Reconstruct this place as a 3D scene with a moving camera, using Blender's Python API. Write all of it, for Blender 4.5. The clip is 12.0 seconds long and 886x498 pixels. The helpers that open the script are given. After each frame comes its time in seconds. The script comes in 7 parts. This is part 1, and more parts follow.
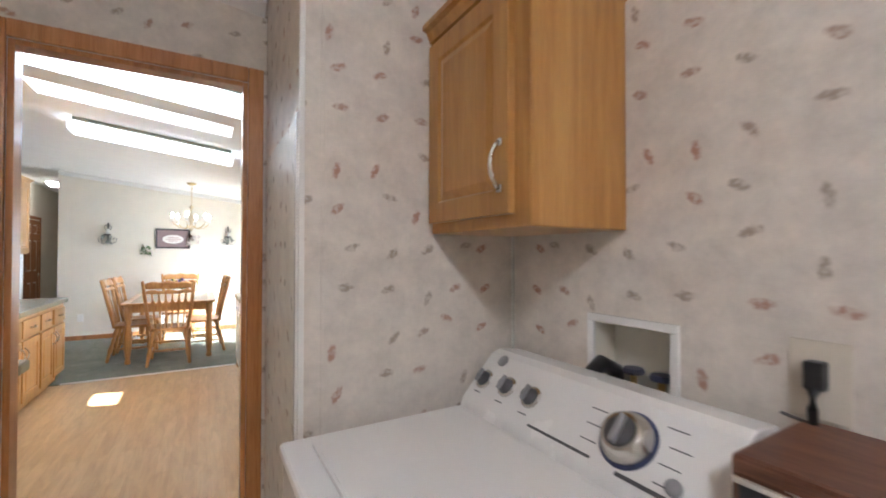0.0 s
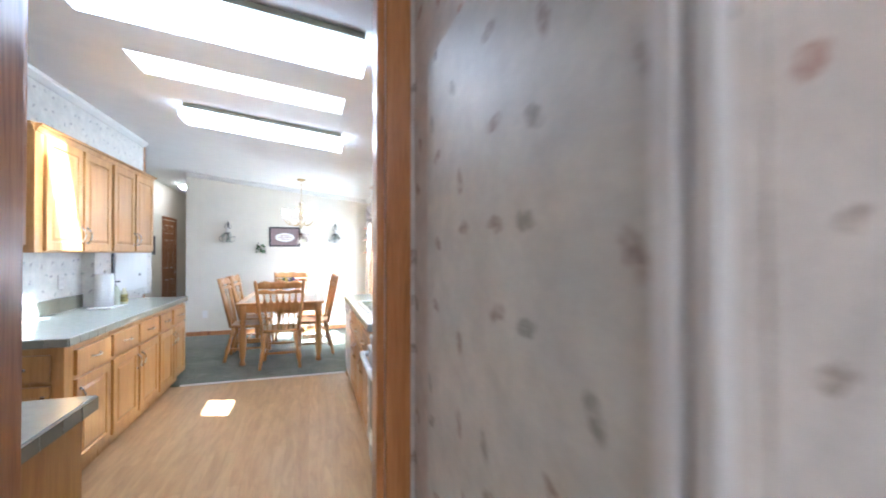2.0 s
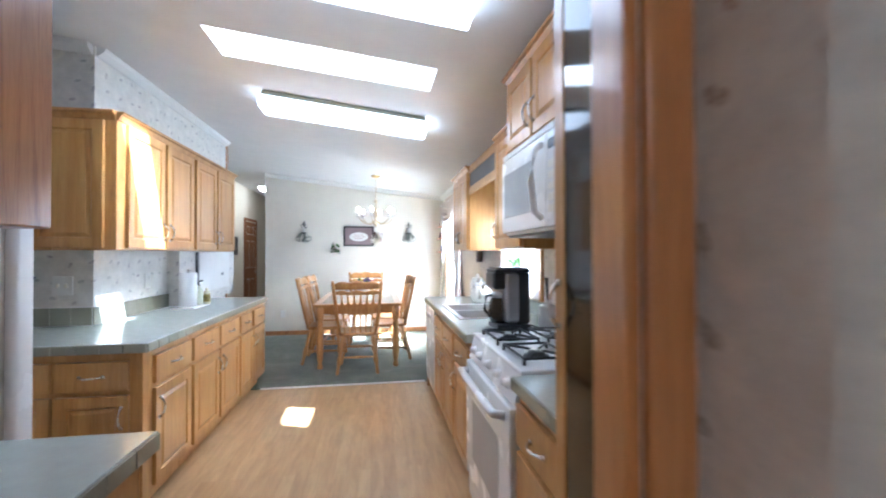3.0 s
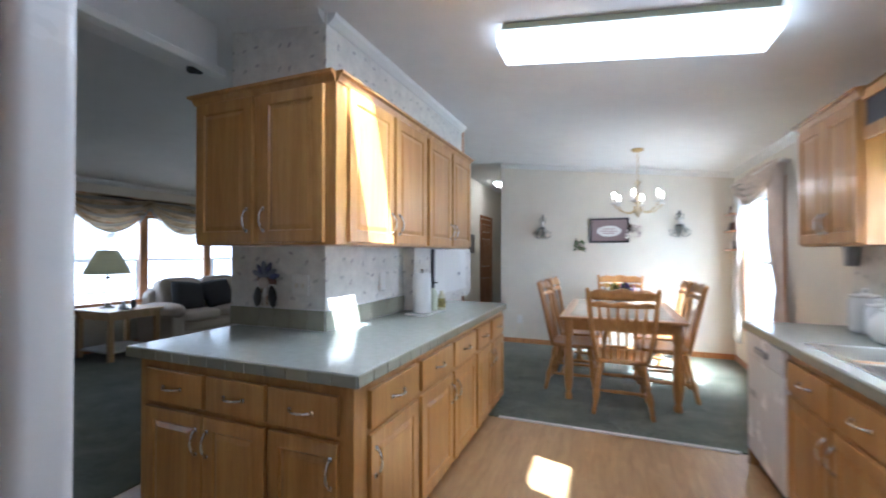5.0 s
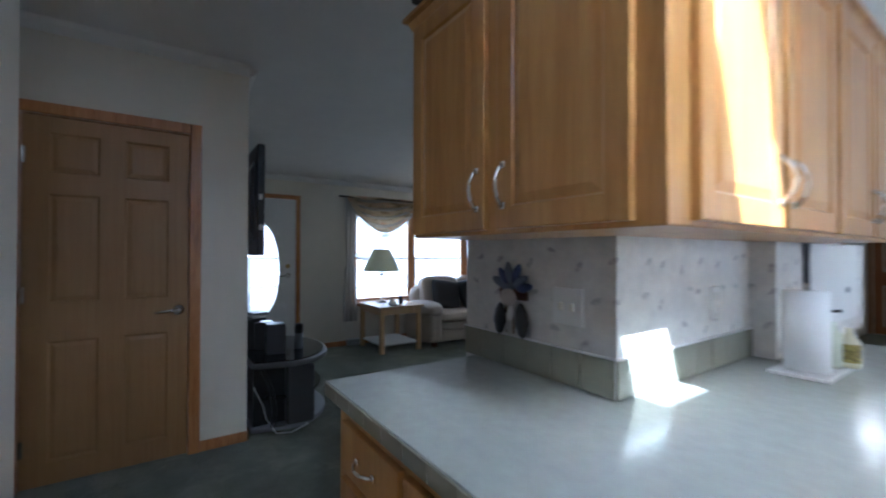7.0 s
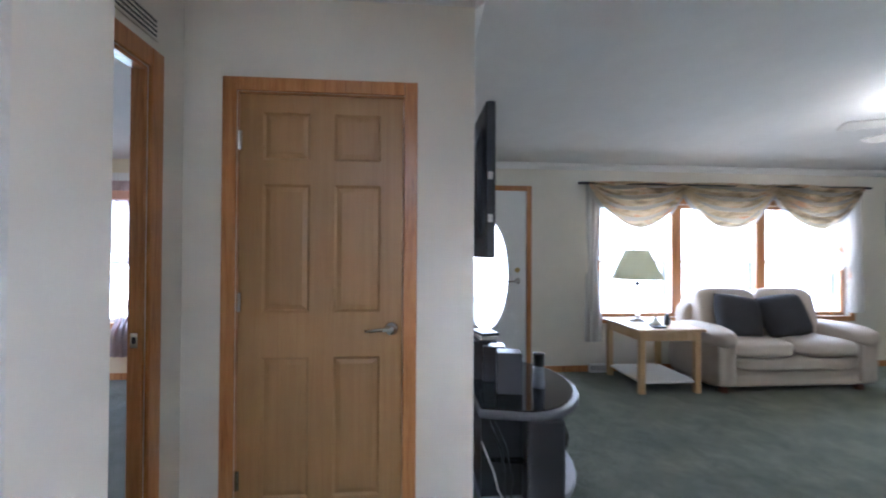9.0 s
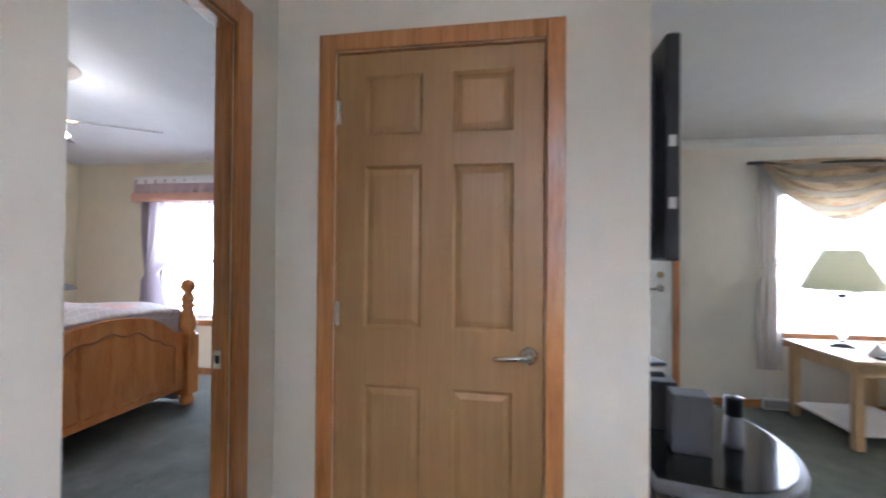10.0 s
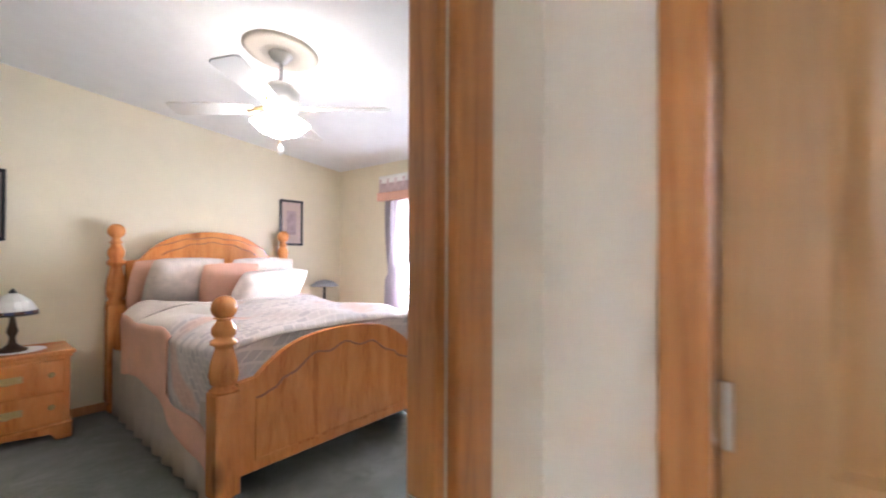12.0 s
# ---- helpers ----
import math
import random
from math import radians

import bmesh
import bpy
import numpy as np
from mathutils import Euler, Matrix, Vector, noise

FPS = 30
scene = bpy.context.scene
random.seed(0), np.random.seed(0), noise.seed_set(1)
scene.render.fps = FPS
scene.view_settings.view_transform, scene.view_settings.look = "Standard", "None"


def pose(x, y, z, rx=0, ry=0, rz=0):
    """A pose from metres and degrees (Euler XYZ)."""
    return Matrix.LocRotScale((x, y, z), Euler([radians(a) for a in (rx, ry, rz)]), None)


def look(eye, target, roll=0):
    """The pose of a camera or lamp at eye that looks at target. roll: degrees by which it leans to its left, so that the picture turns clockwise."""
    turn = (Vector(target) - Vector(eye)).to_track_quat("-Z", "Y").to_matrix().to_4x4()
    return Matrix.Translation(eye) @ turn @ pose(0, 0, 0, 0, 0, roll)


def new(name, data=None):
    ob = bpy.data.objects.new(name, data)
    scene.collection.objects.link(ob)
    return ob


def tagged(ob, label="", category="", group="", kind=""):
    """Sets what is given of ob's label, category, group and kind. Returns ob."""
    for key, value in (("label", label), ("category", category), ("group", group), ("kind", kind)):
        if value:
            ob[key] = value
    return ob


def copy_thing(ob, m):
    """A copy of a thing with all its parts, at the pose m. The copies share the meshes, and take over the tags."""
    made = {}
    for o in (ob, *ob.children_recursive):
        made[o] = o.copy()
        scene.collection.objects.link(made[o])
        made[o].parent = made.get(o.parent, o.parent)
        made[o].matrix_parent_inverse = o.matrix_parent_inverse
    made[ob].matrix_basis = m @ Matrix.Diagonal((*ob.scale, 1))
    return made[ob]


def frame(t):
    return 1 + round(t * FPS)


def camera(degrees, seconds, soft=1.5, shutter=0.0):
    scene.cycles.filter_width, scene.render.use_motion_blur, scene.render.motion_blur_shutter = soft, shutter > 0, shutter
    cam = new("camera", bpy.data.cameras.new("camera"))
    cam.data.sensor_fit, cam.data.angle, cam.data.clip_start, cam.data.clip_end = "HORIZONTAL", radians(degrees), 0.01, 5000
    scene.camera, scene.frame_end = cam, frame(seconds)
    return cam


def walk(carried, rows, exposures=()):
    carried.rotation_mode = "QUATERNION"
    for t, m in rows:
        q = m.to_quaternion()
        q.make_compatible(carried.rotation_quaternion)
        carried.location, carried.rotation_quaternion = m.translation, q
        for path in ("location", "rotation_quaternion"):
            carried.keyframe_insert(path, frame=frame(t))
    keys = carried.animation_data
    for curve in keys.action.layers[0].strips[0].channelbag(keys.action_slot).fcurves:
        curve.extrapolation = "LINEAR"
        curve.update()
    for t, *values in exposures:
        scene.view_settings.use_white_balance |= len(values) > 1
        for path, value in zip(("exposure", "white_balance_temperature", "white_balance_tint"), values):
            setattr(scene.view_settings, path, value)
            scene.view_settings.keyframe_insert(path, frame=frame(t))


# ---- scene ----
cam = camera(94.03, 12.0, soft=1.9, shutter=0.5)
# seconds, x, y, z, pitch, roll, yaw
ROWS = [
    (0.0, -0.053, 0.013, 1.366, 0.76, -0.10, -30.17),
    (0.5, -0.061, 0.203, 1.356, 0.78, -0.07, -29.75),
    (1.0, -0.054, 0.393, 1.350, 0.65, 0.05, -28.05),
    (1.5, -0.050, 0.645, 1.357, 0.41, 0.17, -23.20),
    (2.0, -0.056, 0.925, 1.361, 0.48, 0.01, -17.61),
    (2.5, -0.116, 1.192, 1.352, 0.55, -0.00, -13.49),
    (3.0, -0.186, 1.433, 1.334, 0.63, 0.17, -8.99),
    (5.0, -0.505, 2.473, 1.322, 0.56, 0.00, 21.86),
    (5.5, -0.629, 2.735, 1.329, 0.44, 0.10, 30.86),
    (6.0, -0.823, 2.943, 1.315, 0.44, -0.06, 39.12),
    (6.5, -1.032, 3.101, 1.314, 0.65, -0.16, 46.91),
    (7.0, -1.253, 3.264, 1.310, 0.53, -0.17, 55.73),
    (9.0, -2.366, 3.445, 1.308, 0.62, -0.30, 85.45),
    (9.5, -2.646, 3.384, 1.301, 0.49, -0.45, 92.23),
    (10.0, -2.891, 3.283, 1.306, 0.59, -0.47, 99.00),
    (10.5, -3.160, 3.202, 1.297, 0.38, -0.41, 106.85),
    (11.0, -3.396, 3.080, 1.290, 0.35, -0.42, 114.50),
    (11.5, -3.575, 2.896, 1.298, 0.22, -0.31, 121.60),
    (12.0, -3.732, 2.699, 1.286, 0.42, -0.26, 129.55),
]
EXPOSURES = [(0.0, 3.4, 5500, 10), (1.5, 3.55, 5050, 10), (3.0, 3.35, 4900, 9), (5.0, 2.75, 5000, 10), (6.0, 2.6, 4950, 10), (7.0, 2.65, 4800, 10), (8.0, 3.5, 5000, 11), (9.0, 4.2, 5050, 14), (10.0, 4.5, 5300, 16), (12.0, 5.35, 5800, 18)]
walk(cam, [(t, pose(x, y, z, 90 + p, r, w)) for t, x, y, z, p, r, w in ROWS], EXPOSURES)

# ---- light ----
SUN = Vector((-1.0, 0.31, -0.9)).normalized()
world = bpy.data.worlds.new("world")
scene.world = world
world.use_nodes = True
_wn = world.node_tree.nodes
_sky = _wn.new("ShaderNodeTexSky")
_sky.sky_type = "NISHITA"
_sky.sun_disc = False
_sky.sun_elevation = math.asin(-SUN.z)
_sky.sun_rotation = math.atan2(-SUN.x, -SUN.y)
world.node_tree.links.new(_sky.outputs[0], _wn["Background"].inputs[0])
_wn["Background"].inputs[1].default_value = 0.05


def lamp(kind, name, energy, m, color=(1, 1, 1), size=1.0, size_y=None, angle=None):
    d = bpy.data.lights.new(name, kind)
    d.energy, d.color = energy, color
    if kind == "AREA":
        d.shape, d.size, d.size_y = "RECTANGLE", size, size_y or size
    elif kind == "POINT":
        d.shadow_soft_size = size
    if angle is not None:
        d.angle = angle
    ob = new(name, d)
    ob.matrix_world = m
    return ob


lamp("SUN", "sun", 5.0, look((0, 0, 10), Vector((0, 0, 10)) + SUN), (1, 0.98, 0.93), angle=radians(0.5))
DAY = (0.84, 0.92, 1.0)
RIDGE_X, RIDGE_Z, SLOPE = -2.93, 2.77, 0.118   # the vaulted ceiling


def ceil_z(x):
    return RIDGE_Z - SLOPE * abs(x - RIDGE_X)


# sky light entering at the real openings
lamp("AREA", "sky_sink_window", 1.1, look((1.02, 4.57, 1.45), (0, 4.57, 1.3)), DAY, 0.75, 0.72)
lamp("AREA", "sky_dining_window", 5.0, look((1.075, 7.55, 1.2), (0, 7.55, 1.1)), DAY, 1.1, 1.4)
lamp("AREA", "sky_skylight", 0.9, pose(-0.48, 3.96, ceil_z(-0.48) + 0.22, 0, math.degrees(math.atan(SLOPE)), 0), DAY, 1.24, 0.32)
lamp("AREA", "sky_living_window", 0.95, look((-6.9, 7.05, 1.25), (0, 7.05, 1.2)), DAY, 3.0, 1.2)
lamp("AREA", "sky_door_oval", 0.16, look((-6.9, 4.22, 1.08), (0, 4.22, 1.0)), DAY, 0.5, 1.1)
lamp("AREA", "sky_bedroom_window", 1.6, look((-6.9, 0.1, 1.25), (0, 0.1, 1.1)), DAY, 1.1, 1.3)

# ---- materials ----
MATS = {}


def nodes_of(name, rough=0.5, metal=0.0, spec=0.5):
    m = bpy.data.materials.new(name)
    m.use_nodes = True
    nt = m.node_tree
    b = nt.nodes["Principled BSDF"]
    b.inputs["Roughness"].default_value, b.inputs["Metallic"].default_value = rough, metal
    b.inputs["Specular IOR Level"].default_value = spec
    MATS[name] = m
    return m, nt, b


def nd(nt, kind, **kw):
    n = nt.nodes.new(kind)
    for k, v in kw.items():
        n.inputs[k].default_value = v
    return n


def coords(nt, scale=(1, 1, 1), which="Object"):
    tc = nt.nodes.new("ShaderNodeTexCoord")
    mp = nt.nodes.new("ShaderNodeMapping")
    mp.inputs["Scale"].default_value = scale
    nt.links.new(tc.outputs[which], mp.inputs[0])
    return mp.outputs[0]


def ramp(nt, fac, stops):
    r = nt.nodes.new("ShaderNodeValToRGB")
    el = r.color_ramp.elements
    while len(el) < len(stops):
        el.new(0.5)
    for e, (p, c) in zip(el, stops):
        e.position, e.color = p, (*c, 1)
    nt.links.new(fac, r.inputs[0])
    return r.outputs[0]


def bump(nt, b, height, strength=0.2, dist=0.002):
    n = nd(nt, "ShaderNodeBump", Strength=strength, Distance=dist)
    nt.links.new(height, n.inputs["Height"])
    nt.links.new(n.outputs[0], b.inputs["Normal"])


def plain(name, color, rough=0.5, metal=0.0, var=0.06, scale=6.0, bumpy=0.05, fine=90.0, spec=0.5):
    """A painted or moulded surface: slight uneven tone at two scales, slight relief."""
    m, nt, b = nodes_of(name, rough, metal, spec)
    v = coords(nt)
    n1 = nd(nt, "ShaderNodeTexNoise", Scale=scale, Detail=4.0)
    n2 = nd(nt, "ShaderNodeTexNoise", Scale=fine, Detail=3.0)
    for n in (n1, n2):
        nt.links.new(v, n.inputs["Vector"])
    mix = nd(nt, "ShaderNodeMath")
    mix.operation = "MULTIPLY_ADD"
    mix.inputs[1].default_value = 0.35
    nt.links.new(n2.outputs["Fac"], mix.inputs[0])
    nt.links.new(n1.outputs["Fac"], mix.inputs[2])
    lo = tuple(c * (1 - var) for c in color)
    hi = tuple(min(1, c * (1 + var)) for c in color)
    nt.links.new(ramp(nt, mix.outputs[0], [(0.4, lo), (0.95, hi)]), b.inputs["Base Color"])
    rr = nd(nt, "ShaderNodeMapRange")
    rr.inputs["To Min"].default_value, rr.inputs["To Max"].default_value = max(0.02, rough - 0.06), min(1, rough + 0.08)
    nt.links.new(n1.outputs["Fac"], rr.inputs["Value"])
    nt.links.new(rr.outputs[0], b.inputs["Roughness"])
    if bumpy:
        bump(nt, b, n2.outputs["Fac"], bumpy, 0.001)
    return m


def wood(name, dark, mid, light, rough=0.35, grain=(9, 9, 0.7), coat=0.2, knots=0.0):
    """Straight-grained varnished wood with the grain along the local z axis."""
    m, nt, b = nodes_of(name, rough)
    v = coords(nt, grain)
    info = nt.nodes.new("ShaderNodeObjectInfo")
    off = nd(nt, "ShaderNodeVectorMath")
    off.operation = "MULTIPLY_ADD"
    comb = nt.nodes.new("ShaderNodeCombineXYZ")
    for i in range(3):
        nt.links.new(info.outputs["Random"], comb.inputs[i])
    nt.links.new(comb.outputs[0], off.inputs[0])
    off.inputs[1].default_value = (17, 11, 5)
    nt.links.new(v, off.inputs[2])
    w = nd(nt, "ShaderNodeTexNoise", Scale=1.6, Detail=6.0, Roughness=0.6, Distortion=1.2)
    f = nd(nt, "ShaderNodeTexNoise", Scale=14.0, Detail=5.0, Roughness=0.7)
    for n in (w, f):
        nt.links.new(off.outputs[0], n.inputs["Vector"])
    a = nd(nt, "ShaderNodeMath")
    a.operation = "MULTIPLY_ADD"
    a.inputs[1].default_value = 0.45
    nt.links.new(f.outputs["Fac"], a.inputs[0])
    nt.links.new(w.outputs["Fac"], a.inputs[2])
    col = ramp(nt, a.outputs[0], [(0.48, dark), (0.66, mid), (0.9, light)])
    if knots:
        vo = nd(nt, "ShaderNodeTexVoronoi", Scale=knots)
        nt.links.new(coords(nt, (1, 1, 0.6)), vo.inputs["Vector"])
        k = ramp(nt, vo.outputs["Distance"], [(0.0, (0.25, 0.25, 0.25)), (0.09, (0.55, 0.55, 0.55)), (0.16, (1, 1, 1))])
        mx = nt.nodes.new("ShaderNodeMix")
        mx.data_type, mx.blend_type = "RGBA", "MULTIPLY"
        mx.inputs["Factor"].default_value = 1.0
        nt.links.new(col, mx.inputs["A"])
        nt.links.new(k, mx.inputs["B"])
        col = mx.outputs["Result"]
    nt.links.new(col, b.inputs["Base Color"])
    b.inputs["Coat Weight"].default_value, b.inputs["Coat Roughness"].default_value = coat, 0.2
    bump(nt, b, f.outputs["Fac"], 0.12, 0.0008)
    return m


def emit(name, color, strength):
    m, nt, b = nodes_of(name, 0.4)
    b.inputs["Base Color"].default_value = (0.9, 0.9, 0.88, 1)
    b.inputs["Emission Color"].default_value = (*color, 1)
    b.inputs["Emission Strength"].default_value = strength
    return m


def wallpaper(name, base, spots_a, spots_b, scale, rough=0.55, leaf=0.026):
    """Pale mottled wallpaper with scattered small leaf sprigs."""
    m, nt, b = nodes_of(name, rough)
    tc = nt.nodes.new("ShaderNodeTexCoord")
    sep = nt.nodes.new("ShaderNodeSeparateXYZ")
    nt.links.new(tc.outputs["Object"], sep.inputs[0])
    add = nt.nodes.new("ShaderNodeMath")
    nt.links.new(sep.outputs[0], add.inputs[0])
    nt.links.new(sep.outputs[1], add.inputs[1])
    uv = nt.nodes.new("ShaderNodeCombineXYZ")
    nt.links.new(add.outputs[0], uv.inputs[0])
    nt.links.new(sep.outputs[2], uv.inputs[1])
    wob = nd(nt, "ShaderNodeTexNoise", Scale=60.0, Detail=2.0)
    nt.links.new(uv.outputs[0], wob.inputs["Vector"])
    vo = nd(nt, "ShaderNodeTexVoronoi", Scale=scale, Randomness=0.6)
    vo.voronoi_dimensions = "2D"
    nt.links.new(uv.outputs[0], vo.inputs["Vector"])
    dlt = nt.nodes.new("ShaderNodeVectorMath")
    dlt.operation = "SUBTRACT"
    nt.links.new(uv.outputs[0], dlt.inputs[0])
    nt.links.new(vo.outputs["Position"], dlt.inputs[1])
    ws = nt.nodes.new("ShaderNodeVectorMath")
    ws.operation = "MULTIPLY_ADD"
    ws.inputs[1].default_value = (0.016, 0.016, 0)
    nt.links.new(wob.outputs["Color"], ws.inputs[0])
    nt.links.new(dlt.outputs[0], ws.inputs[2])
    turn = nt.nodes.new("ShaderNodeVectorRotate")
    turn.rotation_type = "Z_AXIS"
    turn.inputs["Center"].default_value = (0.008, 0.008, 0)
    nt.links.new(ws.outputs[0], turn.inputs["Vector"])
    scv = nt.nodes.new("ShaderNodeSeparateColor")
    nt.links.new(vo.outputs["Color"], scv.inputs[0])
    ang = nd(nt, "ShaderNodeMapRange")
    ang.inputs["To Min"].default_value, ang.inputs["To Max"].default_value = radians(-85), radians(25)
    nt.links.new(scv.outputs[1], ang.inputs["Value"])
    nt.links.new(ang.outputs[0], turn.inputs["Angle"])
    shear = nt.nodes.new("ShaderNodeMapping")
    shear.vector_type = "TEXTURE"
    shear.inputs["Location"].default_value = (0.008, 0.008, 0)
    shear.inputs["Scale"].default_value = (leaf, leaf * 0.48, 1)
    nt.links.new(turn.outputs[0], shear.inputs[0])
    ln = nt.nodes.new("ShaderNodeVectorMath")
    ln.operation = "LENGTH"
    nt.links.new(shear.outputs[0], ln.inputs[0])
    mask = ramp(nt, ln.outputs["Value"], [(0.0, (0.85, 0.85, 0.85)), (0.62, (0.75, 0.75, 0.75)), (1.0, (0, 0, 0))])
    blot = nd(nt, "ShaderNodeTexNoise", Scale=70.0, Detail=3.0)
    nt.links.new(uv.outputs[0], blot.inputs["Vector"])
    bm_ = ramp(nt, blot.outputs["Fac"], [(0.38, (0.35, 0.35, 0.35)), (0.55, (1, 1, 1))])
    mul = nt.nodes.new("ShaderNodeMath")
    mul.operation = "MULTIPLY"
    nt.links.new(mask, mul.inputs[0])
    nt.links.new(bm_, mul.inputs[1])
    sc = nt.nodes.new("ShaderNodeSeparateColor")
    nt.links.new(vo.outputs["Color"], sc.inputs[0])
    spot = ramp(nt, sc.outputs[0], [(0.35, spots_a), (0.65, spots_b)])
    mott = nd(nt, "ShaderNodeTexNoise", Scale=11.0, Detail=8.0, Roughness=0.72)
    nt.links.new(uv.outputs[0], mott.inputs["Vector"])
    bg = ramp(nt, mott.outputs["Fac"], [(0.36, tuple(c * 0.80 for c in base)), (0.64, base)])
    mx = nt.nodes.new("ShaderNodeMix")
    mx.data_type = "RGBA"
    nt.links.new(mul.outputs[0], mx.inputs["Factor"])
    nt.links.new(bg, mx.inputs["A"])
    nt.links.new(spot, mx.inputs["B"])
    nt.links.new(mx.outputs["Result"], b.inputs["Base Color"])
    bump(nt, b, blot.outputs["Fac"], 0.06, 0.0006)
    return m


def carpet(name, a, c, d):
    m, nt, b = nodes_of(name, 0.95, 0, 0.15)
    v = coords(nt)
    n1 = nd(nt, "ShaderNodeTexNoise", Scale=3.4, Detail=7.0, Roughness=0.75)
    n2 = nd(nt, "ShaderNodeTexNoise", Scale=260.0, Detail=2.0)
    n3 = nd(nt, "ShaderNodeTexNoise", Scale=30.0, Detail=3.0)
    for n in (n1, n2, n3):
        nt.links.new(v, n.inputs["Vector"])
    s = nd(nt, "ShaderNodeMath")
    s.operation = "MULTIPLY_ADD"
    s.inputs[1].default_value = 0.5
    nt.links.new(n2.outputs["Fac"], s.inputs[0])
    nt.links.new(n1.outputs["Fac"], s.inputs[2])
    nt.links.new(ramp(nt, s.outputs[0], [(0.5, a), (0.75, c), (0.98, d)]), b.inputs["Base Color"])
    h = nd(nt, "ShaderNodeMath")
    h.operation = "ADD"
    nt.links.new(n2.outputs["Fac"], h.inputs[0])
    nt.links.new(n3.outputs["Fac"], h.inputs[1])
    bump(nt, b, h.outputs[0], 0.7, 0.006)
    b.inputs["Sheen Weight"].default_value = 0.3
    return m


def vinyl(name):
    """Wood-look sheet flooring: long faint planks along y with soft figure."""
    m, nt, b = nodes_of(name, 0.33)
    v = coords(nt)
    br = nd(nt, "ShaderNodeTexBrick", Scale=1.0)
    rot = nt.nodes.new("ShaderNodeMapping")
    rot.inputs["Rotation"].default_value = (0, 0, radians(90))
    nt.links.new(v, rot.inputs[0])
    nt.links.new(rot.outputs[0], br.inputs["Vector"])
    br.inputs["Brick Width"].default_value, br.inputs["Row Height"].default_value = 0.9, 0.075
    br.inputs["Mortar Size"].default_value = 0.0006
    br.inputs["Color1"].default_value = (0.50, 0.305, 0.135, 1)
    br.inputs["Color2"].default_value = (0.56, 0.355, 0.165, 1)
    br.inputs["Mortar"].default_value = (0.42, 0.235, 0.09, 1)
    n = nd(nt, "ShaderNodeTexNoise", Scale=3.0, Detail=7.0, Roughness=0.65, Distortion=0.6)
    nt.links.new(coords(nt, (7, 1.1, 1)), n.inputs["Vector"])
    g = ramp(nt, n.outputs["Fac"], [(0.3, (0.74, 0.72, 0.68)), (0.62, (1, 1, 1))])
    mx = nt.nodes.new("ShaderNodeMix")
    mx.data_type, mx.blend_type = "RGBA", "MULTIPLY"
    mx.inputs["Factor"].default_value = 1.0
    nt.links.new(br.outputs["Color"], mx.inputs["A"])
    nt.links.new(g, mx.inputs["B"])
    nt.links.new(mx.outputs["Result"], b.inputs["Base Color"])
    bump(nt, b, n.outputs["Fac"], 0.08, 0.001)
    return m


def glass(name, rough=0.0, tint=(1, 1, 1)):
    m = bpy.data.materials.new(name)
    m.use_nodes = True
    nt = m.node_tree
    b = nt.nodes["Principled BSDF"]
    b.inputs["Base Color"].default_value = (*tint, 1)
    b.inputs["Roughness"].default_value = rough
    b.inputs["Transmission Weight"].default_value = 1.0
    b.inputs["IOR"].default_value = 1.45
    MATS[name] = m
    return m


OAK = wood("honey_oak", (0.35, 0.162, 0.040), (0.43, 0.21, 0.053), (0.53, 0.285, 0.083), 0.31, coat=0.15)
TRIM = wood("oak_trim", (0.27, 0.10, 0.028), (0.44, 0.185, 0.056), (0.55, 0.26, 0.092), 0.28, (14, 14, 0.9), 0.5)
DOORWOOD = wood("maple_door", (0.335, 0.187, 0.072), (0.36, 0.203, 0.08), (0.39, 0.228, 0.093), 0.42, (16, 16, 0.8), 0.1)
HALLWOOD = wood("hall_door_wood", (0.16, 0.055, 0.016), (0.24, 0.09, 0.028), (0.30, 0.12, 0.04), 0.6, (12, 12, 0.7), 0.0)
CARVED = wood("carved_pine", (0.24, 0.075, 0.02), (0.34, 0.115, 0.032), (0.40, 0.15, 0.045), 0.4, (8, 8, 0.8), 0.2)
PINE = wood("honey_pine", (0.48, 0.14, 0.035), (0.68, 0.25, 0.068), (0.78, 0.335, 0.10), 0.24, (5, 5, 0.8), 0.4, 2.6)
TABLEOAK = wood("golden_oak", (0.34, 0.15, 0.04), (0.48, 0.23, 0.068), (0.58, 0.31, 0.105), 0.3, (12, 12, 0.9), 0.3)
LIGHTOAK = wood("pale_oak", (0.46, 0.28, 0.13), (0.58, 0.38, 0.19), (0.68, 0.47, 0.26), 0.4, (10, 10, 0.8))
BROWNWOOD = wood("brown_woodgrain", (0.06, 0.022, 0.012), (0.11, 0.042, 0.022), (0.16, 0.07, 0.04), 0.45, (9, 2, 30), 0.05)
PAPER = wallpaper("sprig_wallpaper", (0.75, 0.69, 0.615), (0.36, 0.15, 0.085), (0.30, 0.24, 0.18), 8.2)
PAPER_K = wallpaper("kitchen_wallpaper", (0.77, 0.745, 0.69), (0.32, 0.28, 0.30), (0.34, 0.35, 0.33), 8.0, leaf=0.024)
PAPER_G = wallpaper("glazed_wallpaper", (0.72, 0.71, 0.65), (0.30, 0.22, 0.19), (0.28, 0.28, 0.24), 8.2, 0.42)
PAINT = plain("cream_paint", (0.74, 0.695, 0.60), 0.6, var=0.03, bumpy=0.1)
PAINT_B = plain("yellow_paint", (0.78, 0.70, 0.52), 0.6, var=0.03, bumpy=0.1)
CEIL = plain("ceiling_texture", (0.80, 0.79, 0.77), 0.8, var=0.03, bumpy=0.5, fine=60)
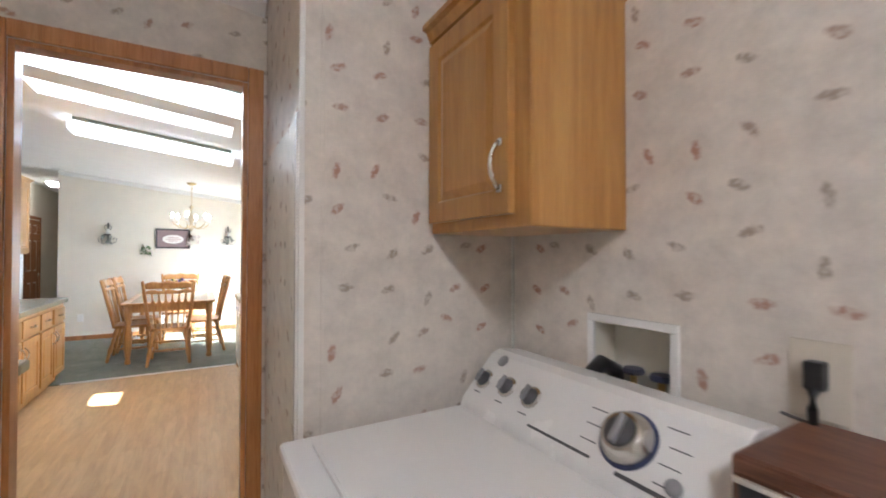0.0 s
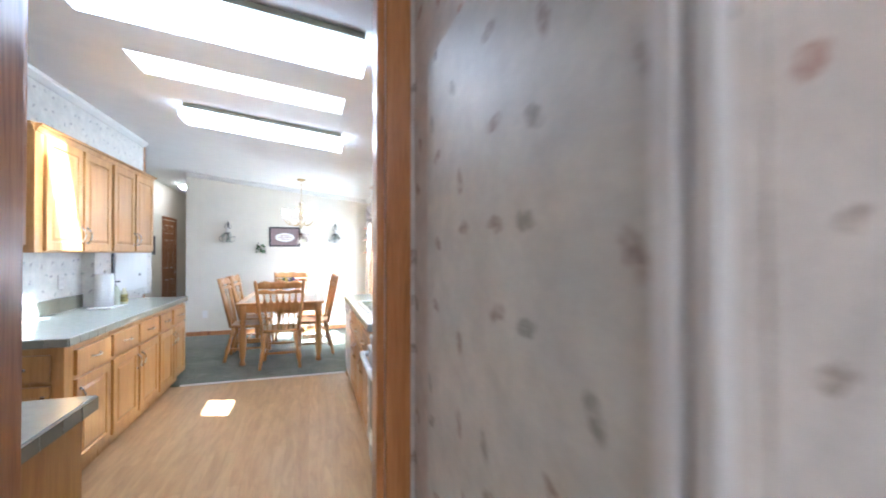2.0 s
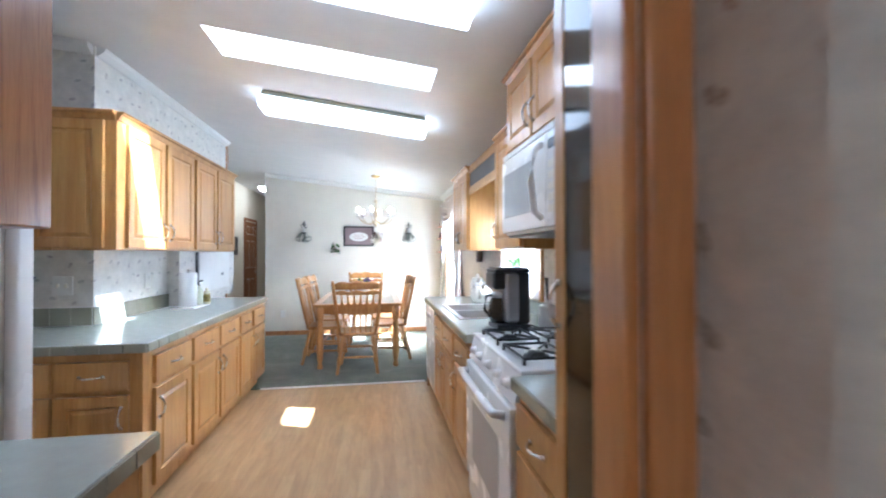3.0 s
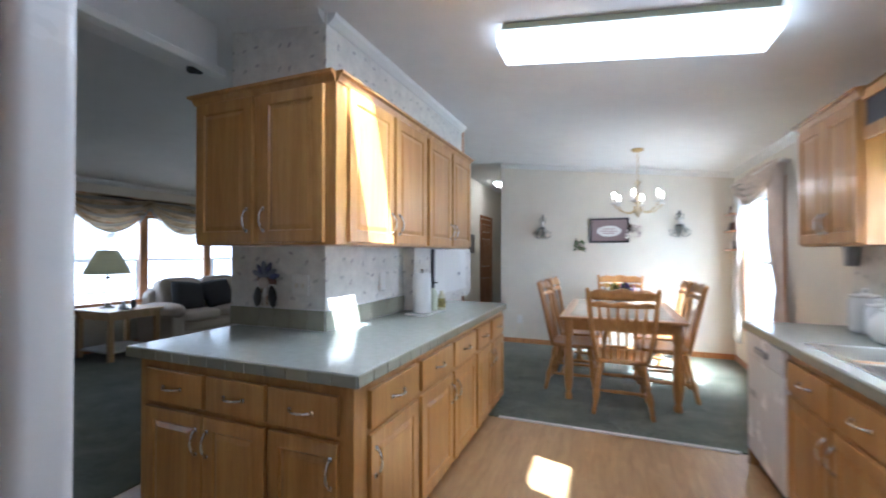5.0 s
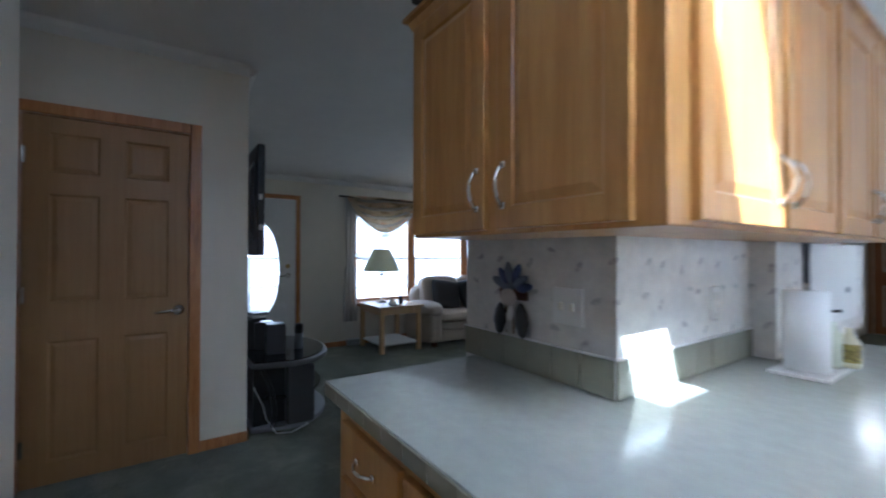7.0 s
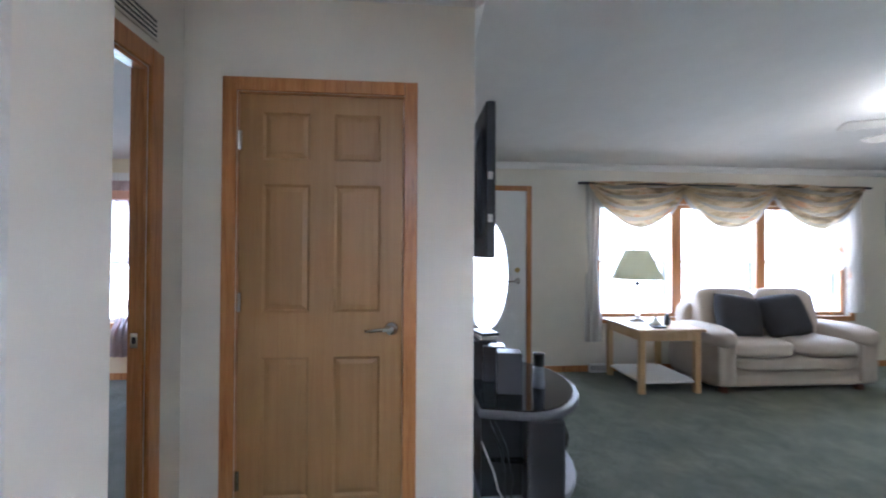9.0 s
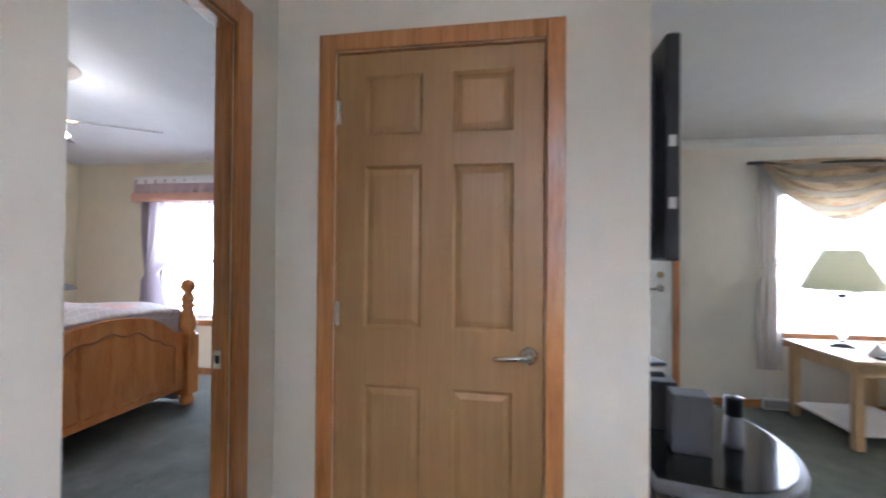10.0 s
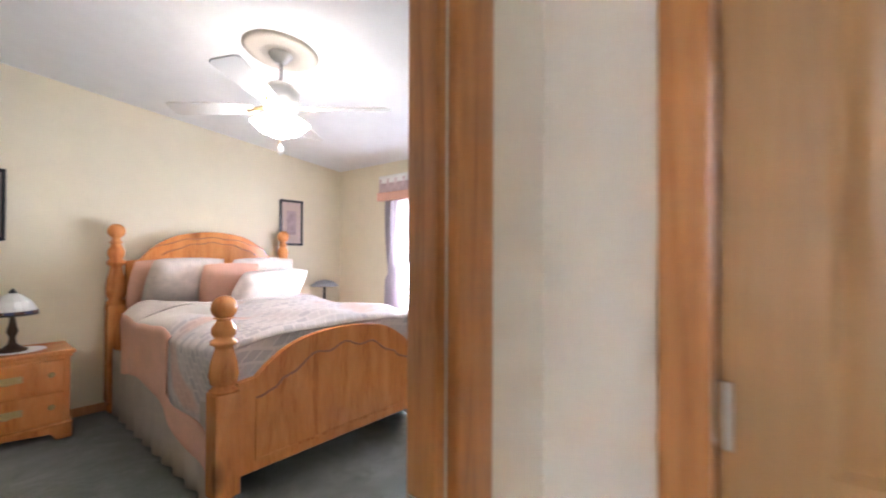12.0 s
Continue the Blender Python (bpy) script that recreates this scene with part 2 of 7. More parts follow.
WHITE = plain("white_enamel", (0.80, 0.79, 0.77), 0.25, var=0.02, bumpy=0.0)
WHITETRIM = plain("white_trim", (0.78, 0.77, 0.74), 0.45, var=0.03)
CARPET = carpet("green_carpet", (0.042, 0.050, 0.030), (0.108, 0.120, 0.076), (0.21, 0.225, 0.155))
CARPET_B = carpet("grey_green_carpet", (0.075, 0.088, 0.074), (0.145, 0.16, 0.142), (0.225, 0.245, 0.225))
FLOOR = vinyl("wood_vinyl")
LAMINATE = plain("grey_green_laminate", (0.41, 0.425, 0.375), 0.16, var=0.06, scale=25, bumpy=0.02, fine=300)
TILE = plain("edge_tile", (0.29, 0.285, 0.215), 0.25, var=0.06, scale=9, bumpy=0.02)
GROUT = plain("grout", (0.36, 0.38, 0.33), 0.8)
CHROME = plain("brushed_nickel", (0.62, 0.60, 0.56), 0.25, 1.0, var=0.05, bumpy=0.0)
STEEL = plain("stainless_steel", (0.55, 0.55, 0.55), 0.3, 1.0, var=0.05, bumpy=0.02)
BRASS = plain("aged_brass", (0.55, 0.40, 0.18), 0.3, 1.0, bumpy=0.0)
BLACK = plain("black_plastic", (0.018, 0.018, 0.02), 0.3, var=0.2, bumpy=0.02)
SCREEN = plain("dark_screen", (0.008, 0.008, 0.009), 0.08, var=0.05, bumpy=0.0)
DARKGLASS = plain("dark_glass", (0.028, 0.018, 0.010), 0.04, var=0.1, bumpy=0.0, spec=0.5)
IRON = plain("black_iron", (0.03, 0.03, 0.03), 0.55, 0.3, var=0.2)
GREY = plain("grey_plastic", (0.26, 0.26, 0.27), 0.4)
DARKGREY = plain("dark_grey", (0.07, 0.07, 0.075), 0.4)
CREAMPL = plain("cream_plastic", (0.74, 0.70, 0.60), 0.4, var=0.02)
GLASS = glass("window_glass")
LIT = emit("fluorescent_diffuser", (0.93, 0.97, 1.0), 0.56)
BULB = emit("lit_bulb", (1.0, 0.86, 0.66), 8.5)
SHADEGLOW = emit("lit_glass_shade", (1.0, 0.86, 0.68), 2.6)
BEDGLOW = emit("lit_bedroom_shade", (1.0, 0.90, 0.78), 1.3)
HALLGLOW = emit("lit_hall_dome", (1.0, 0.9, 0.76), 5.5)
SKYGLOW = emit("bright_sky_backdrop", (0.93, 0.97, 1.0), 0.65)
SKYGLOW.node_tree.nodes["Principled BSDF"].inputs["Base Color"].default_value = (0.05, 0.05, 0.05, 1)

LEATHER = plain("cream_leather", (0.50, 0.43, 0.36), 0.5, var=0.1, scale=4, bumpy=0.3, fine=40)
CHARCOAL = plain("charcoal_fabric", (0.035, 0.035, 0.04), 0.85, var=0.2, bumpy=0.4, fine=200)
PEACH = plain("peach_fabric", (0.72, 0.41, 0.30), 0.8, var=0.1, bumpy=0.3, fine=60)
LINEN = plain("cream_linen", (0.66, 0.58, 0.53), 0.85, var=0.12, scale=9, bumpy=0.3, fine=80)
SKIRT = plain("taupe_bedskirt", (0.44, 0.37, 0.31), 0.85, var=0.1, bumpy=0.3)
LAVENDER = plain("mauve_fabric", (0.56, 0.42, 0.42), 0.8, var=0.1, bumpy=0.2)
GREEN = plain("leaf_green", (0.10, 0.16, 0.06), 0.6, var=0.3)
PURPLE = plain("violet_petals", (0.16, 0.10, 0.28), 0.7, var=0.2)
YELLOW = plain("yellow_petals", (0.62, 0.45, 0.08), 0.7, var=0.2)
BLUE = plain("blue_enamel", (0.05, 0.062, 0.14), 0.5, var=0.4, scale=30)
PAPERWHITE = plain("white_paper", (0.78, 0.77, 0.74), 0.8, var=0.03, bumpy=0.3, fine=120)
PORCELAIN = plain("porcelain", (0.76, 0.74, 0.70), 0.2, var=0.03, bumpy=0.0)


def sheer(name, color, alpha):
    m, nt, b = nodes_of(name, 0.8)
    b.inputs["Base Color"].default_value = (*color, 1)
    tr = nt.nodes.new("ShaderNodeBsdfTranslucent")
    tr.inputs[0].default_value = (*color, 1)
    tp = nt.nodes.new("ShaderNodeBsdfTransparent")
    a, c = nt.nodes.new("ShaderNodeMixShader"), nt.nodes.new("ShaderNodeMixShader")
    a.inputs[0].default_value, c.inputs[0].default_value = 0.5, alpha
    nt.links.new(b.outputs[0], a.inputs[1])
    nt.links.new(tr.outputs[0], a.inputs[2])
    nt.links.new(a.outputs[0], c.inputs[1])
    nt.links.new(tp.outputs[0], c.inputs[2])
    nt.links.new(c.outputs[0], nt.nodes["Material Output"].inputs[0])
    return m


SHEER = sheer("sheer_voile", (0.62, 0.60, 0.56), 0.28)
CAFE = sheer("white_cafe_curtain", (0.78, 0.78, 0.76), 0.0)
SHADE = sheer("green_lampshade", (0.80, 0.79, 0.64), 0.0)


def taffeta(name):
    """Shot taffeta: cream, peach and taupe running into one another along the folds."""
    m = sheer(name, (0.56, 0.44, 0.30), 0.0)
    nt = m.node_tree
    n = nd(nt, "ShaderNodeTexNoise", Scale=2.4, Detail=3.0, Distortion=0.8)
    nt.links.new(coords(nt, (1, 1.3, 3.2)), n.inputs["Vector"])
    col = ramp(nt, n.outputs["Fac"], [(0.34, (0.30, 0.235, 0.16)), (0.45, (0.56, 0.45, 0.30)), (0.55, (0.68, 0.58, 0.42)), (0.66, (0.62, 0.37, 0.23))])
    for k in nt.nodes:
        if k.bl_idname == "ShaderNodeBsdfTranslucent":
            nt.links.new(col, k.inputs[0])
    nt.links.new(col, nt.nodes["Principled BSDF"].inputs["Base Color"])
    return m


SWAG = taffeta("gold_taffeta")
SHEER_P = sheer("rose_voile", (0.34, 0.29, 0.32), 0.08)


def plaid(name):
    """Quilted comforter: cream field, soft grey checks towards the foot, a few peach patches."""
    m, nt, b = nodes_of(name, 0.85, 0, 0.2)
    tc = nt.nodes.new("ShaderNodeTexCoord")
    sep = nt.nodes.new("ShaderNodeSeparateXYZ")
    nt.links.new(tc.outputs["Object"], sep.inputs[0])

    def mad(p, k, q):
        n = nt.nodes.new("ShaderNodeMath")
        n.operation = "MULTIPLY_ADD"
        n.inputs[1].default_value = k
        nt.links.new(p, n.inputs[0])
        nt.links.new(q, n.inputs[2])
        return n.outputs[0]
    flat = nt.nodes.new("ShaderNodeCombineXYZ")
    nt.links.new(mad(sep.outputs[2], 1.0, sep.outputs[0]), flat.inputs[0])
    nt.links.new(mad(sep.outputs[2], 0.7, sep.outputs[1]), flat.inputs[1])
    v = flat.outputs[0]
    ck = nd(nt, "ShaderNodeTexBrick", Scale=1.0)
    nt.links.new(v, ck.inputs["Vector"])
    ck.inputs["Brick Width"].default_value, ck.inputs["Row Height"].default_value = 0.07, 0.05
    ck.inputs["Mortar Size"].default_value = 0.006
    ck.inputs["Color1"].default_value = (0.60, 0.54, 0.51, 1)
    ck.inputs["Color2"].default_value = (0.455, 0.42, 0.42, 1)
    ck.inputs["Mortar"].default_value = (0.64, 0.58, 0.55, 1)
    n = nd(nt, "ShaderNodeTexNoise", Scale=2.6, Detail=2.0)
    nt.links.new(v, n.inputs["Vector"])
    field = mad(n.outputs["Fac"], 0.5, mad(sep.outputs[0], -0.8, sep.outputs[1]))
    edge = nd(nt, "ShaderNodeMapRange")
    edge.inputs["From Min"].default_value, edge.inputs["From Max"].default_value = 3.72, 3.92
    nt.links.new(field, edge.inputs["Value"])
    c1 = nt.nodes.new("ShaderNodeMix")
    c1.data_type = "RGBA"
    nt.links.new(edge.outputs[0], c1.inputs["Factor"])
    c1.inputs["A"].default_value = (0.70, 0.63, 0.56, 1)
    nt.links.new(ck.outputs["Color"], c1.inputs["B"])
    mx = nt.nodes.new("ShaderNodeMix")
    mx.data_type = "RGBA"
    f = ramp(nt, n.outputs["Fac"], [(0.57, (0, 0, 0)), (0.66, (0.7, 0.7, 0.7))])
    nt.links.new(f, mx.inputs["Factor"])
    nt.links.new(c1.outputs["Result"], mx.inputs["A"])
    mx.inputs["B"].default_value = (0.66, 0.40, 0.31, 1)
    nt.links.new(mx.outputs["Result"], b.inputs["Base Color"])
    bump(nt, b, ck.outputs["Fac"], 0.5, 0.006)
    return m


QUILT = plaid("quilted_plaid")

# ---- mesh helpers ----


def mesh_ob(name, bm, mat, smooth=False):
    me = bpy.data.meshes.new(name)
    bmesh.ops.recalc_face_normals(bm, faces=bm.faces)
    bm.to_mesh(me)
    bm.free()
    for m in mat if isinstance(mat, (list, tuple)) else [mat]:
        me.materials.append(m)
    if smooth:
        me.polygons.foreach_set("use_smooth", [True] * len(me.polygons))
    return new(name, me)


def part(name, bm, mat, parent, label="", smooth=False, at=None):
    ob = mesh_ob(name, bm, mat, smooth)
    ob.parent = parent
    if at is not None:
        ob.matrix_basis = at
    return tagged(ob, label) if label else ob


def thing(name, m, label, category, group=""):
    ob = new(name)
    ob.empty_display_size = 0.1
    ob.matrix_basis = m
    return tagged(ob, label, category, group)


def setting(name, bm, mat, label="", smooth=False):
    return tagged(mesh_ob(name, bm, mat, smooth), label, "", "", "structure")


def box(x0, x1, y0, y1, z0, z1, bev=0.0, seg=2, bm=None):
    bm = bm or bmesh.new()
    vs = [bm.verts.new((x, y, z)) for x in (x0, x1) for y in (y0, y1) for z in (z0, z1)]
    fs = [bm.faces.new([vs[i] for i in q]) for q in ((0, 1, 3, 2), (4, 6, 7, 5), (0, 4, 5, 1), (2, 3, 7, 6), (0, 2, 6, 4), (1, 5, 7, 3))]
    if bev:
        es = {e for f in fs for e in f.edges}
        bmesh.ops.recalc_face_normals(bm, faces=fs)
        bmesh.ops.bevel(bm, geom=list(es), offset=bev, segments=seg, affect="EDGES", profile=0.6)
    return bm


def prism(pts, depth, axis="y", bm=None, bev=0.0):
    """Extrudes a closed outline of 2D points along an axis by depth (from, to)."""
    bm = bm or bmesh.new()
    a, b = depth

    def put(p, d):
        return {"y": (p[0], d, p[1]), "x": (d, p[0], p[1]), "z": (p[0], p[1], d)}[axis]
    lo = [bm.verts.new(put(p, a)) for p in pts]
    hi = [bm.verts.new(put(p, b)) for p in pts]
    n = len(pts)
    fs = [bm.faces.new(lo), bm.faces.new(list(reversed(hi)))]
    for i in range(n):
        fs.append(bm.faces.new((lo[i], lo[(i + 1) % n], hi[(i + 1) % n], hi[i])))
    if bev:
        bmesh.ops.recalc_face_normals(bm, faces=fs)
        es = {e for f in fs[:2] for e in f.edges}
        bmesh.ops.bevel(bm, geom=list(es), offset=bev, segments=2, affect="EDGES", profile=0.6)
    return bm


def lathe(profile, seg=16, bm=None, c=(0, 0)):
    """Turns (radius, height) points about the vertical through c."""
    bm = bm or bmesh.new()
    rings = []
    for r, z in profile:
        if r < 1e-5:
            rings.append([bm.verts.new((c[0], c[1], z))])
        else:
            rings.append([bm.verts.new((c[0] + r * math.cos(2 * math.pi * k / seg), c[1] + r * math.sin(2 * math.pi * k / seg), z)) for k in range(seg)])
    for p, q in zip(rings, rings[1:]):
        for k in range(seg):
            j = (k + 1) % seg
            if len(p) == 1 and len(q) > 1:
                bm.faces.new((p[0], q[k], q[j]))
            elif len(q) == 1 and len(p) > 1:
                bm.faces.new((p[k], p[j], q[0]))
            elif len(p) > 1:
                bm.faces.new((p[k], p[j], q[j], q[k]))
    for r, flip in ((rings[0], True), (rings[-1], False)):
        if len(r) > 1:
            bm.faces.new(list(reversed(r)) if flip else r)
    return bm


def tube(pts, r, seg=8, bm=None):
    """A round bar along a polyline; r is one radius or one a point."""
    bm = bm or bmesh.new()
    pts = [Vector(p) for p in pts]
    rs = r if isinstance(r, (list, tuple)) else [r] * len(pts)
    rings = []
    for i, p in enumerate(pts):
        d = (pts[min(i + 1, len(pts) - 1)] - pts[max(i - 1, 0)]).normalized()
        side = d.cross(Vector((0, 0, 1)))
        if side.length < 0.05:
            side = d.cross(Vector((1, 0, 0)))
        side.normalize()
        up = side.cross(d)
        rings.append([bm.verts.new(p + rs[i] * (math.cos(2 * math.pi * k / seg) * side + math.sin(2 * math.pi * k / seg) * up)) for k in range(seg)])
    for a, b in zip(rings, rings[1:]):
        for k in range(seg):
            bm.faces.new((a[k], a[(k + 1) % seg], b[(k + 1) % seg], b[k]))
    bm.faces.new(rings[0])
    bm.faces.new(list(reversed(rings[-1])))
    return bm


def sheet(f, nu, nv, bm=None, thick=0.0):
    """A grid surface from f(u, v), u and v from 0 to 1; thick gives it a back."""
    bm = bm or bmesh.new()
    g = [[bm.verts.new(f(i / nu, j / nv)) for j in range(nv + 1)] for i in range(nu + 1)]
    fs = [bm.faces.new((g[i][j], g[i + 1][j], g[i + 1][j + 1], g[i][j + 1])) for i in range(nu) for j in range(nv)]
    if thick:
        bmesh.ops.recalc_face_normals(bm, faces=fs)
        bmesh.ops.solidify(bm, geom=fs, thickness=thick)
    return bm


def panelled(w, h, t, cells, rim=0.012, sink=0.008, raise_=0.005, slope=0.03):
    """A door slab w x h x t, front at y = 0 facing -y, with raised panels cut into the cells (x0, x1, z0, z1)."""
    bm = bmesh.new()
    xs = sorted({0, w, *[c[0] for c in cells], *[c[1] for c in cells]})
    zs = sorted({0, h, *[c[2] for c in cells], *[c[3] for c in cells]})
    g = {(i, j): bm.verts.new((x, 0, z)) for i, x in enumerate(xs) for j, z in enumerate(zs)}
    picked = []
    for i in range(len(xs) - 1):
        for j in range(len(zs) - 1):
            f = bm.faces.new((g[i, j], g[i + 1, j], g[i + 1, j + 1], g[i, j + 1]))
            cx, cz = (xs[i] + xs[i + 1]) / 2, (zs[j] + zs[j + 1]) / 2
            if any(c[0] < cx < c[1] and c[2] < cz < c[3] for c in cells):
                picked.append(f)
    border = [e for e in bm.edges if len(e.link_faces) == 1]
    ext = bmesh.ops.extrude_edge_only(bm, edges=border)
    vs = [v for v in ext["geom"] if isinstance(v, bmesh.types.BMVert)]
    bmesh.ops.translate(bm, vec=(0, t, 0), verts=vs)
    bmesh.ops.contextual_create(bm, geom=[e for e in ext["geom"] if isinstance(e, bmesh.types.BMEdge)])
    bmesh.ops.recalc_face_normals(bm, faces=bm.faces)
    for f in picked:
        bmesh.ops.inset_individual(bm, faces=[f], thickness=rim, depth=-sink)
        bmesh.ops.inset_individual(bm, faces=[f], thickness=0.004, depth=0.0)
        if slope:
            bmesh.ops.inset_individual(bm, faces=[f], thickness=slope, depth=raise_)
    edge = [e for e in bm.edges if len(e.link_faces) == 2 and all(abs(v.co.y) < 1e-6 for v in e.verts) and abs(e.link_faces[0].normal.dot(e.link_faces[1].normal)) < 0.3
            and all(min(v.co.x, w - v.co.x, v.co.z, h - v.co.z) < 1e-6 for v in e.verts)]
    bmesh.ops.bevel(bm, geom=edge, offset=0.004, segments=2, affect="EDGES", profile=0.6)
    return bm


# ---- structure ----
XE, XW = 0.94, -6.83          # inner faces of the two long outer walls


# floors
setting("floor_kitchen", box(-3.0, 1.1, -1.6, 5.74, -0.12, 0.0), FLOOR, "wood-look sheet vinyl floor")
setting("floor_dining", box(-2.0, 1.1, 5.745, 8.7, -0.12, 0.006), CARPET, "worn green carpet")
setting("floor_hall", box(-3.0, -2.005, 5.745, 13.2, -0.12, 0.006), CARPET, "green carpet in the hall")
setting("floor_living", box(-7.0, -3.005, 2.32, 13.2, -0.12, 0.006), CARPET, "green carpet in the living room")
setting("floor_bedroom", box(-7.0, -2.2, -1.7, 2.315, -0.12, 0.006), CARPET_B, "grey-green bedroom carpet")
setting("trim_carpet_edge", box(-1.33, 0.3, 5.725, 5.755, 0.0, 0.012, 0.004), WHITETRIM, "thin pale metal carpet edge strip")


def wall(name, x0, x1, y0, y1, mat, top=None, z0=0.0, label=""):
    """An upright wall; its top follows the vaulted ceiling."""
    bm = bmesh.new()
    xs = [x0] + [RIDGE_X] * (x0 < RIDGE_X < x1) + [x1]
    pts = [(x0, z0), (x1, z0)] + [(x, top if top else ceil_z(x) + 0.05) for x in reversed(xs)]
    return setting(name, prism(pts, (y0, y1), "y", bm), mat, label)


def wall_holes(name, axis, at, span, z1, holes, mat, thick, label=""):
    """A wall in the plane axis = at .. at + thick, along span, with rectangular holes (a0, a1, z0, z1)."""
    bm = bmesh.new()
    us = sorted({span[0], span[1], *[h[0] for h in holes], *[h[1] for h in holes]})
    lo, hi = sorted((at, at + thick))
    for a, b in zip(us, us[1:]):
        cuts = sorted((h[2], h[3]) for h in holes if h[0] <= (a + b) / 2 <= h[1])
        z = 0.0
        for c0, c1 in cuts + [(z1, z1)]:
            if c0 > z + 1e-4:
                if axis == "x":
                    box(lo, hi, a, b, z, c0, bm=bm)
                else:
                    box(a, b, lo, hi, z, c0, bm=bm)
            z = max(z, c1)
    bmesh.ops.remove_doubles(bm, verts=bm.verts, dist=1e-5)
    return setting(name, bm, mat, label)


# long outer walls
SINK_WIN = (4.17, 4.98, 1.05, 1.84)
DIN_WIN = (7.0, 8.1, 0.5, 1.95)
LIV_WIN = (5.55, 8.59, 0.6, 1.88)
FRONT_DOOR = (3.82, 4.72, 0.0, 2.0)
BED_WIN = (-0.5, 0.75, 0.58, 1.86)
wall_holes("wall_east_kitchen", "x", XE, (1.95, 5.9), 2.42, [SINK_WIN], PAPER_K, 0.15, "pale sprigged wallpaper on the kitchen wall")
wall_holes("wall_east_dining", "x", XE, (5.9, 8.7), 2.42, [DIN_WIN], PAINT, 0.15, "cream painted dining wall")
wall_holes("wall_west", "x", XW, (2.36, 13.2), 2.42, [LIV_WIN, FRONT_DOOR], PAINT, -0.15, "cream painted living room wall")
wall_holes("wall_west_bedroom", "x", XW, (-1.7, 2.36), 2.42, [BED_WIN], PAINT_B, -0.15, "pale yellow bedroom wall")
wall("wall_dining_end", -2.0, 1.1, 8.54, 8.66, PAINT, label="cream painted dining wall")
wall("wall_living_end", -7.0, -3.05, 10.6, 10.7, PAINT)
wall("wall_hall_end", -3.05, -1.9, 12.9, 13.0, PAINT)
setting("wall_hall_east", box(-2.0, -1.9, 8.66, 12.9, 0, 2.7), PAINT)
setting("wall_hall_west", box(-3.05, -2.95, 6.66, 12.9, 0, 2.76), PAINT)
# island chase behind the cabinets
setting("wall_island", box(-2.65, -1.95, 4.34, 6.62, 0, 2.69), PAPER_K, "sprigged wallpaper on the kitchen island wall")
setting("trim_island_end", box(-2.66, -1.94, 6.62, 6.66, 0, 2.66, 0.004), TRIM, "oak corner trim on the island wall end")
# wall between laundry and kitchen with the doorway
wall_holes("wall_laundry", "y", 1.85, (-2.95, 0.17), 2.72, [(-0.60, 0.10, 0, 2.06)], PAPER, 0.07, "sprigged wallpaper around the laundry doorway")
setting("wall_laundry_niche", box(0.17, 1.09, 1.11, 1.95, 0, 2.42), PAPER, "sprigged wallpaper on the laundry corner")
wall_holes("wall_laundry_east", "x", 0.86, (-1.6, 1.11), 2.42, [(0.555, 0.775, 0.97, 1.19)], PAPER, 0.23, "sprigged wallpaper behind the washer")
wall("wall_laundry_south", -1.5, 1.09, -1.7, -1.6, PAPER)
wall("wall_laundry_west", -1.6, -1.5, -1.7, 1.85, PAPER)
# fridge partition and the bedroom nook
setting("wall_partition_papered", box(-3.02, -2.1, 2.757, 2.857, 0, 2.76), PAPER_K, "sprigged wallpaper strip beside the fridge")
setting("wall_partition", box(-3.23, -3.02, 2.757, 2.857, 0, 2.76), PAINT)
setting("wall_partition_return", box(-3.23, -3.13, 2.381, 2.757, 0, 2.76), PAINT)
setting("wall_fridge_back", box(-2.2, -2.1, 1.92, 2.757, 0, 2.7), PAINT)
wall_holes("wall_bedroom", "y", 2.33, (-6.83, -3.13), 2.75, [(-4.125, -3.36, 0, 2.06)], PAINT, 0.05, "cream painted wall with the bedroom doorway")
wall("wall_bedroom_south", -7.0, -2.2, -1.65, -1.5, PAINT_B, label="pale yellow bedroom wall behind the bed")
wall("wall_bedroom_east", -2.3, -2.2, -1.5, 2.33, PAINT_B)
wall("wall_bedroom_north", -3.129, -2.3, 2.33, 2.38, PAINT_B)
# closet block with the six-panel door
wall_holes("wall_closet", "x", -4.39, (2.38, 3.76), 2.62, [(2.625, 3.414, 0, 2.075)], PAINT, -0.1, "cream painted closet wall")
setting("wall_closet_side", box(-5.4, -4.49, 3.66, 3.76, 0, 2.62), PAINT)
setting("wall_closet_end", box(-5.5, -5.4, 2.38, 3.76, 0, 2.6), PAINT)

# ceilings: vaulted, with the skylight well cut through
SKY = (-1.12, 0.16, 3.79, 4.13)
WELL = 0.29                   # depth of the skylight shaft


def slab(x0, x1, y0, y1, drop=0.0, th=0.12, bm=None):
    a, b = ceil_z(x0) - drop, ceil_z(x1) - drop
    return prism([(x0, a), (x1, b), (x1, b + th), (x0, a + th)], (y0, y1), "y", bm)


cb = bmesh.new()
for s in ((RIDGE_X, 1.09, -1.7, SKY[2]), (RIDGE_X, 1.09, SKY[3], 13.0), (RIDGE_X, SKY[0], SKY[2], SKY[3]), (SKY[1], 1.09, SKY[2], SKY[3])):
    slab(*s, bm=cb)
setting("ceiling_kitchen", cb, CEIL, "white textured vaulted ceiling")
setting("ceiling_living", slab(-7.0, RIDGE_X, 2.28, 13.0), CEIL, "white textured vaulted ceiling")
setting("ceiling_bedroom", prism([(-7.0, 2.24), (-2.93, 2.71), (-2.2, 2.63), (-2.2, 2.75), (-2.93, 2.84), (-7.0, 2.37)], (-1.7, 2.33), "y"), CEIL, "white bedroom ceiling")
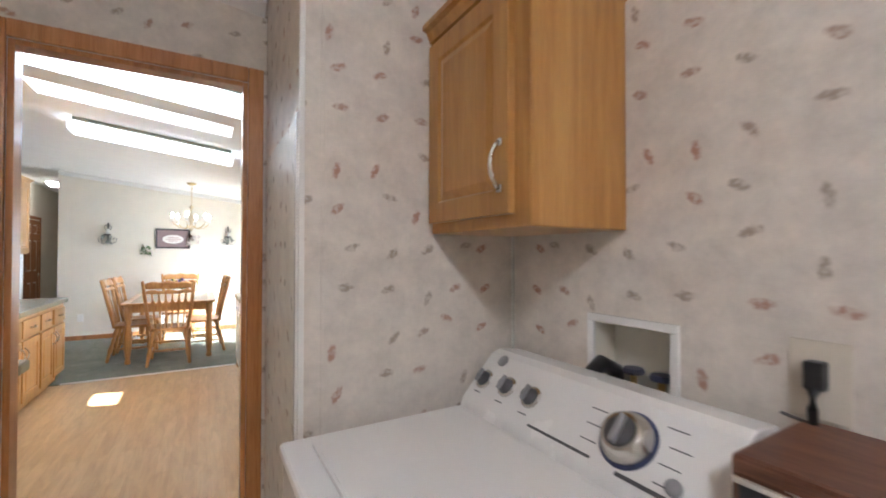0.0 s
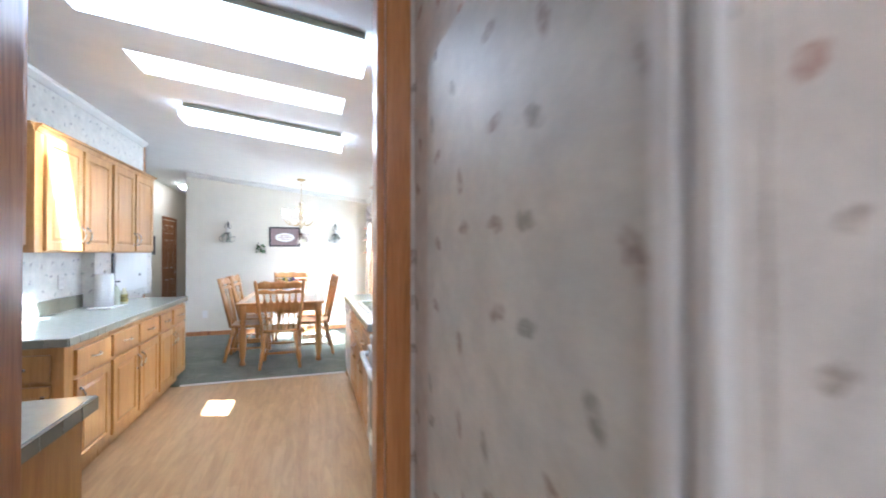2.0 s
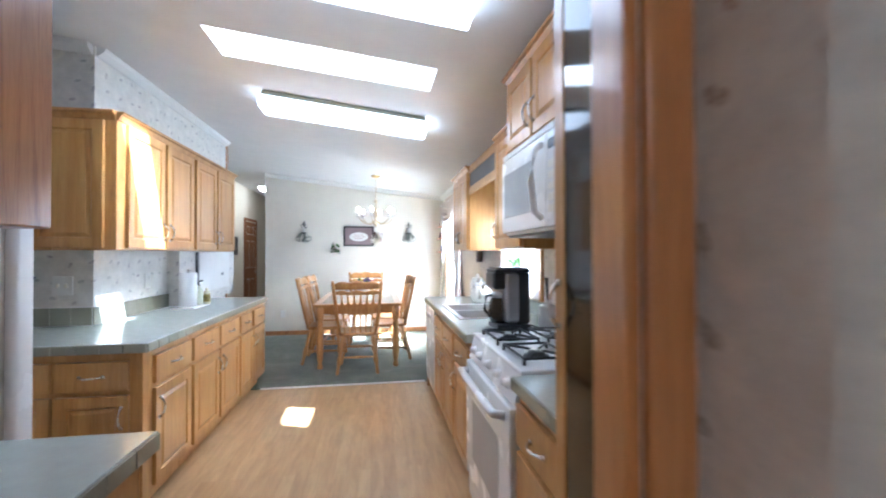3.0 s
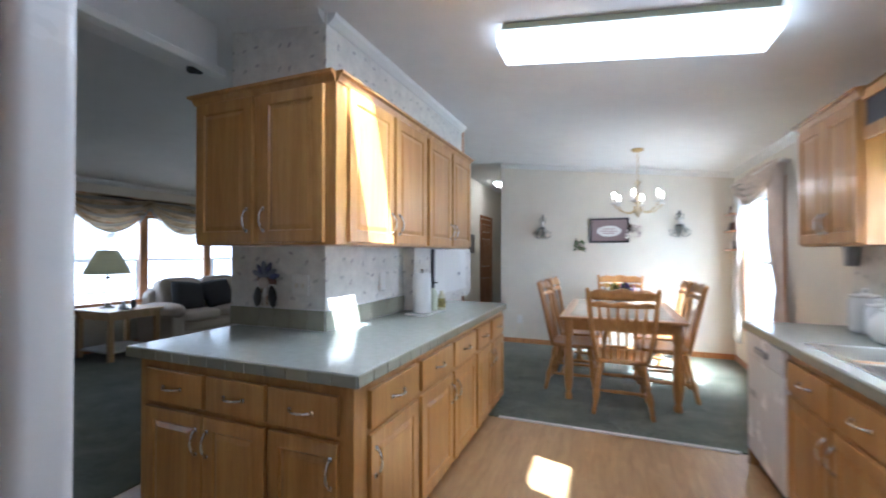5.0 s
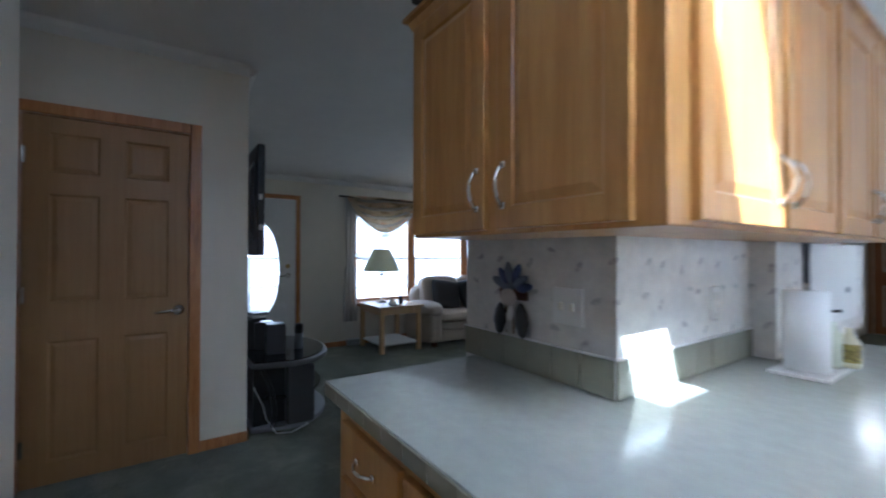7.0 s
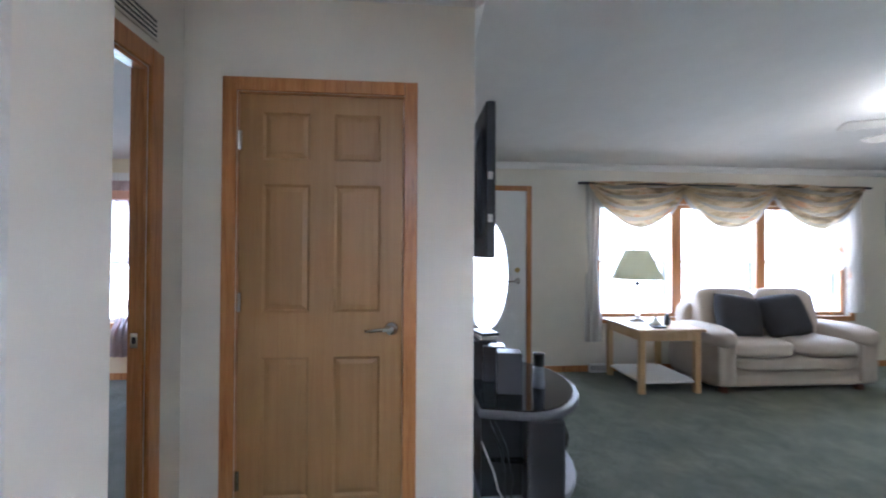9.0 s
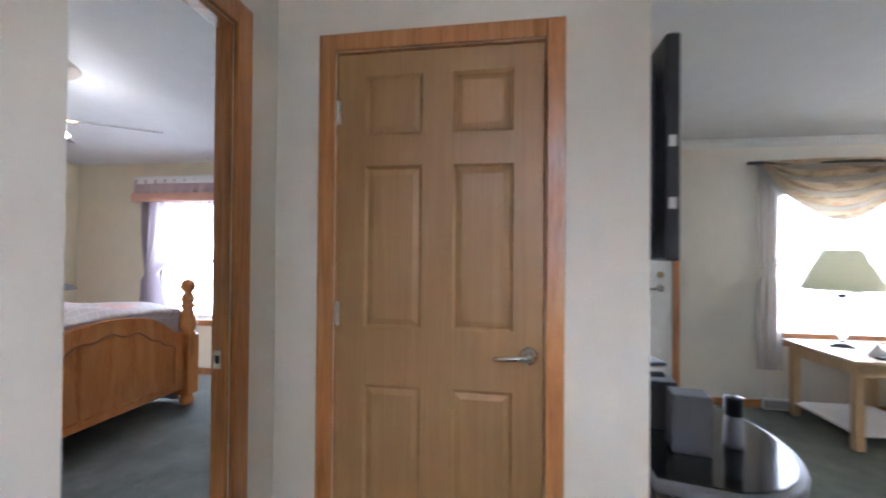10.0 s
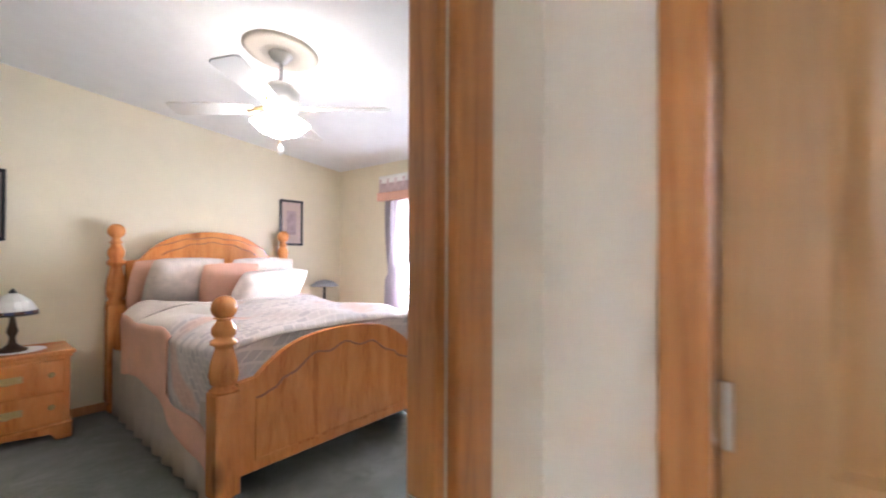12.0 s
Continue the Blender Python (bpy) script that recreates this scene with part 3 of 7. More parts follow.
# skylight well
kb = bmesh.new()
for b_ in ((SKY[0], SKY[0] + 0.004, SKY[2], SKY[3]), (SKY[1] - 0.004, SKY[1], SKY[2], SKY[3]), (SKY[0] + 0.004, SKY[1] - 0.004, SKY[2], SKY[2] + 0.004), (SKY[0] + 0.004, SKY[1] - 0.004, SKY[3] - 0.004, SKY[3])):
    a, b = ceil_z(b_[0]), ceil_z(b_[1])
    prism([(b_[0], a - 0.003), (b_[1], b - 0.003), (b_[1], b + WELL), (b_[0], a + WELL)], b_[2:], "y", kb)
setting("trim_skylight_well", kb, WHITETRIM, "white skylight well")
# marriage beam at the ridge
setting("beam_ridge", box(-2.78, -2.70, 2.86, 4.34, 2.41, 2.46, 0.01), WHITETRIM, "white painted ceiling beam")
setting("beam_ridge_upper", box(-3.0, -2.781, 2.86, 4.34, 2.47, 2.75), CEIL, "textured box above the beam")

# ---- trim, doors and windows ----


def casing(name, axis, at, a0, a1, top, side, mat=TRIM, w=0.057, t=0.018):
    """Door casing round an opening a0..a1 on the face axis = at, standing out to side (+1 or -1)."""
    lo, hi = sorted((at, at + side * t))
    for p, q, z0, z1 in ((a0 - w, a0, 0, top + w), (a1, a1 + w, 0, top + w), (a0 + 0.0005, a1 - 0.0005, top, top + w)):
        setting(name, box(lo, hi, p, q, z0, z1, 0.005) if axis == "x" else box(p, q, lo, hi, z0, z1, 0.005), mat, "oak door casing")


def lining(name, axis, lo, hi, a0, a1, top, mat=TRIM, t=0.018):
    for p, q, z0, z1 in ((a0, a0 + t, 0, top), (a1 - t, a1, 0, top), (a0 + t, a1 - t, top - t, top)):
        setting(name, box(lo, hi, p, q, z0, z1, 0.002) if axis == "x" else box(p, q, lo, hi, z0, z1, 0.002), mat, "oak door jamb")


casing("trim_laundry_door", "y", 1.85, -0.60, 0.10, 2.06, -1)
lining("trim_laundry_jamb", "y", 1.85, 1.92, -0.60, 0.10, 2.06)
casing("trim_closet_door", "x", -4.39, 2.625, 3.414, 2.075, 1, w=0.064)
lining("trim_closet_jamb", "x", -4.49, -4.39, 2.625, 3.414, 2.075, t=0.004)
casing("trim_bedroom_door", "y", 2.38, -4.125, -3.36, 2.06, 1, w=0.08)
casing("trim_bedroom_door_inner", "y", 2.33, -4.125, -3.36, 2.06, -1)
lining("trim_bedroom_jamb", "y", 2.331, 2.379, -4.125, -3.36, 2.06)
casing("trim_front_door", "x", XW, 3.82, 4.72, 2.0, 1)
casing("trim_hall_door", "x", -2.95, 10.66, 11.45, 2.05, 1, HALLWOOD)
casing("trim_hall_end_door", "y", 12.9, -2.885, -2.115, 2.05, -1, HALLWOOD)


def skirt(name, x0, x1, y0, y1):
    setting(name, box(x0, x1, y0, y1, 0.006, 0.075, 0.004), TRIM, "oak baseboard")


skirt("baseboard", -1.99, 0.93, 8.528, 8.539)
skirt("baseboard", 0.928, 0.939, 5.92, 8.526)
skirt("baseboard", -4.389, -4.378, 3.478, 3.758)
skirt("baseboard", -4.389, -4.378, 2.39, 2.562)
skirt("baseboard", -4.378, -4.2, 2.381, 2.392)
skirt("baseboard", -5.38, -4.39, 3.761, 3.772)
skirt("baseboard", XW + 0.001, XW + 0.012, 4.78, 10.59)
skirt("baseboard", -3.228, -3.03, 2.858, 2.869)
skirt("baseboard", -6.8, -2.32, -1.499, -1.488)
skirt("baseboard", XW + 0.001, XW + 0.012, -1.48, 2.26)


def crown(name, axis, at, a0, a1, side, z=None):
    s = 0.065
    if axis == "y":
        for p, q in ((a0, a1),):
            zs = [(p, ceil_z(p) + (z or 0) + 0.003 * (z is not None)), (q, ceil_z(q) + (z or 0))]
            bm = bmesh.new()
            vs = []
            for x, zz in zs:
                vs.append([bm.verts.new((x, at + side * d, zz - h)) for d, h in ((0.001, 0.0), (s * 0.9, 0.0), (s * 0.75, 0.03), (0.015, s * 0.9), (0.001, s))])
            for k in range(5):
                bm.faces.new((vs[0][k], vs[0][(k + 1) % 5], vs[1][(k + 1) % 5], vs[1][k]))
            bm.faces.new(vs[0])
            bm.faces.new(list(reversed(vs[1])))
    else:
        zz = z or ceil_z(at)
        bm = prism([(at + side * d, zz - h) for d, h in ((0.001, 0.0), (s * 0.9, 0.0), (s * 0.75, 0.03), (0.015, s * 0.9), (0.001, s))], (a0, a1), "y")
    setting(name, bm, WHITETRIM, "white crown moulding")


crown("trim_crown", "y", 8.54, -1.99, 0.93, -1)
crown("trim_crown", "x", XE, 5.9, 8.53, -1)
crown("trim_crown", "x", XW, 2.4, 10.59, 1)
crown("trim_crown", "x", -4.39, 2.39, 3.76, 1)
crown("trim_crown", "y", 3.76, -5.4, -4.40, 1)
crown("trim_crown", "x", -1.95, 4.35, 6.6, 1)
crown("trim_crown", "y", 4.34, -2.64, -1.96, -1)
crown("trim_crown", "y", 1.85, -1.49, 0.16, -1)


def lever(parent, x, z, out=-1):
    bm = lathe([(0.0, 0), (0.031, 0.0), (0.033, 0.006), (0.026, 0.014), (0.012, 0.018), (0.012, 0.045), (0, 0.047)], 18)
    bmesh.ops.rotate(bm, cent=(0, 0, 0), matrix=Matrix.Rotation(radians(90), 3, "X"), verts=bm.verts)
    bm2 = tube([(0.0, -0.04, 0), (-0.03, -0.045, 0.001), (-0.08, -0.046, -0.003), (-0.125, -0.042, -0.008)], [0.011, 0.010, 0.009, 0.007], 10, bm)
    part("handle", bm2, CHROME, parent, "brushed nickel lever handle", True, pose(x, 0, z))


def hinge(parent, x, z):
    part("hinge", tube([(0, 0, -0.045), (0, 0, 0.045)], 0.007, 8, box(-0.001, 0.016, -0.002, 0.001, -0.045, 0.045)), CHROME, parent, "nickel butt hinge", at=pose(x, -0.006, z))


def six_panel(name, m, w, h, label, handle_x=None, mat=DOORWOOD, hinges=True):
    t = thing(name, m, label, "door")
    s, gap = 0.108, 0.115
    pw = (w - 2 * s - gap) / 2
    cells = []
    for x0 in (s, s + pw + gap):
        for z0, z1 in ((0.126, 0.795), (1.01, 1.623), (1.74, h - 0.087)):
            cells.append((x0, x0 + pw, z0, z1))
    part("leaf", panelled(w, h, 0.035, cells, 0.016, 0.009, 0.006, 0.03), mat, t)
    if handle_x is not None:
        lever(t, handle_x, 0.93)
    if hinges:
        for z in (0.22, 1.06, 1.83):
            hinge(t, 0.0, z)
    return t


# closet door: faces +x, hinges at its low-y edge
six_panel("closet_door", pose(-4.397, 2.632, 0.012, 0, 0, 90), 0.776, 2.055, "closed maple-coloured six-panel interior door with a lever handle", 0.725)
six_panel("hall_door", pose(-2.944, 10.68, 0.012, 0, 0, 90), 0.75, 2.02, "closed brown panelled hall door", 0.69, HALLWOOD)
six_panel("hall_end_door", pose(-2.875, 12.894, 0.012), 0.75, 2.02, "closed brown panelled door at the end of the hall", 0.69, HALLWOOD)
# strike plate on the bedroom jamb
sp = thing("strike_plate", pose(-4.106, 2.352, 0.955), "nickel strike plate on the bedroom door jamb", "hardware")
part("plate", box(0, 0.003, -0.014, 0.014, -0.03, 0.03, 0.001), CHROME, sp)
part("latch_hole", box(0.003, 0.0035, -0.007, 0.007, -0.013, 0.013), BLACK, sp)


def window(name, axis, at, out, hole, mulls, label, frame_mat=WHITETRIM, rails=(), mw_=0.045):
    """Frame, mullions, meeting rails and panes in a wall opening; out is the way to the outside."""
    a0, a1, z0, z1 = hole
    t = thing(name, Matrix.Identity(4), label, "window")
    d0, d1 = sorted((at + out * 0.05, at + out * 0.1))

    def bar(nm, p, q, u, v, par=t):
        return part(nm, box(d0, d1, p, q, u, v, 0.004), frame_mat, par)
    f = 0.045
    bar("frame", a0, a1, z0, z0 + f)
    bar("frame", a0, a1, z1 - f, z1)
    bar("frame", a0, a0 + f, z0 + f, z1 - f)
    bar("frame", a1 - f, a1, z0 + f, z1 - f)
    edges = [a0 + f] + [x for m_ in mulls for x in (m_ - mw_, m_ + mw_)] + [a1 - f]
    for m_ in mulls:
        bar("mullion", m_ - mw_, m_ + mw_, z0 + f, z1 - f)
    for p, q in zip(edges[::2], edges[1::2]):
        for r in rails:
            bar("meeting_rail", p, q, r - 0.015, r + 0.015)
        pm = (d0 + d1) / 2
        pane = part("pane", box(pm - 0.002, pm + 0.002, p, q, z0 + f, z1 - f), GLASS, t, "clear glass pane")
        pane.visible_shadow = False
    return t


window("window_sink", "x", XE, 1, SINK_WIN, [], "white-framed kitchen window over the sink")
window("window_dining", "x", XE, 1, DIN_WIN, [], "tall white-framed dining window in bright daylight", rails=(1.22,))
window("window_living", "x", XW, -1, LIV_WIN, [6.5, 7.535], "wide three-part living room window with oak mullions", TRIM, (), 0.06)
window("window_bedroom", "x", XW, -1, BED_WIN, [], "bright bedroom window behind sheer curtains", rails=(1.2,))
for nm, h in (("trim_living_window", LIV_WIN), ("trim_bedroom_window", BED_WIN)):
    for p, q, z0, z1 in ((h[0] - 0.06, h[0], h[2] - 0.06, h[3] + 0.06), (h[1], h[1] + 0.06, h[2] - 0.06, h[3] + 0.06), (h[0], h[1], h[3], h[3] + 0.06), (h[0], h[1], h[2] - 0.06, h[2])):
        setting(nm, box(XW, XW + 0.018, p, q, z0, z1, 0.004), TRIM, "oak window casing")
for p, q, z0, z1 in ((SINK_WIN[0] - 0.05, SINK_WIN[0], 1.0, 1.89), (SINK_WIN[1], SINK_WIN[1] + 0.05, 1.0, 1.89), (SINK_WIN[0], SINK_WIN[1], 1.84, 1.89), (SINK_WIN[0], SINK_WIN[1], 1.0, 1.05)):
    setting("trim_sink_window", box(XE - 0.018, XE, p, q, z0, z1, 0.004), OAK, "oak window casing")
for p, q, z0, z1 in ((DIN_WIN[0] - 0.06, DIN_WIN[0], 0.44, 2.01), (DIN_WIN[1], DIN_WIN[1] + 0.06, 0.44, 2.01), (DIN_WIN[0], DIN_WIN[1], 1.95, 2.01), (DIN_WIN[0], DIN_WIN[1], 0.44, 0.5)):
    setting("trim_dining_window", box(XE - 0.018, XE, p, q, z0, z1, 0.004), TRIM, "oak window casing")
sg = thing("skylight", pose(-0.48, 3.96, ceil_z(-0.48) + WELL + 0.002, 0, math.degrees(math.atan(SLOPE)), 0), "clear glazed ceiling skylight letting in sun", "skylight")
sgp = part("pane", box(-0.66, 0.66, -0.18, 0.18, 0, 0.006), GLASS, sg)
sgp.visible_shadow = False

# front door with an oval light
fd = thing("front_door", pose(XW + 0.002, 3.82, 0.01, 0, 0, 90), "white front door with a large bright oval glass", "door")
fb = bmesh.new()
W, H = 0.90, 1.985
oc, orx, orz = (0.45, 1.07), 0.25, 0.61
turns = sorted([2 * math.pi * (k + 0.5) / 40 for k in range(40)] + [math.atan2(dz, dx) % (2 * math.pi) for dx in (-W / 2, W / 2) for dz in (-oc[1], H - oc[1])])
N = len(turns)
outer, inner = [], []
for k in range(N):
    a = turns[k]
    c, s = math.cos(a), math.sin(a)
    sc = min((W / 2) / max(abs(c), 1e-6), ((H - oc[1]) if s > 0 else oc[1]) / max(abs(s), 1e-6))
    outer.append((oc[0] + sc * c, oc[1] + sc * s))
    inner.append((oc[0] + orx * c, oc[1] + orz * s))
rows_ = [[fb.verts.new((p[0], y, p[1])) for p in ring] for ring, y in ((outer, 0.045), (outer, 0.0), (inner, 0.0), (inner, 0.045))]
for i in range(4):
    A, B = rows_[i], rows_[(i + 1) % 4]
    for k in range(N):
        fb.faces.new((A[k], A[(k + 1) % N], B[(k + 1) % N], B[k]))
part("leaf", fb, WHITE, fd)
part("oval_frame", tube([(oc[0] + (orx + 0.01) * math.cos(2 * math.pi * k / 48), -0.004, oc[1] + (orz + 0.01) * math.sin(2 * math.pi * k / 48)) for k in range(49)], 0.018, 8), WHITE, fd, "", True)
gb = bmesh.new()
gb.faces.new([gb.verts.new((p[0], 0.022, p[1])) for p in inner])
gp = part("oval_glass", gb, GLASS, fd, "bright oval glass")
gp.visible_shadow = False
part("deadbolt", lathe([(0, 0), (0.028, 0), (0.028, 0.012), (0.012, 0.02), (0, 0.022)], 14), BRASS, fd, "brass deadbolt", True, pose(0.80, 0, 1.12, 90))
lever(fd, 0.80, 1.0)

# outside: ground, glow of the overexposed day, porch railing
tagged(mesh_ob("ground", box(-400, 400, -400, 400, -0.6, -0.45), plain("lawn", (0.10, 0.14, 0.06), 0.9, var=0.3, scale=0.4)), "mown lawn", "", "", "structure")
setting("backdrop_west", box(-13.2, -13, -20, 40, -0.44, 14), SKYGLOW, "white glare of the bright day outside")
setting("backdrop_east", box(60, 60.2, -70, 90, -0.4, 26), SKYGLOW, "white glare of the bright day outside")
setting("porch_floor", box(-9.4, -7.0, 2.9, 12.8, -0.45, -0.05), LIGHTOAK, "wooden porch deck")
pr = thing("porch_railing", pose(-9.2, 0, -0.05), "white porch railing outside the window, coloured dark as if backlit", "railing")
# the white rail's shade against the glare is put into this near-black colour
RAILSHADE = plain("backlit_rail", (0.045, 0.045, 0.045), 0.7)
part("top_rail", box(-0.04, 0.04, 3.0, 12.7, 1.21, 1.26, 0.005), RAILSHADE, pr)
part("bottom_rail", box(-0.03, 0.03, 3.0, 12.7, 0.62, 0.66, 0.005), RAILSHADE, pr)
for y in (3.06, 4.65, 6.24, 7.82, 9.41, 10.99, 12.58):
    part("post", box(-0.05, 0.05, y, y + 0.1, 0, 1.21, 0.006), RAILSHADE, pr)

# ---- kitchen cabinets ----


def pull(parent, x, z, upright=True, y=0.0):
    """A bowed bar pull with flared feet."""
    n, L = 10, 0.105
    pts, rs = [], []
    for k in range(n + 1):
        u = k / n
        s = (u - 0.5) * L
        o = -0.006 - 0.024 * math.sin(math.pi * u) ** 0.8
        pts.append((0, o, s) if upright else (s, o, 0))
        rs.append(0.0065 - 0.002 * math.sin(math.pi * u))
    bm = tube(pts, rs, 8)
    for s in (-L / 2, L / 2):
        c = (0, -0.003, s) if upright else (s, -0.003, 0)
        box(c[0] - 0.009, c[0] + 0.009, -0.007, 0.0, c[2] - 0.009, c[2] + 0.009, 0.002, 1, bm)
    part("handle", bm, CHROME, parent, "nickel bow handle", True, pose(x, y, z))


def cabinet(name, m, w, d, h, fronts, label, mat=OAK, toe=0.0, crown_=False, group="", z_toe_in=0.06, bodyw=None):
    """A cabinet: origin at the front left bottom, front facing -y, depth to +y.
    fronts: (kind, x0, x1, z0, z1, handle) with kind door, drawer or glass; handle l, r, c, tl, tr, bl, br or ''."""
    t = thing(name, m, label, "cabinet", group)
    bm = bmesh.new()
    box(0, bodyw or w, 0.0, d, toe, h, 0.003, 1, bm)
    if toe:
        box(0.002, (bodyw or w) - 0.002, z_toe_in, d, 0, toe, bm=bm)
    part("body", bm, mat, t)
    for kind, x0, x1, z0, z1, hd in fronts:
        fw, fh = x1 - x0, z1 - z0
        if kind == "drawer":
            f = part("drawer_front", panelled(fw, fh, 0.019, [], 0.01), mat, t, at=pose(x0, -0.02, z0))
        else:
            r = 0.055
            f = part("door", panelled(fw, fh, 0.019, [(r, fw - r, r, fh - r)], 0.008, 0.007, 0.007, 0.028), mat, t, at=pose(x0, -0.02, z0))
        if hd == "c":
            pull(f, fw / 2, fh / 2, False)
        elif hd:
            hx = 0.028 if "l" in hd else fw - 0.028
            hz = fh - 0.11 if "t" in hd else 0.11
            pull(f, hx, hz, True)
    if crown_:
        cbm = bmesh.new()
        prof = ((0.0, 0.0), (0.008, 0.004), (0.02, 0.03), (0.034, 0.036), (0.034, 0.05))
        ring = []
        for o, z in prof:
            xa = -o if "l" in crown_ else 0
            xb = w + o if "r" in crown_ else w
            ring.append([cbm.verts.new(p) for p in ((xa, d, h - 0.012 + z), (xa, -o, h - 0.012 + z), (xb, -o, h - 0.012 + z), (xb, d, h - 0.012 + z))])
        for a, b in zip(ring, ring[1:]):
            for k in range(3):
                cbm.faces.new((a[k], a[k + 1], b[k + 1], b[k]))
            cbm.faces.new((a[3], a[0], b[0], b[3]))
        cbm.faces.new(ring[-1])
        cbm.faces.new(list(reversed(ring[0])))
        part("crown", cbm, mat, t, "stepped oak crown moulding")
    return t


BH, CT = 0.84, 0.89       # base cabinet height, counter top height
# island long side, facing +x (front at x = -1.36), units along +y
g = "island base cabinets"
lab = "honey oak base cabinet with raised-panel doors under the island counter"
cabinet("base_cabinet", pose(-1.36, 3.74, 0, 0, 0, 90), 0.53, 0.59, BH, [("drawer", 0.09, 0.51, 0.655, 0.80, "c"), ("door", 0.09, 0.51, 0.12, 0.63, "tl")], lab, toe=0.1, group=g)
cabinet("base_cabinet", pose(-1.36, 4.272, 0, 0, 0, 90), 0.91, 0.59, BH,
        [("drawer", 0.02, 0.445, 0.655, 0.80, "c"), ("drawer", 0.475, 0.89, 0.655, 0.80, "c"), ("door", 0.02, 0.445, 0.12, 0.63, "tr"), ("door", 0.475, 0.89, 0.12, 0.63, "tl")], lab, toe=0.1, group=g)
cabinet("base_cabinet", pose(-1.36, 5.184, 0, 0, 0, 90), 0.79, 0.59, BH,
        [("drawer", 0.02, 0.335, 0.655, 0.80, "c"), ("drawer", 0.40, 0.77, 0.655, 0.80, "c"), ("door", 0.02, 0.38, 0.12, 0.63, "tr"), ("door", 0.40, 0.77, 0.12, 0.63, "tl")], lab, toe=0.1, group=g)
# island short side, facing -y (front at y = 3.74)
cabinet("base_cabinet", pose(-2.53, 3.74, 0), 1.10, 0.59, BH,
        [("drawer", 0.06, 0.424, 0.655, 0.80, "c"), ("drawer", 0.448, 0.765, 0.655, 0.80, "c"), ("drawer", 0.786, 1.112, 0.655, 0.80, "c"),
         ("door", 0.06, 0.42, 0.12, 0.63, "tr"), ("door", 0.43, 0.765, 0.12, 0.63, "tl"), ("door", 0.786, 1.112, 0.12, 0.63, "tr")], lab, toe=0.1, group=g, bodyw=0.579)

# island uppers
lab = "honey oak wall cabinet with raised-panel doors and stepped crown"
g = "island wall cabinets"
UB, UT = 1.36, 2.10
cabinet("wall_cabinet", pose(-1.63, 4.0, UB, 0, 0, 90), 0.97, 0.315, UT - UB, [("door", 0.08, 0.50, 0.012, 0.725, "br"), ("door", 0.53, 0.945, 0.012, 0.725, "bl")], lab, crown_=" ", group=g)
cabinet("wall_cabinet", pose(-1.63, 4.972, UB, 0, 0, 90), 0.92, 0.315, UT - UB, [("door", 0.02, 0.44, 0.012, 0.725, "br"), ("door", 0.47, 0.90, 0.012, 0.725, "bl")], lab, crown_="r", group=g)
cabinet("wall_cabinet", pose(-2.51, 4.0, UB), 0.877, 0.335, UT - UB, [("door", 0.019, 0.40, 0.012, 0.725, "br"), ("door", 0.45, 0.82, 0.012, 0.725, "bl")], lab, crown_="l", group=g, bodyw=0.562)

# right-hand run, facing -x (front at x = 0.32): local x runs towards -y
FX = 0.32
g = "sink wall base cabinets"
lab = "honey oak base cabinet with drawers, facing the kitchen"


def run(y_hi, y_lo, fronts, **kw):
    return cabinet("base_cabinet", pose(FX, y_hi, 0, 0, 0, -90), y_hi - y_lo, 0.60, BH, fronts, lab, toe=0.1, group=g, **kw)


run(5.0, 4.1, [("drawer", 0.02, 0.44, 0.655, 0.80, "c"), ("drawer", 0.46, 0.88, 0.655, 0.80, "c"), ("door", 0.02, 0.44, 0.12, 0.63, "tr"), ("door", 0.46, 0.88, 0.12, 0.63, "tl")])
run(4.098, 3.65, [("drawer", 0.02, 0.43, 0.655, 0.80, "c"), ("door", 0.02, 0.43, 0.12, 0.63, "tl")])
run(2.875, 2.43, [("drawer", 0.02, 0.43, 0.655, 0.80, "c"), ("drawer", 0.02, 0.43, 0.41, 0.63, "c"), ("drawer", 0.02, 0.43, 0.12, 0.39, "c")])
g = "sink wall cabinets"
lab = "honey oak wall cabinet beside the sink window"
cabinet("wall_cabinet", pose(0.62, 5.72, UB, 0, 0, -90), 0.69, 0.315, 2.08 - UB, [("door", 0.015, 0.34, 0.012, 0.70, "br"), ("door", 0.35, 0.675, 0.012, 0.70, "bl")], lab, crown_="l", group=g)
cabinet("wall_cabinet", pose(0.62, 4.16, UB, 0, 0, -90), 0.515, 0.315, 2.08 - UB, [("door", 0.015, 0.50, 0.012, 0.70, "bl")], lab, crown_=" ", group=g)
cabinet("wall_cabinet", pose(0.54, 3.64, 1.87, 0, 0, -90), 0.76, 0.395, 0.40, [("door", 0.015, 0.37, 0.015, 0.38, "br"), ("door", 0.39, 0.745, 0.015, 0.38, "bl")], "honey oak wall cabinet above the microwave", crown_="l", group=g)
cabinet("wall_cabinet", pose(0.62, 2.878, UB, 0, 0, -90), 0.445, 0.315, 2.08 - UB, [("door", 0.015, 0.43, 0.012, 0.70, "bl")], lab, crown_=" ", group=g)
# bridge over the sink window
br = thing("window_bridge", pose(0.62, 4.162, 1.86), "oak bridge with a dark glass transom joining the wall cabinets", "cabinet")
part("rail", box(0.0, 0.02, 0, 0.865, 0, 0.06, 0.003), OAK, br)
part("top_rail", box(0.0, 0.02, 0, 0.865, 0.185, 0.25, 0.003), OAK, br)
part("transom", box(0.008, 0.012, 0.002, 0.863, 0.06, 0.185), DARKGREY, br, "dark patterned transom strip")
part("top", box(0.0, 0.315, 0, 0.865, 0.235, 0.25), OAK, br)

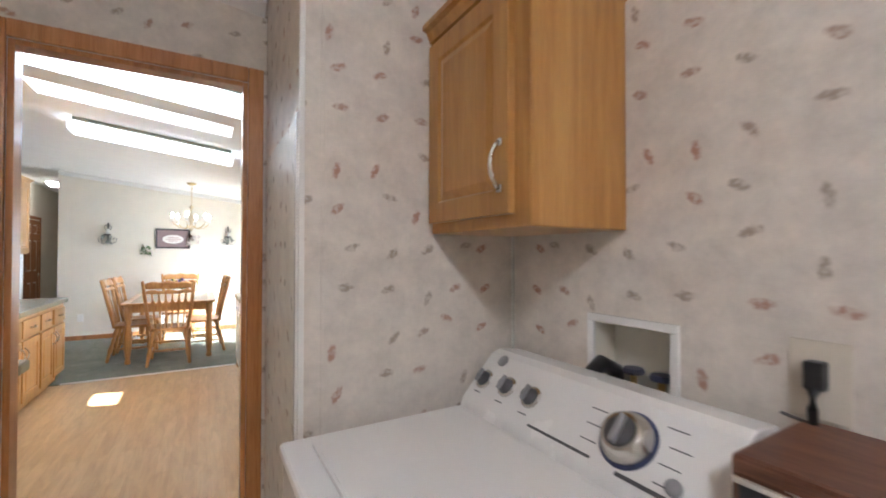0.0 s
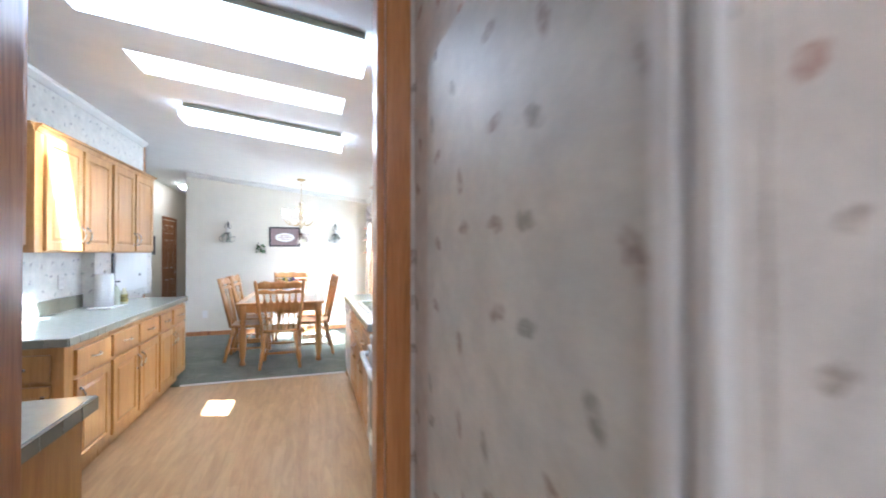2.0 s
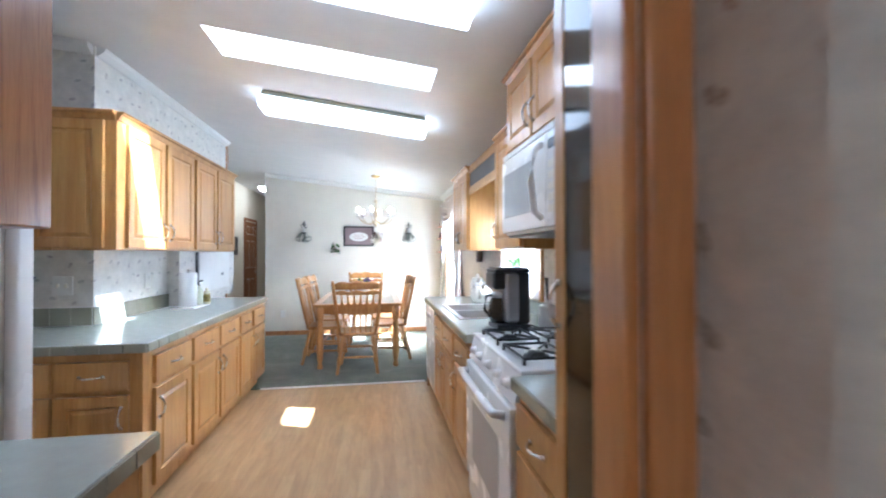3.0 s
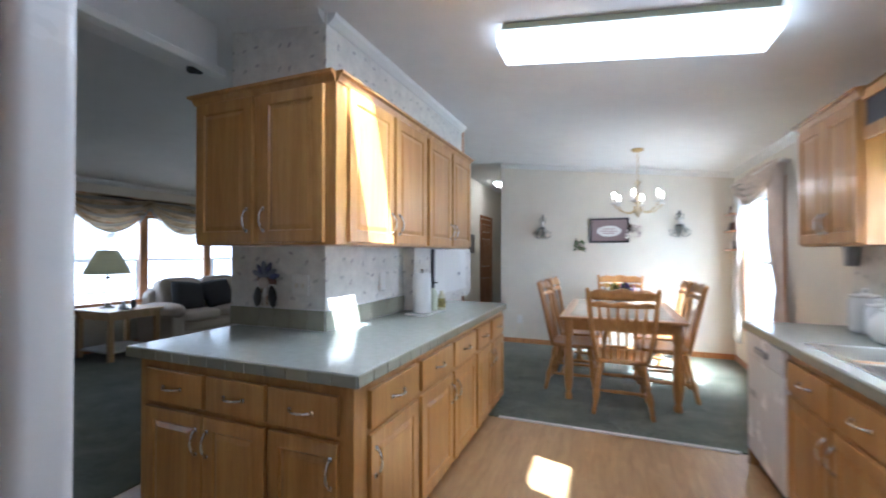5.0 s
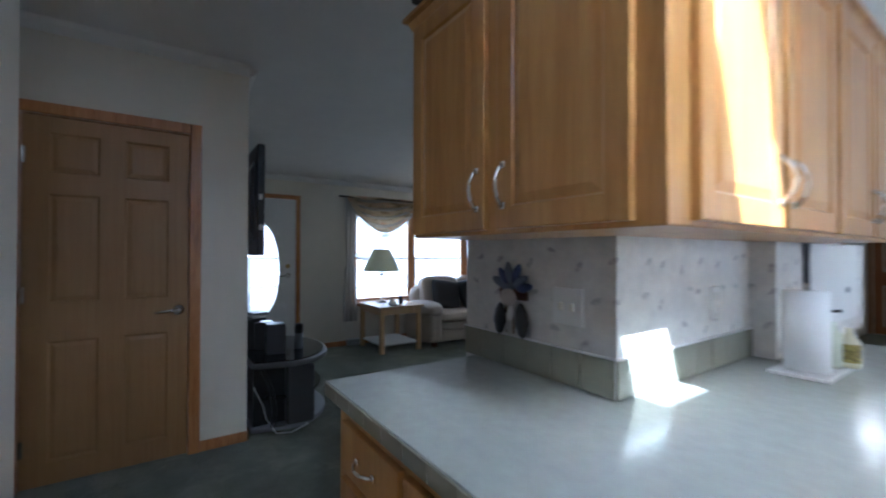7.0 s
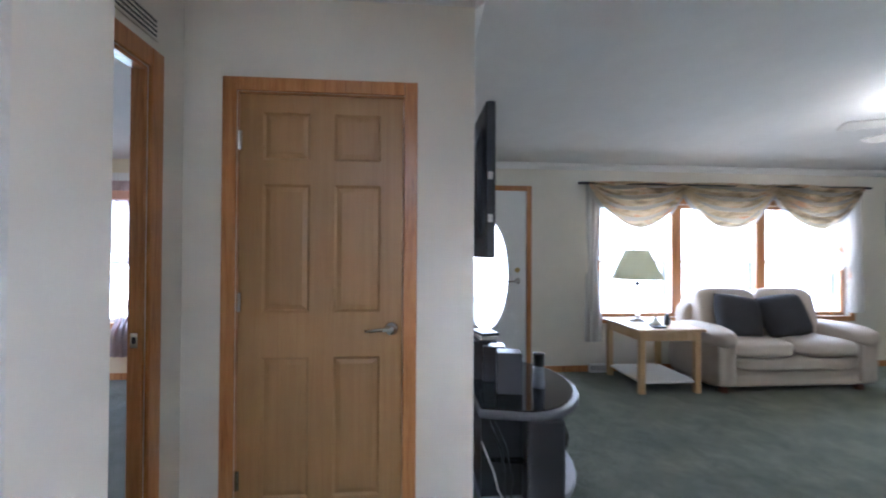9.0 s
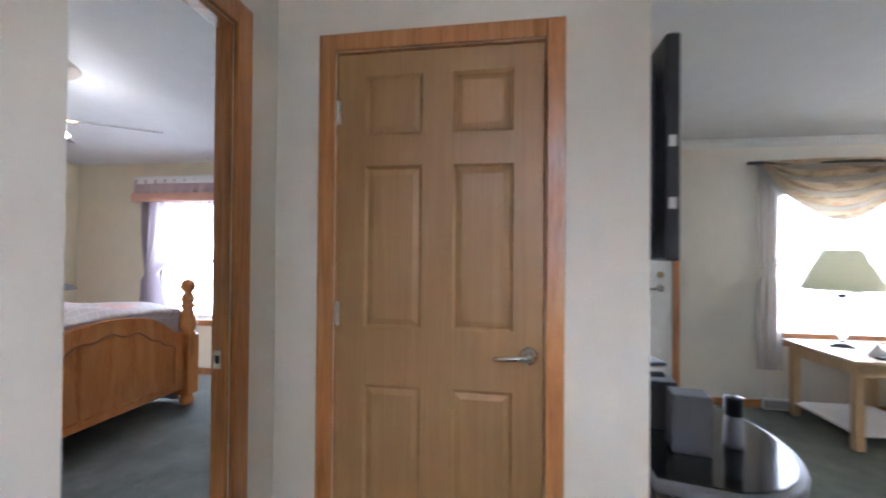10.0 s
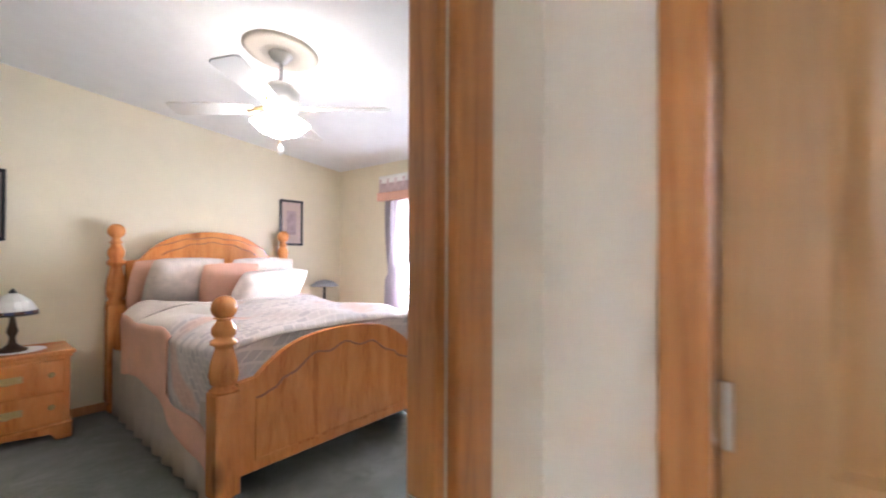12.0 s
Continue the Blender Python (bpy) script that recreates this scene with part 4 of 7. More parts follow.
# tall cabinet with a dark glass door by the laundry doorway
tc_ = cabinet("tall_cabinet", pose(0.27, 2.425, 0, 0, 0, -90), 0.455, 0.66, 2.2, [("drawer", 0.02, 0.435, 0.12, 0.44, "c")], "tall honey oak cabinet with a dark glass door", toe=0.1)
gd = part("door", panelled(0.415, 1.70, 0.02, [(0.05, 0.365, 0.05, 1.65)], 0.006, 0.006, 0, 0), OAK, tc_, at=pose(0.02, -0.021, 0.46))
part("glass", box(0.056, 0.359, 0.0025, 0.0052, 0.056, 1.644), DARKGLASS, gd, "dark reflecting glass")
pull(gd, 0.03, 0.75)

# left stub: base with end panel, counter, upper, and the fridge
cabinet("base_cabinet", pose(-0.76, 2.55, 0, 0, 0, 180), 0.40, 0.60, BH, [("drawer", 0.02, 0.38, 0.655, 0.80, "c"), ("door", 0.02, 0.38, 0.12, 0.63, "tl")], "oak base cabinet end panel beside the laundry doorway", toe=0.1)
cabinet("wall_cabinet", pose(-0.76, 2.27, UB + 0.02, 0, 0, 180), 0.40, 0.315, 0.85, [("door", 0.02, 0.38, 0.012, 0.80, "bl")], "oak wall cabinet side by the laundry doorway", mat=TRIM)


def counter(name, pts, label):
    """A laminate top with an edge band of small tiles."""
    t = thing(name, pose(0, 0, CT), label, "countertop")
    part("top", prism(pts, (-0.05, 0.0), "z", None, 0.004), LAMINATE, t)
    return t


def tile_strip(parent, p, q, z0, z1, n, out, name="tile"):
    """Edge tiles from p to q along a straight edge, standing out by 5 mm along out."""
    p, q, o = Vector((*p, 0)), Vector((*q, 0)), Vector((*out, 0))
    d = (q - p) / n
    L = d.length
    me = None
    for k in range(n):
        if me is None:
            ob = part(name, box(0.0012, L - 0.0012, 0, 0.007, z0 + 0.001, z1 - 0.001, 0.0015, 1), TILE, parent)
            me = ob.data
        else:
            ob = new(name, me)
            ob.parent = parent
        x = d.normalized()
        ob.matrix_basis = Matrix.Translation(p + d * k) @ Matrix(((x.x, o.x, 0, 0), (x.y, o.y, 0, 0), (0, 0, 1, 0), (0, 0, 0, 1)))


ic = counter("island_countertop", [(-2.59, 3.715), (-1.33, 3.715), (-1.33, 5.99), (-1.948, 5.99), (-1.948, 4.338), (-2.59, 4.338)], "grey-green laminate L-shaped countertop with tiled edge on the island")
tile_strip(ic, (-1.33, 3.715), (-2.59, 3.715), -0.048, -0.003, 12, (0, -1))
tile_strip(ic, (-1.33, 3.715), (-1.33, 5.99), -0.048, -0.003, 22, (1, 0))
rc = thing("sink_countertop", pose(0, 0, CT), "grey-green laminate countertop along the window wall", "countertop")
part("top", box(0.295, 0.938, 3.655, 4.16, -0.05, 0, 0.004), LAMINATE, rc)
part("top", box(0.295, 0.938, 4.94, 5.66, -0.05, 0, 0.004), LAMINATE, rc)
part("top", box(0.295, 0.36, 4.161, 4.939, -0.05, 0, 0.002), LAMINATE, rc)
part("top", box(0.83, 0.938, 4.161, 4.939, -0.05, 0, 0.002), LAMINATE, rc)
tile_strip(rc, (0.295, 5.66), (0.295, 3.655), -0.048, -0.003, 20, (-1, 0))
part("backsplash", box(0.925, 0.939, 3.655, 5.66, 0.001, 0.1, 0.003), LAMINATE, rc)
rc2 = thing("range_side_countertop", pose(0, 0, CT), "grey-green laminate countertop between range and tall cabinet", "countertop")
part("top", box(0.295, 0.938, 2.43, 2.878, -0.05, 0, 0.004), LAMINATE, rc2)
tile_strip(rc2, (0.295, 2.878), (0.295, 2.43), -0.048, -0.003, 4, (-1, 0))
lc = thing("stub_countertop", pose(0, 0, CT), "grey-green laminate countertop beside the laundry doorway", "countertop")
part("top", box(-1.165, -0.735, 1.952, 2.58, -0.05, 0, 0.004), LAMINATE, lc)
tile_strip(lc, (-0.735, 1.952), (-0.735, 2.58), -0.048, -0.003, 6, (1, 0))
tile_strip(lc, (-0.735, 2.58), (-1.165, 2.58), -0.048, -0.003, 4, (0, 1))
# island backsplash tiles
bs = thing("tile_backsplash", pose(0, 0, CT + 0.001), "row of grey-green backsplash tiles on the island wall", "backsplash")
tile_strip(bs, (-1.951, 4.336), (-2.649, 4.336), 0.0, 0.112, 6, (0, -1))
tile_strip(bs, (-1.947, 4.332), (-1.947, 5.96), 0.0, 0.112, 14, (1, 0))
part("cap", box(-2.655, -1.94, 4.326, 4.338, 0.1125, 0.118, 0.002), WHITETRIM, bs)
part("cap", box(-1.948, -1.936, 4.339, 5.96, 0.1125, 0.118, 0.002), WHITETRIM, bs)

# ---- small helpers for things ----


def turned(p, q, profile, seg=12, bm=None):
    """A lathe-turned bar from p to q; profile: (radius, share of the length)."""
    p, q = Vector(p), Vector(q)
    d = q - p
    tmp = lathe([(r, s * d.length) for r, s in profile], seg)
    rot = Vector((0, 0, 1)).rotation_difference(d.normalized()).to_matrix().to_4x4()
    bmesh.ops.transform(tmp, matrix=Matrix.Translation(p) @ rot, verts=tmp.verts)
    if bm is None:
        return tmp
    me = bpy.data.meshes.new("joined")
    tmp.to_mesh(me)
    tmp.free()
    bm.from_mesh(me)
    bpy.data.meshes.remove(me)
    return bm


def cushion(w, d, h, bulge=0.5, n=8, corner=0.25):
    """A stuffed cushion centred on the origin, w x d x h, thin at the seams."""
    bm = bmesh.new()
    for side in (1, -1):
        def f(u, v):
            a, b = 2 * u - 1, 2 * v - 1
            e = max(0.0, (1 - a ** 4) * (1 - b ** 4)) ** bulge
            pull = 1 - 0.07 * (a * a * b * b)
            return (a * w / 2 * pull, b * d / 2 * pull, side * h / 2 * e)
        sheet(f, n, n, bm)
    bmesh.ops.remove_doubles(bm, verts=bm.verts, dist=1e-4)
    return bm


def puff(x0, x1, y0, y1, z0, z1, p=4.0, seed=0, n=14):
    """A stuffed block: a rounded box of exponent p with slight soft wrinkles."""
    bm = bmesh.new()
    c, h = Vector(((x0 + x1) / 2, (y0 + y1) / 2, (z0 + z1) / 2)), Vector(((x1 - x0) / 2, (y1 - y0) / 2, (z1 - z0) / 2))
    for ax in range(3):
        for sg_ in (-1, 1):
            def f(u, v):
                q = [0.0, 0.0, 0.0]
                q[ax], q[(ax + 1) % 3], q[(ax + 2) % 3] = sg_, math.tan((2 * u - 1) * 0.7854), math.tan((2 * v - 1) * 0.7854)
                k = sum(abs(a) ** p for a in q) ** (-1 / p)
                w = 1 + 0.03 * noise.noise(Vector(q) * 1.7 + Vector((seed, 0, 0)))
                return tuple(c[i_] + h[i_] * q[i_] * k * w for i_ in range(3))
            sheet(f, n, n, bm)
    bmesh.ops.remove_doubles(bm, verts=bm.verts, dist=1e-4)
    return bm


def blob(name, parent, c, r, mat, seed, n=10, label=""):
    """A clump of small leaves or petals around c."""
    rnd = random.Random(seed)
    bm = bmesh.new()
    for _ in range(n):
        o = Vector((rnd.uniform(-1, 1), rnd.uniform(-1, 1), rnd.uniform(-0.8, 0.8))) * r
        s = r * rnd.uniform(0.35, 0.6)
        m = Matrix.Translation(Vector(c) + o) @ Euler((rnd.uniform(0, 6), rnd.uniform(0, 6), rnd.uniform(0, 6))).to_matrix().to_4x4()
        pts = [(-s, 0, 0), (0, s * 0.5, s * 0.15), (s, 0, 0), (0, -s * 0.5, s * 0.15)]
        vs = [bm.verts.new(m @ Vector(p)) for p in pts]
        bm.faces.new(vs)
    return part(name, bm, mat, parent, label)


# ---- laundry ----
wm = thing("washing_machine", pose(0.11, 0.34, 0), "white top-load washing machine with a dial console", "washing machine")
part("body", box(0, 0.73, 0, 0.69, 0.02, 0.90, 0.012), WHITE, wm)
part("lid_gasket", box(0.06, 0.445, 0.08, 0.61, 0.925, 0.936), GREY, wm)
tb = box(-0.008, 0.735, -0.005, 0.695, 0.90, 0.93, 0.012, 3)
ENAMEL = plain("washer_enamel", (0.80, 0.79, 0.77), 0.5, var=0.015, bumpy=0.0)
part("top", tb, ENAMEL, wm)
part("lid", box(0.05, 0.455, 0.07, 0.62, 0.935, 0.948, 0.005, 2), ENAMEL, wm, "white hinged lid")
part("lid_grip", box(0.055, 0.062, 0.13, 0.56, 0.948, 0.952, 0.002), ENAMEL, wm)
cons = prism([(0.485, 0.93), (0.495, 0.955), (0.60, 1.068), (0.625, 1.078), (0.70, 1.07), (0.715, 1.04), (0.72, 0.93)], (0.0, 0.69), "y", None, 0.006)
part("console", cons, WHITE, wm, "white sloped control console")
sl = Vector((0.105, 0, 0.113)).normalized()
nrm = Vector((-sl.z, 0, sl.x))


def on_console(name, y, s, bm, mat, label="", smooth=True):
    m = Matrix.Identity(4)
    m.col[0], m.col[1], m.col[2] = (*sl, 0), (0, -1, 0, 0), (*nrm, 0)
    m.translation = Vector((0.495, y, 0.955)) + sl * s + nrm * 0.0005
    if m.to_3x3().determinant() < 0:
        m.col[1] = (0, 1, 0, 0)
    return part(name, bm, mat, wm, label, smooth, m)


for y, s in ((0.645, 0.07), (0.548, 0.075), (0.455, 0.075)):
    on_console("knob", y, s, lathe([(0.026, 0), (0.026, 0.004), (0.019, 0.006), (0.017, 0.022), (0, 0.023)], 20), DARKGREY, "small grey knob")
    on_console("knob_ring", y, s, lathe([(0.029, 0), (0.029, 0.003), (0.0265, 0.005), (0, 0.005)], 24), CHROME)
    on_console("knob_pointer", y, s, box(-0.020, 0.020, -0.006, 0.006, 0.022, 0.030, 0.003), GREY)
on_console("dial_ring", 0.183, 0.075, lathe([(0.058, 0), (0.058, 0.004), (0.053, 0.007), (0, 0.007)], 36), BLUE, "dark printed dial ring")
on_console("dial", 0.183, 0.075, lathe([(0.052, 0.007), (0.052, 0.012), (0.046, 0.018), (0.040, 0.034), (0.034, 0.036), (0, 0.036)], 36), CHROME, "large chrome cycle dial")
on_console("dial_face", 0.183, 0.075, lathe([(0.031, 0.0362), (0.031, 0.0375), (0, 0.0375)], 28), DARKGREY)
on_console("dial_grip", 0.183, 0.075, box(-0.030, 0.030, -0.007, 0.007, 0.0376, 0.052, 0.004), GREY)
on_console("button", 0.075, 0.03, lathe([(0.014, 0), (0.014, 0.008), (0, 0.009)], 16), GREY)
on_console("badge", 0.62, 0.14, lathe([(0.018, 0), (0.018, 0.002), (0, 0.003)], 20), GREY, "oval badge")
rw = random.Random(4)
for k in range(7):
    on_console("print_line", 0.183 + (0.085 if k % 2 else -0.085) + rw.uniform(-0.01, 0.01), 0.025 + 0.017 * k, box(-0.0012, 0.0012, -0.02, 0.02, 0, 0.0006), DARKGREY, "", False)
for y in (0.645, 0.548, 0.455):
    on_console("print_line", y, 0.03, box(-0.0015, 0.0015, -0.014, 0.014, 0, 0.0006), DARKGREY, "", False)
on_console("print_line", 0.33, 0.012, box(-0.003, 0.003, -0.09, 0.09, 0, 0.0006), DARKGREY, "", False)
on_console("print_line", 0.12, 0.008, box(-0.004, 0.004, -0.06, 0.06, 0, 0.0006), DARKGREY, "", False)

dr = thing("dryer", pose(0.11, -0.38, 0), "white clothes dryer beside the washing machine", "dryer")
part("body", box(0, 0.73, 0, 0.69, 0.02, 0.79, 0.012), WHITE, dr)
mw = thing("woodgrain_microwave", pose(0.60, -0.34, 0.79), "old brown woodgrain countertop microwave with a metal strip", "microwave")
part("case", box(0.0, 0.25, 0, 0.66, 0.0, 0.295, 0.008), BROWNWOOD, mw)
part("front", box(-0.012, 0.0, 0.01, 0.645, 0.01, 0.262, 0.004), BLACK, mw)
part("metal_strip", box(-0.016, -0.001, 0.006, 0.65, 0.262, 0.272, 0.002), CHROME, mw)
part("window", box(-0.015, -0.0125, 0.18, 0.62, 0.05, 0.23, 0.001), BROWNWOOD, mw)

lw = cabinet("laundry_cabinet", pose(0.545, 1.108, 1.427, 0, 0, -90), 0.437, 0.314, 0.585, [("door", 0.015, 0.385, 0.03, 0.555, "br")], "honey oak wall cabinet with one raised-panel door above the washer", crown_="r")

hb = thing("washer_outlet_box", pose(0.86, 0.54, 0.955), "white recessed washer outlet box with blue-handled valves", "outlet box")
for p, q, u, v in ((0, 0.25, 0.235, 0.255), (0, 0.25, 0.0, 0.02), (0, 0.02, 0.02, 0.235), (0.23, 0.25, 0.02, 0.235)):
    part("rim", box(-0.008, 0.004, p, q, u, v, 0.003), WHITE, hb)
part("back", box(0.085, 0.09, 0.016, 0.234, 0.016, 0.234), CREAMPL, hb)
for p, q, u, v in ((0.0155, 0.019, 0.016, 0.234), (0.231, 0.2345, 0.016, 0.234)):
    part("liner", box(0.004, 0.085, p, q, u, v), CREAMPL, hb)
part("liner", box(0.004, 0.085, 0.019, 0.231, 0.231, 0.2345), CREAMPL, hb)
part("liner", box(0.004, 0.085, 0.019, 0.231, 0.0155, 0.019), CREAMPL, hb)
for y in (0.075, 0.150):
    v = part("valve", lathe([(0.014, 0.019), (0.014, 0.06), (0.009, 0.065), (0.009, 0.102), (0, 0.103)], 12), BRASS, hb, "brass valve", True, pose(0.05, y, 0))
    part("valve_handle", lathe([(0.012, 0.103), (0.026, 0.106), (0.028, 0.112), (0.024, 0.120), (0.008, 0.122), (0, 0.122)], 10), plain("navy_handle", (0.02, 0.022, 0.05), 0.4) if "navy_handle" not in MATS else MATS["navy_handle"], v, "dark blue valve handle")
part("drain_hose", tube([(0.055, 0.205, 0.05), (0.05, 0.205, 0.10), (0.0, 0.21, 0.125), (-0.045, 0.21, 0.10), (-0.055, 0.21, -0.02)], 0.022, 10), BLACK, hb, "black ribbed drain hose", True)

po = thing("dryer_outlet", pose(0.858, 0.30, 1.16), "cream wall outlet with a black plug and cord", "outlet")
part("plate", box(-0.006, 0, -0.042, 0.042, -0.075, 0.06, 0.003), plain("beige_plate", (0.66, 0.60, 0.50), 0.45), po)
part("plug", box(-0.035, -0.006, -0.014, 0.014, -0.02, 0.028, 0.005), BLACK, po)
part("cord", tube([(-0.03, 0, -0.015), (-0.035, 0.0, -0.05), (-0.03, 0, -0.09), (-0.025, -0.004, -0.14), (-0.03, 0.0, -0.35)], [0.011, 0.008, 0.006, 0.005, 0.005], 8), BLACK, po, "", True)
part("cross_wire", tube([(-0.03, -0.045, -0.085), (-0.034, 0, -0.075), (-0.03, 0.045, -0.07)], 0.003, 6), DARKGREY, po)
po2 = thing("wall_outlet", pose(0.858, 0.30, 1.03), "cream duplex wall outlet behind the dryer", "outlet")
part("plate", box(-0.005, 0, -0.035, 0.035, -0.05, 0.05, 0.003), CREAMPL, po2)

wp = thing("leaning_panel", pose(0.148, 1.14, 0.0), "tall glossy wallpapered panel standing against the wall", "panel")
part("sheet", box(0.010, 0.020, 0.0, 0.56, 0.0, 1.73, 0.002), PAPER_G, wp)
part("edge_strip", box(0.004, 0.021, -0.02, 0.0, 0.0, 1.735, 0.003), WHITE, wp, "white plastic edge strip")
setting("trim_wall_corner", box(0.155, 0.17, 1.095, 1.112, 0, 2.38, 0.004), WHITETRIM, "white plastic corner bead")
setting("trim_laundry_corner", box(0.852, 0.86, 1.1, 1.11, 0, 2.3, 0.002), PAPER_G, "wallpapered corner strip")
setting("trim_wall_batten", box(0.213, 0.222, 1.105, 1.11, 0, 2.38, 0.002), PAPER, "wallpapered seam batten")

ll = thing("laundry_ceiling_light", pose(-0.25, -0.75, ceil_z(-0.25) - 0.012), "round white glass ceiling light in the laundry", "ceiling light")
part("base", lathe([(0.15, -0.02), (0.16, 0.0), (0.16, 0.012), (0, 0.014)], 24), WHITE, ll, "", True)
part("dome", lathe([(0, -0.10), (0.06, -0.095), (0.11, -0.07), (0.14, -0.02), (0, -0.019)], 24), emit("laundry_dome", (1.0, 0.92, 0.84), 10.6), ll, "lit frosted glass dome", True)

# ---- kitchen appliances ----
rg = thing("gas_range", pose(0.30, 2.885, 0), "white freestanding gas range with black grates", "range")
part("body", box(0.03, 0.635, 0, 0.752, 0.0, 0.875, 0.006), WHITE, rg)
part("side_gap", box(0.0, 0.03, 0.004, 0.748, 0.05, 0.16, 0.006), WHITE, rg, "white storage drawer front")
cf = prism([(0.005, 0.775), (0.03, 0.885), (0.10, 0.895), (0.10, 0.775)], (0.0, 0.752), "y", None, 0.006)
part("control_front", cf, WHITE, rg)
part("cooktop", box(0.03, 0.58, 0.0, 0.752, 0.876, 0.903, 0.010, 3), WHITE, rg, "", True)
od = part("oven_door", box(-0.012, 0.028, 0.006, 0.746, 0.17, 0.765, 0.01, 3), WHITE, rg, "white oven door", True)
part("oven_window", box(-0.0145, -0.012, 0.15, 0.60, 0.30, 0.60, 0.001), plain("grey_oven_glass", (0.46, 0.46, 0.45), 0.12, var=0.04, bumpy=0.0), od, "pale grey oven window")
part("oven_handle", tube([(-0.012, 0.06, 0.72), (-0.055, 0.075, 0.725), (-0.06, 0.20, 0.727), (-0.06, 0.55, 0.727), (-0.055, 0.675, 0.725), (-0.012, 0.69, 0.72)], 0.017, 10), WHITE, od, "white tubular door handle", True)
part("seam", box(0.0285, 0.03, 0.0, 0.752, 0.766, 0.774), BLACK, rg)
for y in (0.10, 0.22, 0.376, 0.53, 0.65):
    part("knob", lathe([(0.022, 0), (0.022, 0.006), (0.017, 0.010), (0.015, 0.026), (0, 0.027)], 16), WHITE, rg, "white burner knob", True, pose(0.016, y, 0.83, 0, -77, 0))
part("backguard", box(0.58, 0.635, 0.0, 0.752, 0.90, 1.10, 0.012, 3), WHITE, rg, "white backguard", True)
for cy in (0.20, 0.555):
    for cx in (0.17, 0.42):
        gbm = bmesh.new()
        for s in (-0.10, 0.10):
            tube([(cx + s, cy - 0.13, 0.928), (cx + s, cy + 0.13, 0.928)], 0.006, 6, gbm)
            tube([(cx - 0.10, cy + s * 1.3, 0.928), (cx + 0.10, cy + s * 1.3, 0.928)], 0.006, 6, gbm)
        for a in range(4):
            ang = math.pi / 4 + a * math.pi / 2
            tube([(cx + 0.03 * math.cos(ang), cy + 0.03 * math.sin(ang), 0.930), (cx + 0.10 * math.copysign(1, math.cos(ang)), cy + 0.13 * math.copysign(1, math.sin(ang)), 0.928)], 0.006, 6, gbm)
        for sx in (-0.10, 0.10):
            for sy in (-0.13, 0.13):
                tube([(cx + sx, cy + sy, 0.9), (cx + sx, cy + sy, 0.93)], 0.007, 6, gbm)
        part("grate", gbm, IRON, rg, "black cast-iron grate")
        part("burner", lathe([(0.055, 0.902), (0.055, 0.908), (0.035, 0.909), (0.035, 0.922), (0, 0.924)], 18, None, (cx, cy)), IRON, rg, "black burner cap", True)

mo = thing("microwave", pose(0.495, 2.885, 1.43), "white over-the-range microwave with a curved handle", "microwave")
part("case", box(0.025, 0.44, 0, 0.752, 0.0, 0.435, 0.006), WHITE, mo)
part("base_grille", box(0.03, 0.43, 0.02, 0.73, -0.014, 0.0, 0.003), DARKGREY, mo)
md = part("door", box(0.0, 0.024, 0.15, 0.75, 0.012, 0.40, 0.008, 3), WHITE, mo, "white microwave door", True)
part("window", box(-0.003, 0.0, 0.30, 0.70, 0.09, 0.32, 0.001), plain("grey_screen_glass", (0.42, 0.42, 0.42), 0.15), md, "pale grey screened window")
part("handle", tube([(0.0, 0.185, 0.05), (-0.035, 0.188, 0.075), (-0.048, 0.19, 0.2), (-0.035, 0.188, 0.335), (0.0, 0.185, 0.36)], 0.014, 10), WHITE, md, "white curved handle", True)
part("control_panel", box(0.002, 0.024, 0.002, 0.147, 0.012, 0.40, 0.005), WHITE, mo)
part("display", box(0.0, 0.002, 0.02, 0.13, 0.325, 0.365), BLACK, mo, "dark display")
for r in range(5):
    for c in range(3):
        part("button", box(-0.0005, 0.002, 0.02 + c * 0.038, 0.05 + c * 0.038, 0.07 + r * 0.045, 0.10 + r * 0.045, 0.001, 1), CREAMPL, mo)
part("top_vent", box(0.003, 0.024, 0.01, 0.742, 0.405, 0.43, 0.003), PAPERWHITE, mo)

fr = thing("refrigerator", pose(-2.05, 1.965, 0), "white refrigerator standing beside the counter, seen from its side", "refrigerator")
part("cabinet", box(0, 0.875, 0.0, 0.74, 0.02, 1.80, 0.012, 3), WHITE, fr, "", True)
part("gasket", box(0.02, 0.858, 0.74, 0.772, 0.05, 1.79, 0.004), plain("tan_gasket", (0.40, 0.36, 0.30), 0.6), fr, "tan door gasket")
fd1 = part("door", box(0.0, 0.40, 0.772, 0.845, 0.05, 1.80, 0.02, 4), WHITE, fr, "white freezer door", True)
fd2 = part("door", box(0.41, 0.88, 0.772, 0.845, 0.05, 1.80, 0.02, 4), WHITE, fr, "white refrigerator door", True)
part("handle", tube([(0.36, 0.845, 0.72), (0.36, 0.89, 0.75), (0.36, 0.89, 1.42), (0.36, 0.845, 1.45)], 0.012, 8), WHITE, fd1, "", True)
part("handle", tube([(0.45, 0.845, 0.72), (0.45, 0.89, 0.75), (0.45, 0.89, 1.42), (0.45, 0.845, 1.45)], 0.012, 8), WHITE, fd2, "", True)
part("base_grille", box(0.02, 0.86, 0.70, 0.80, 0.0, 0.05), DARKGREY, fr)

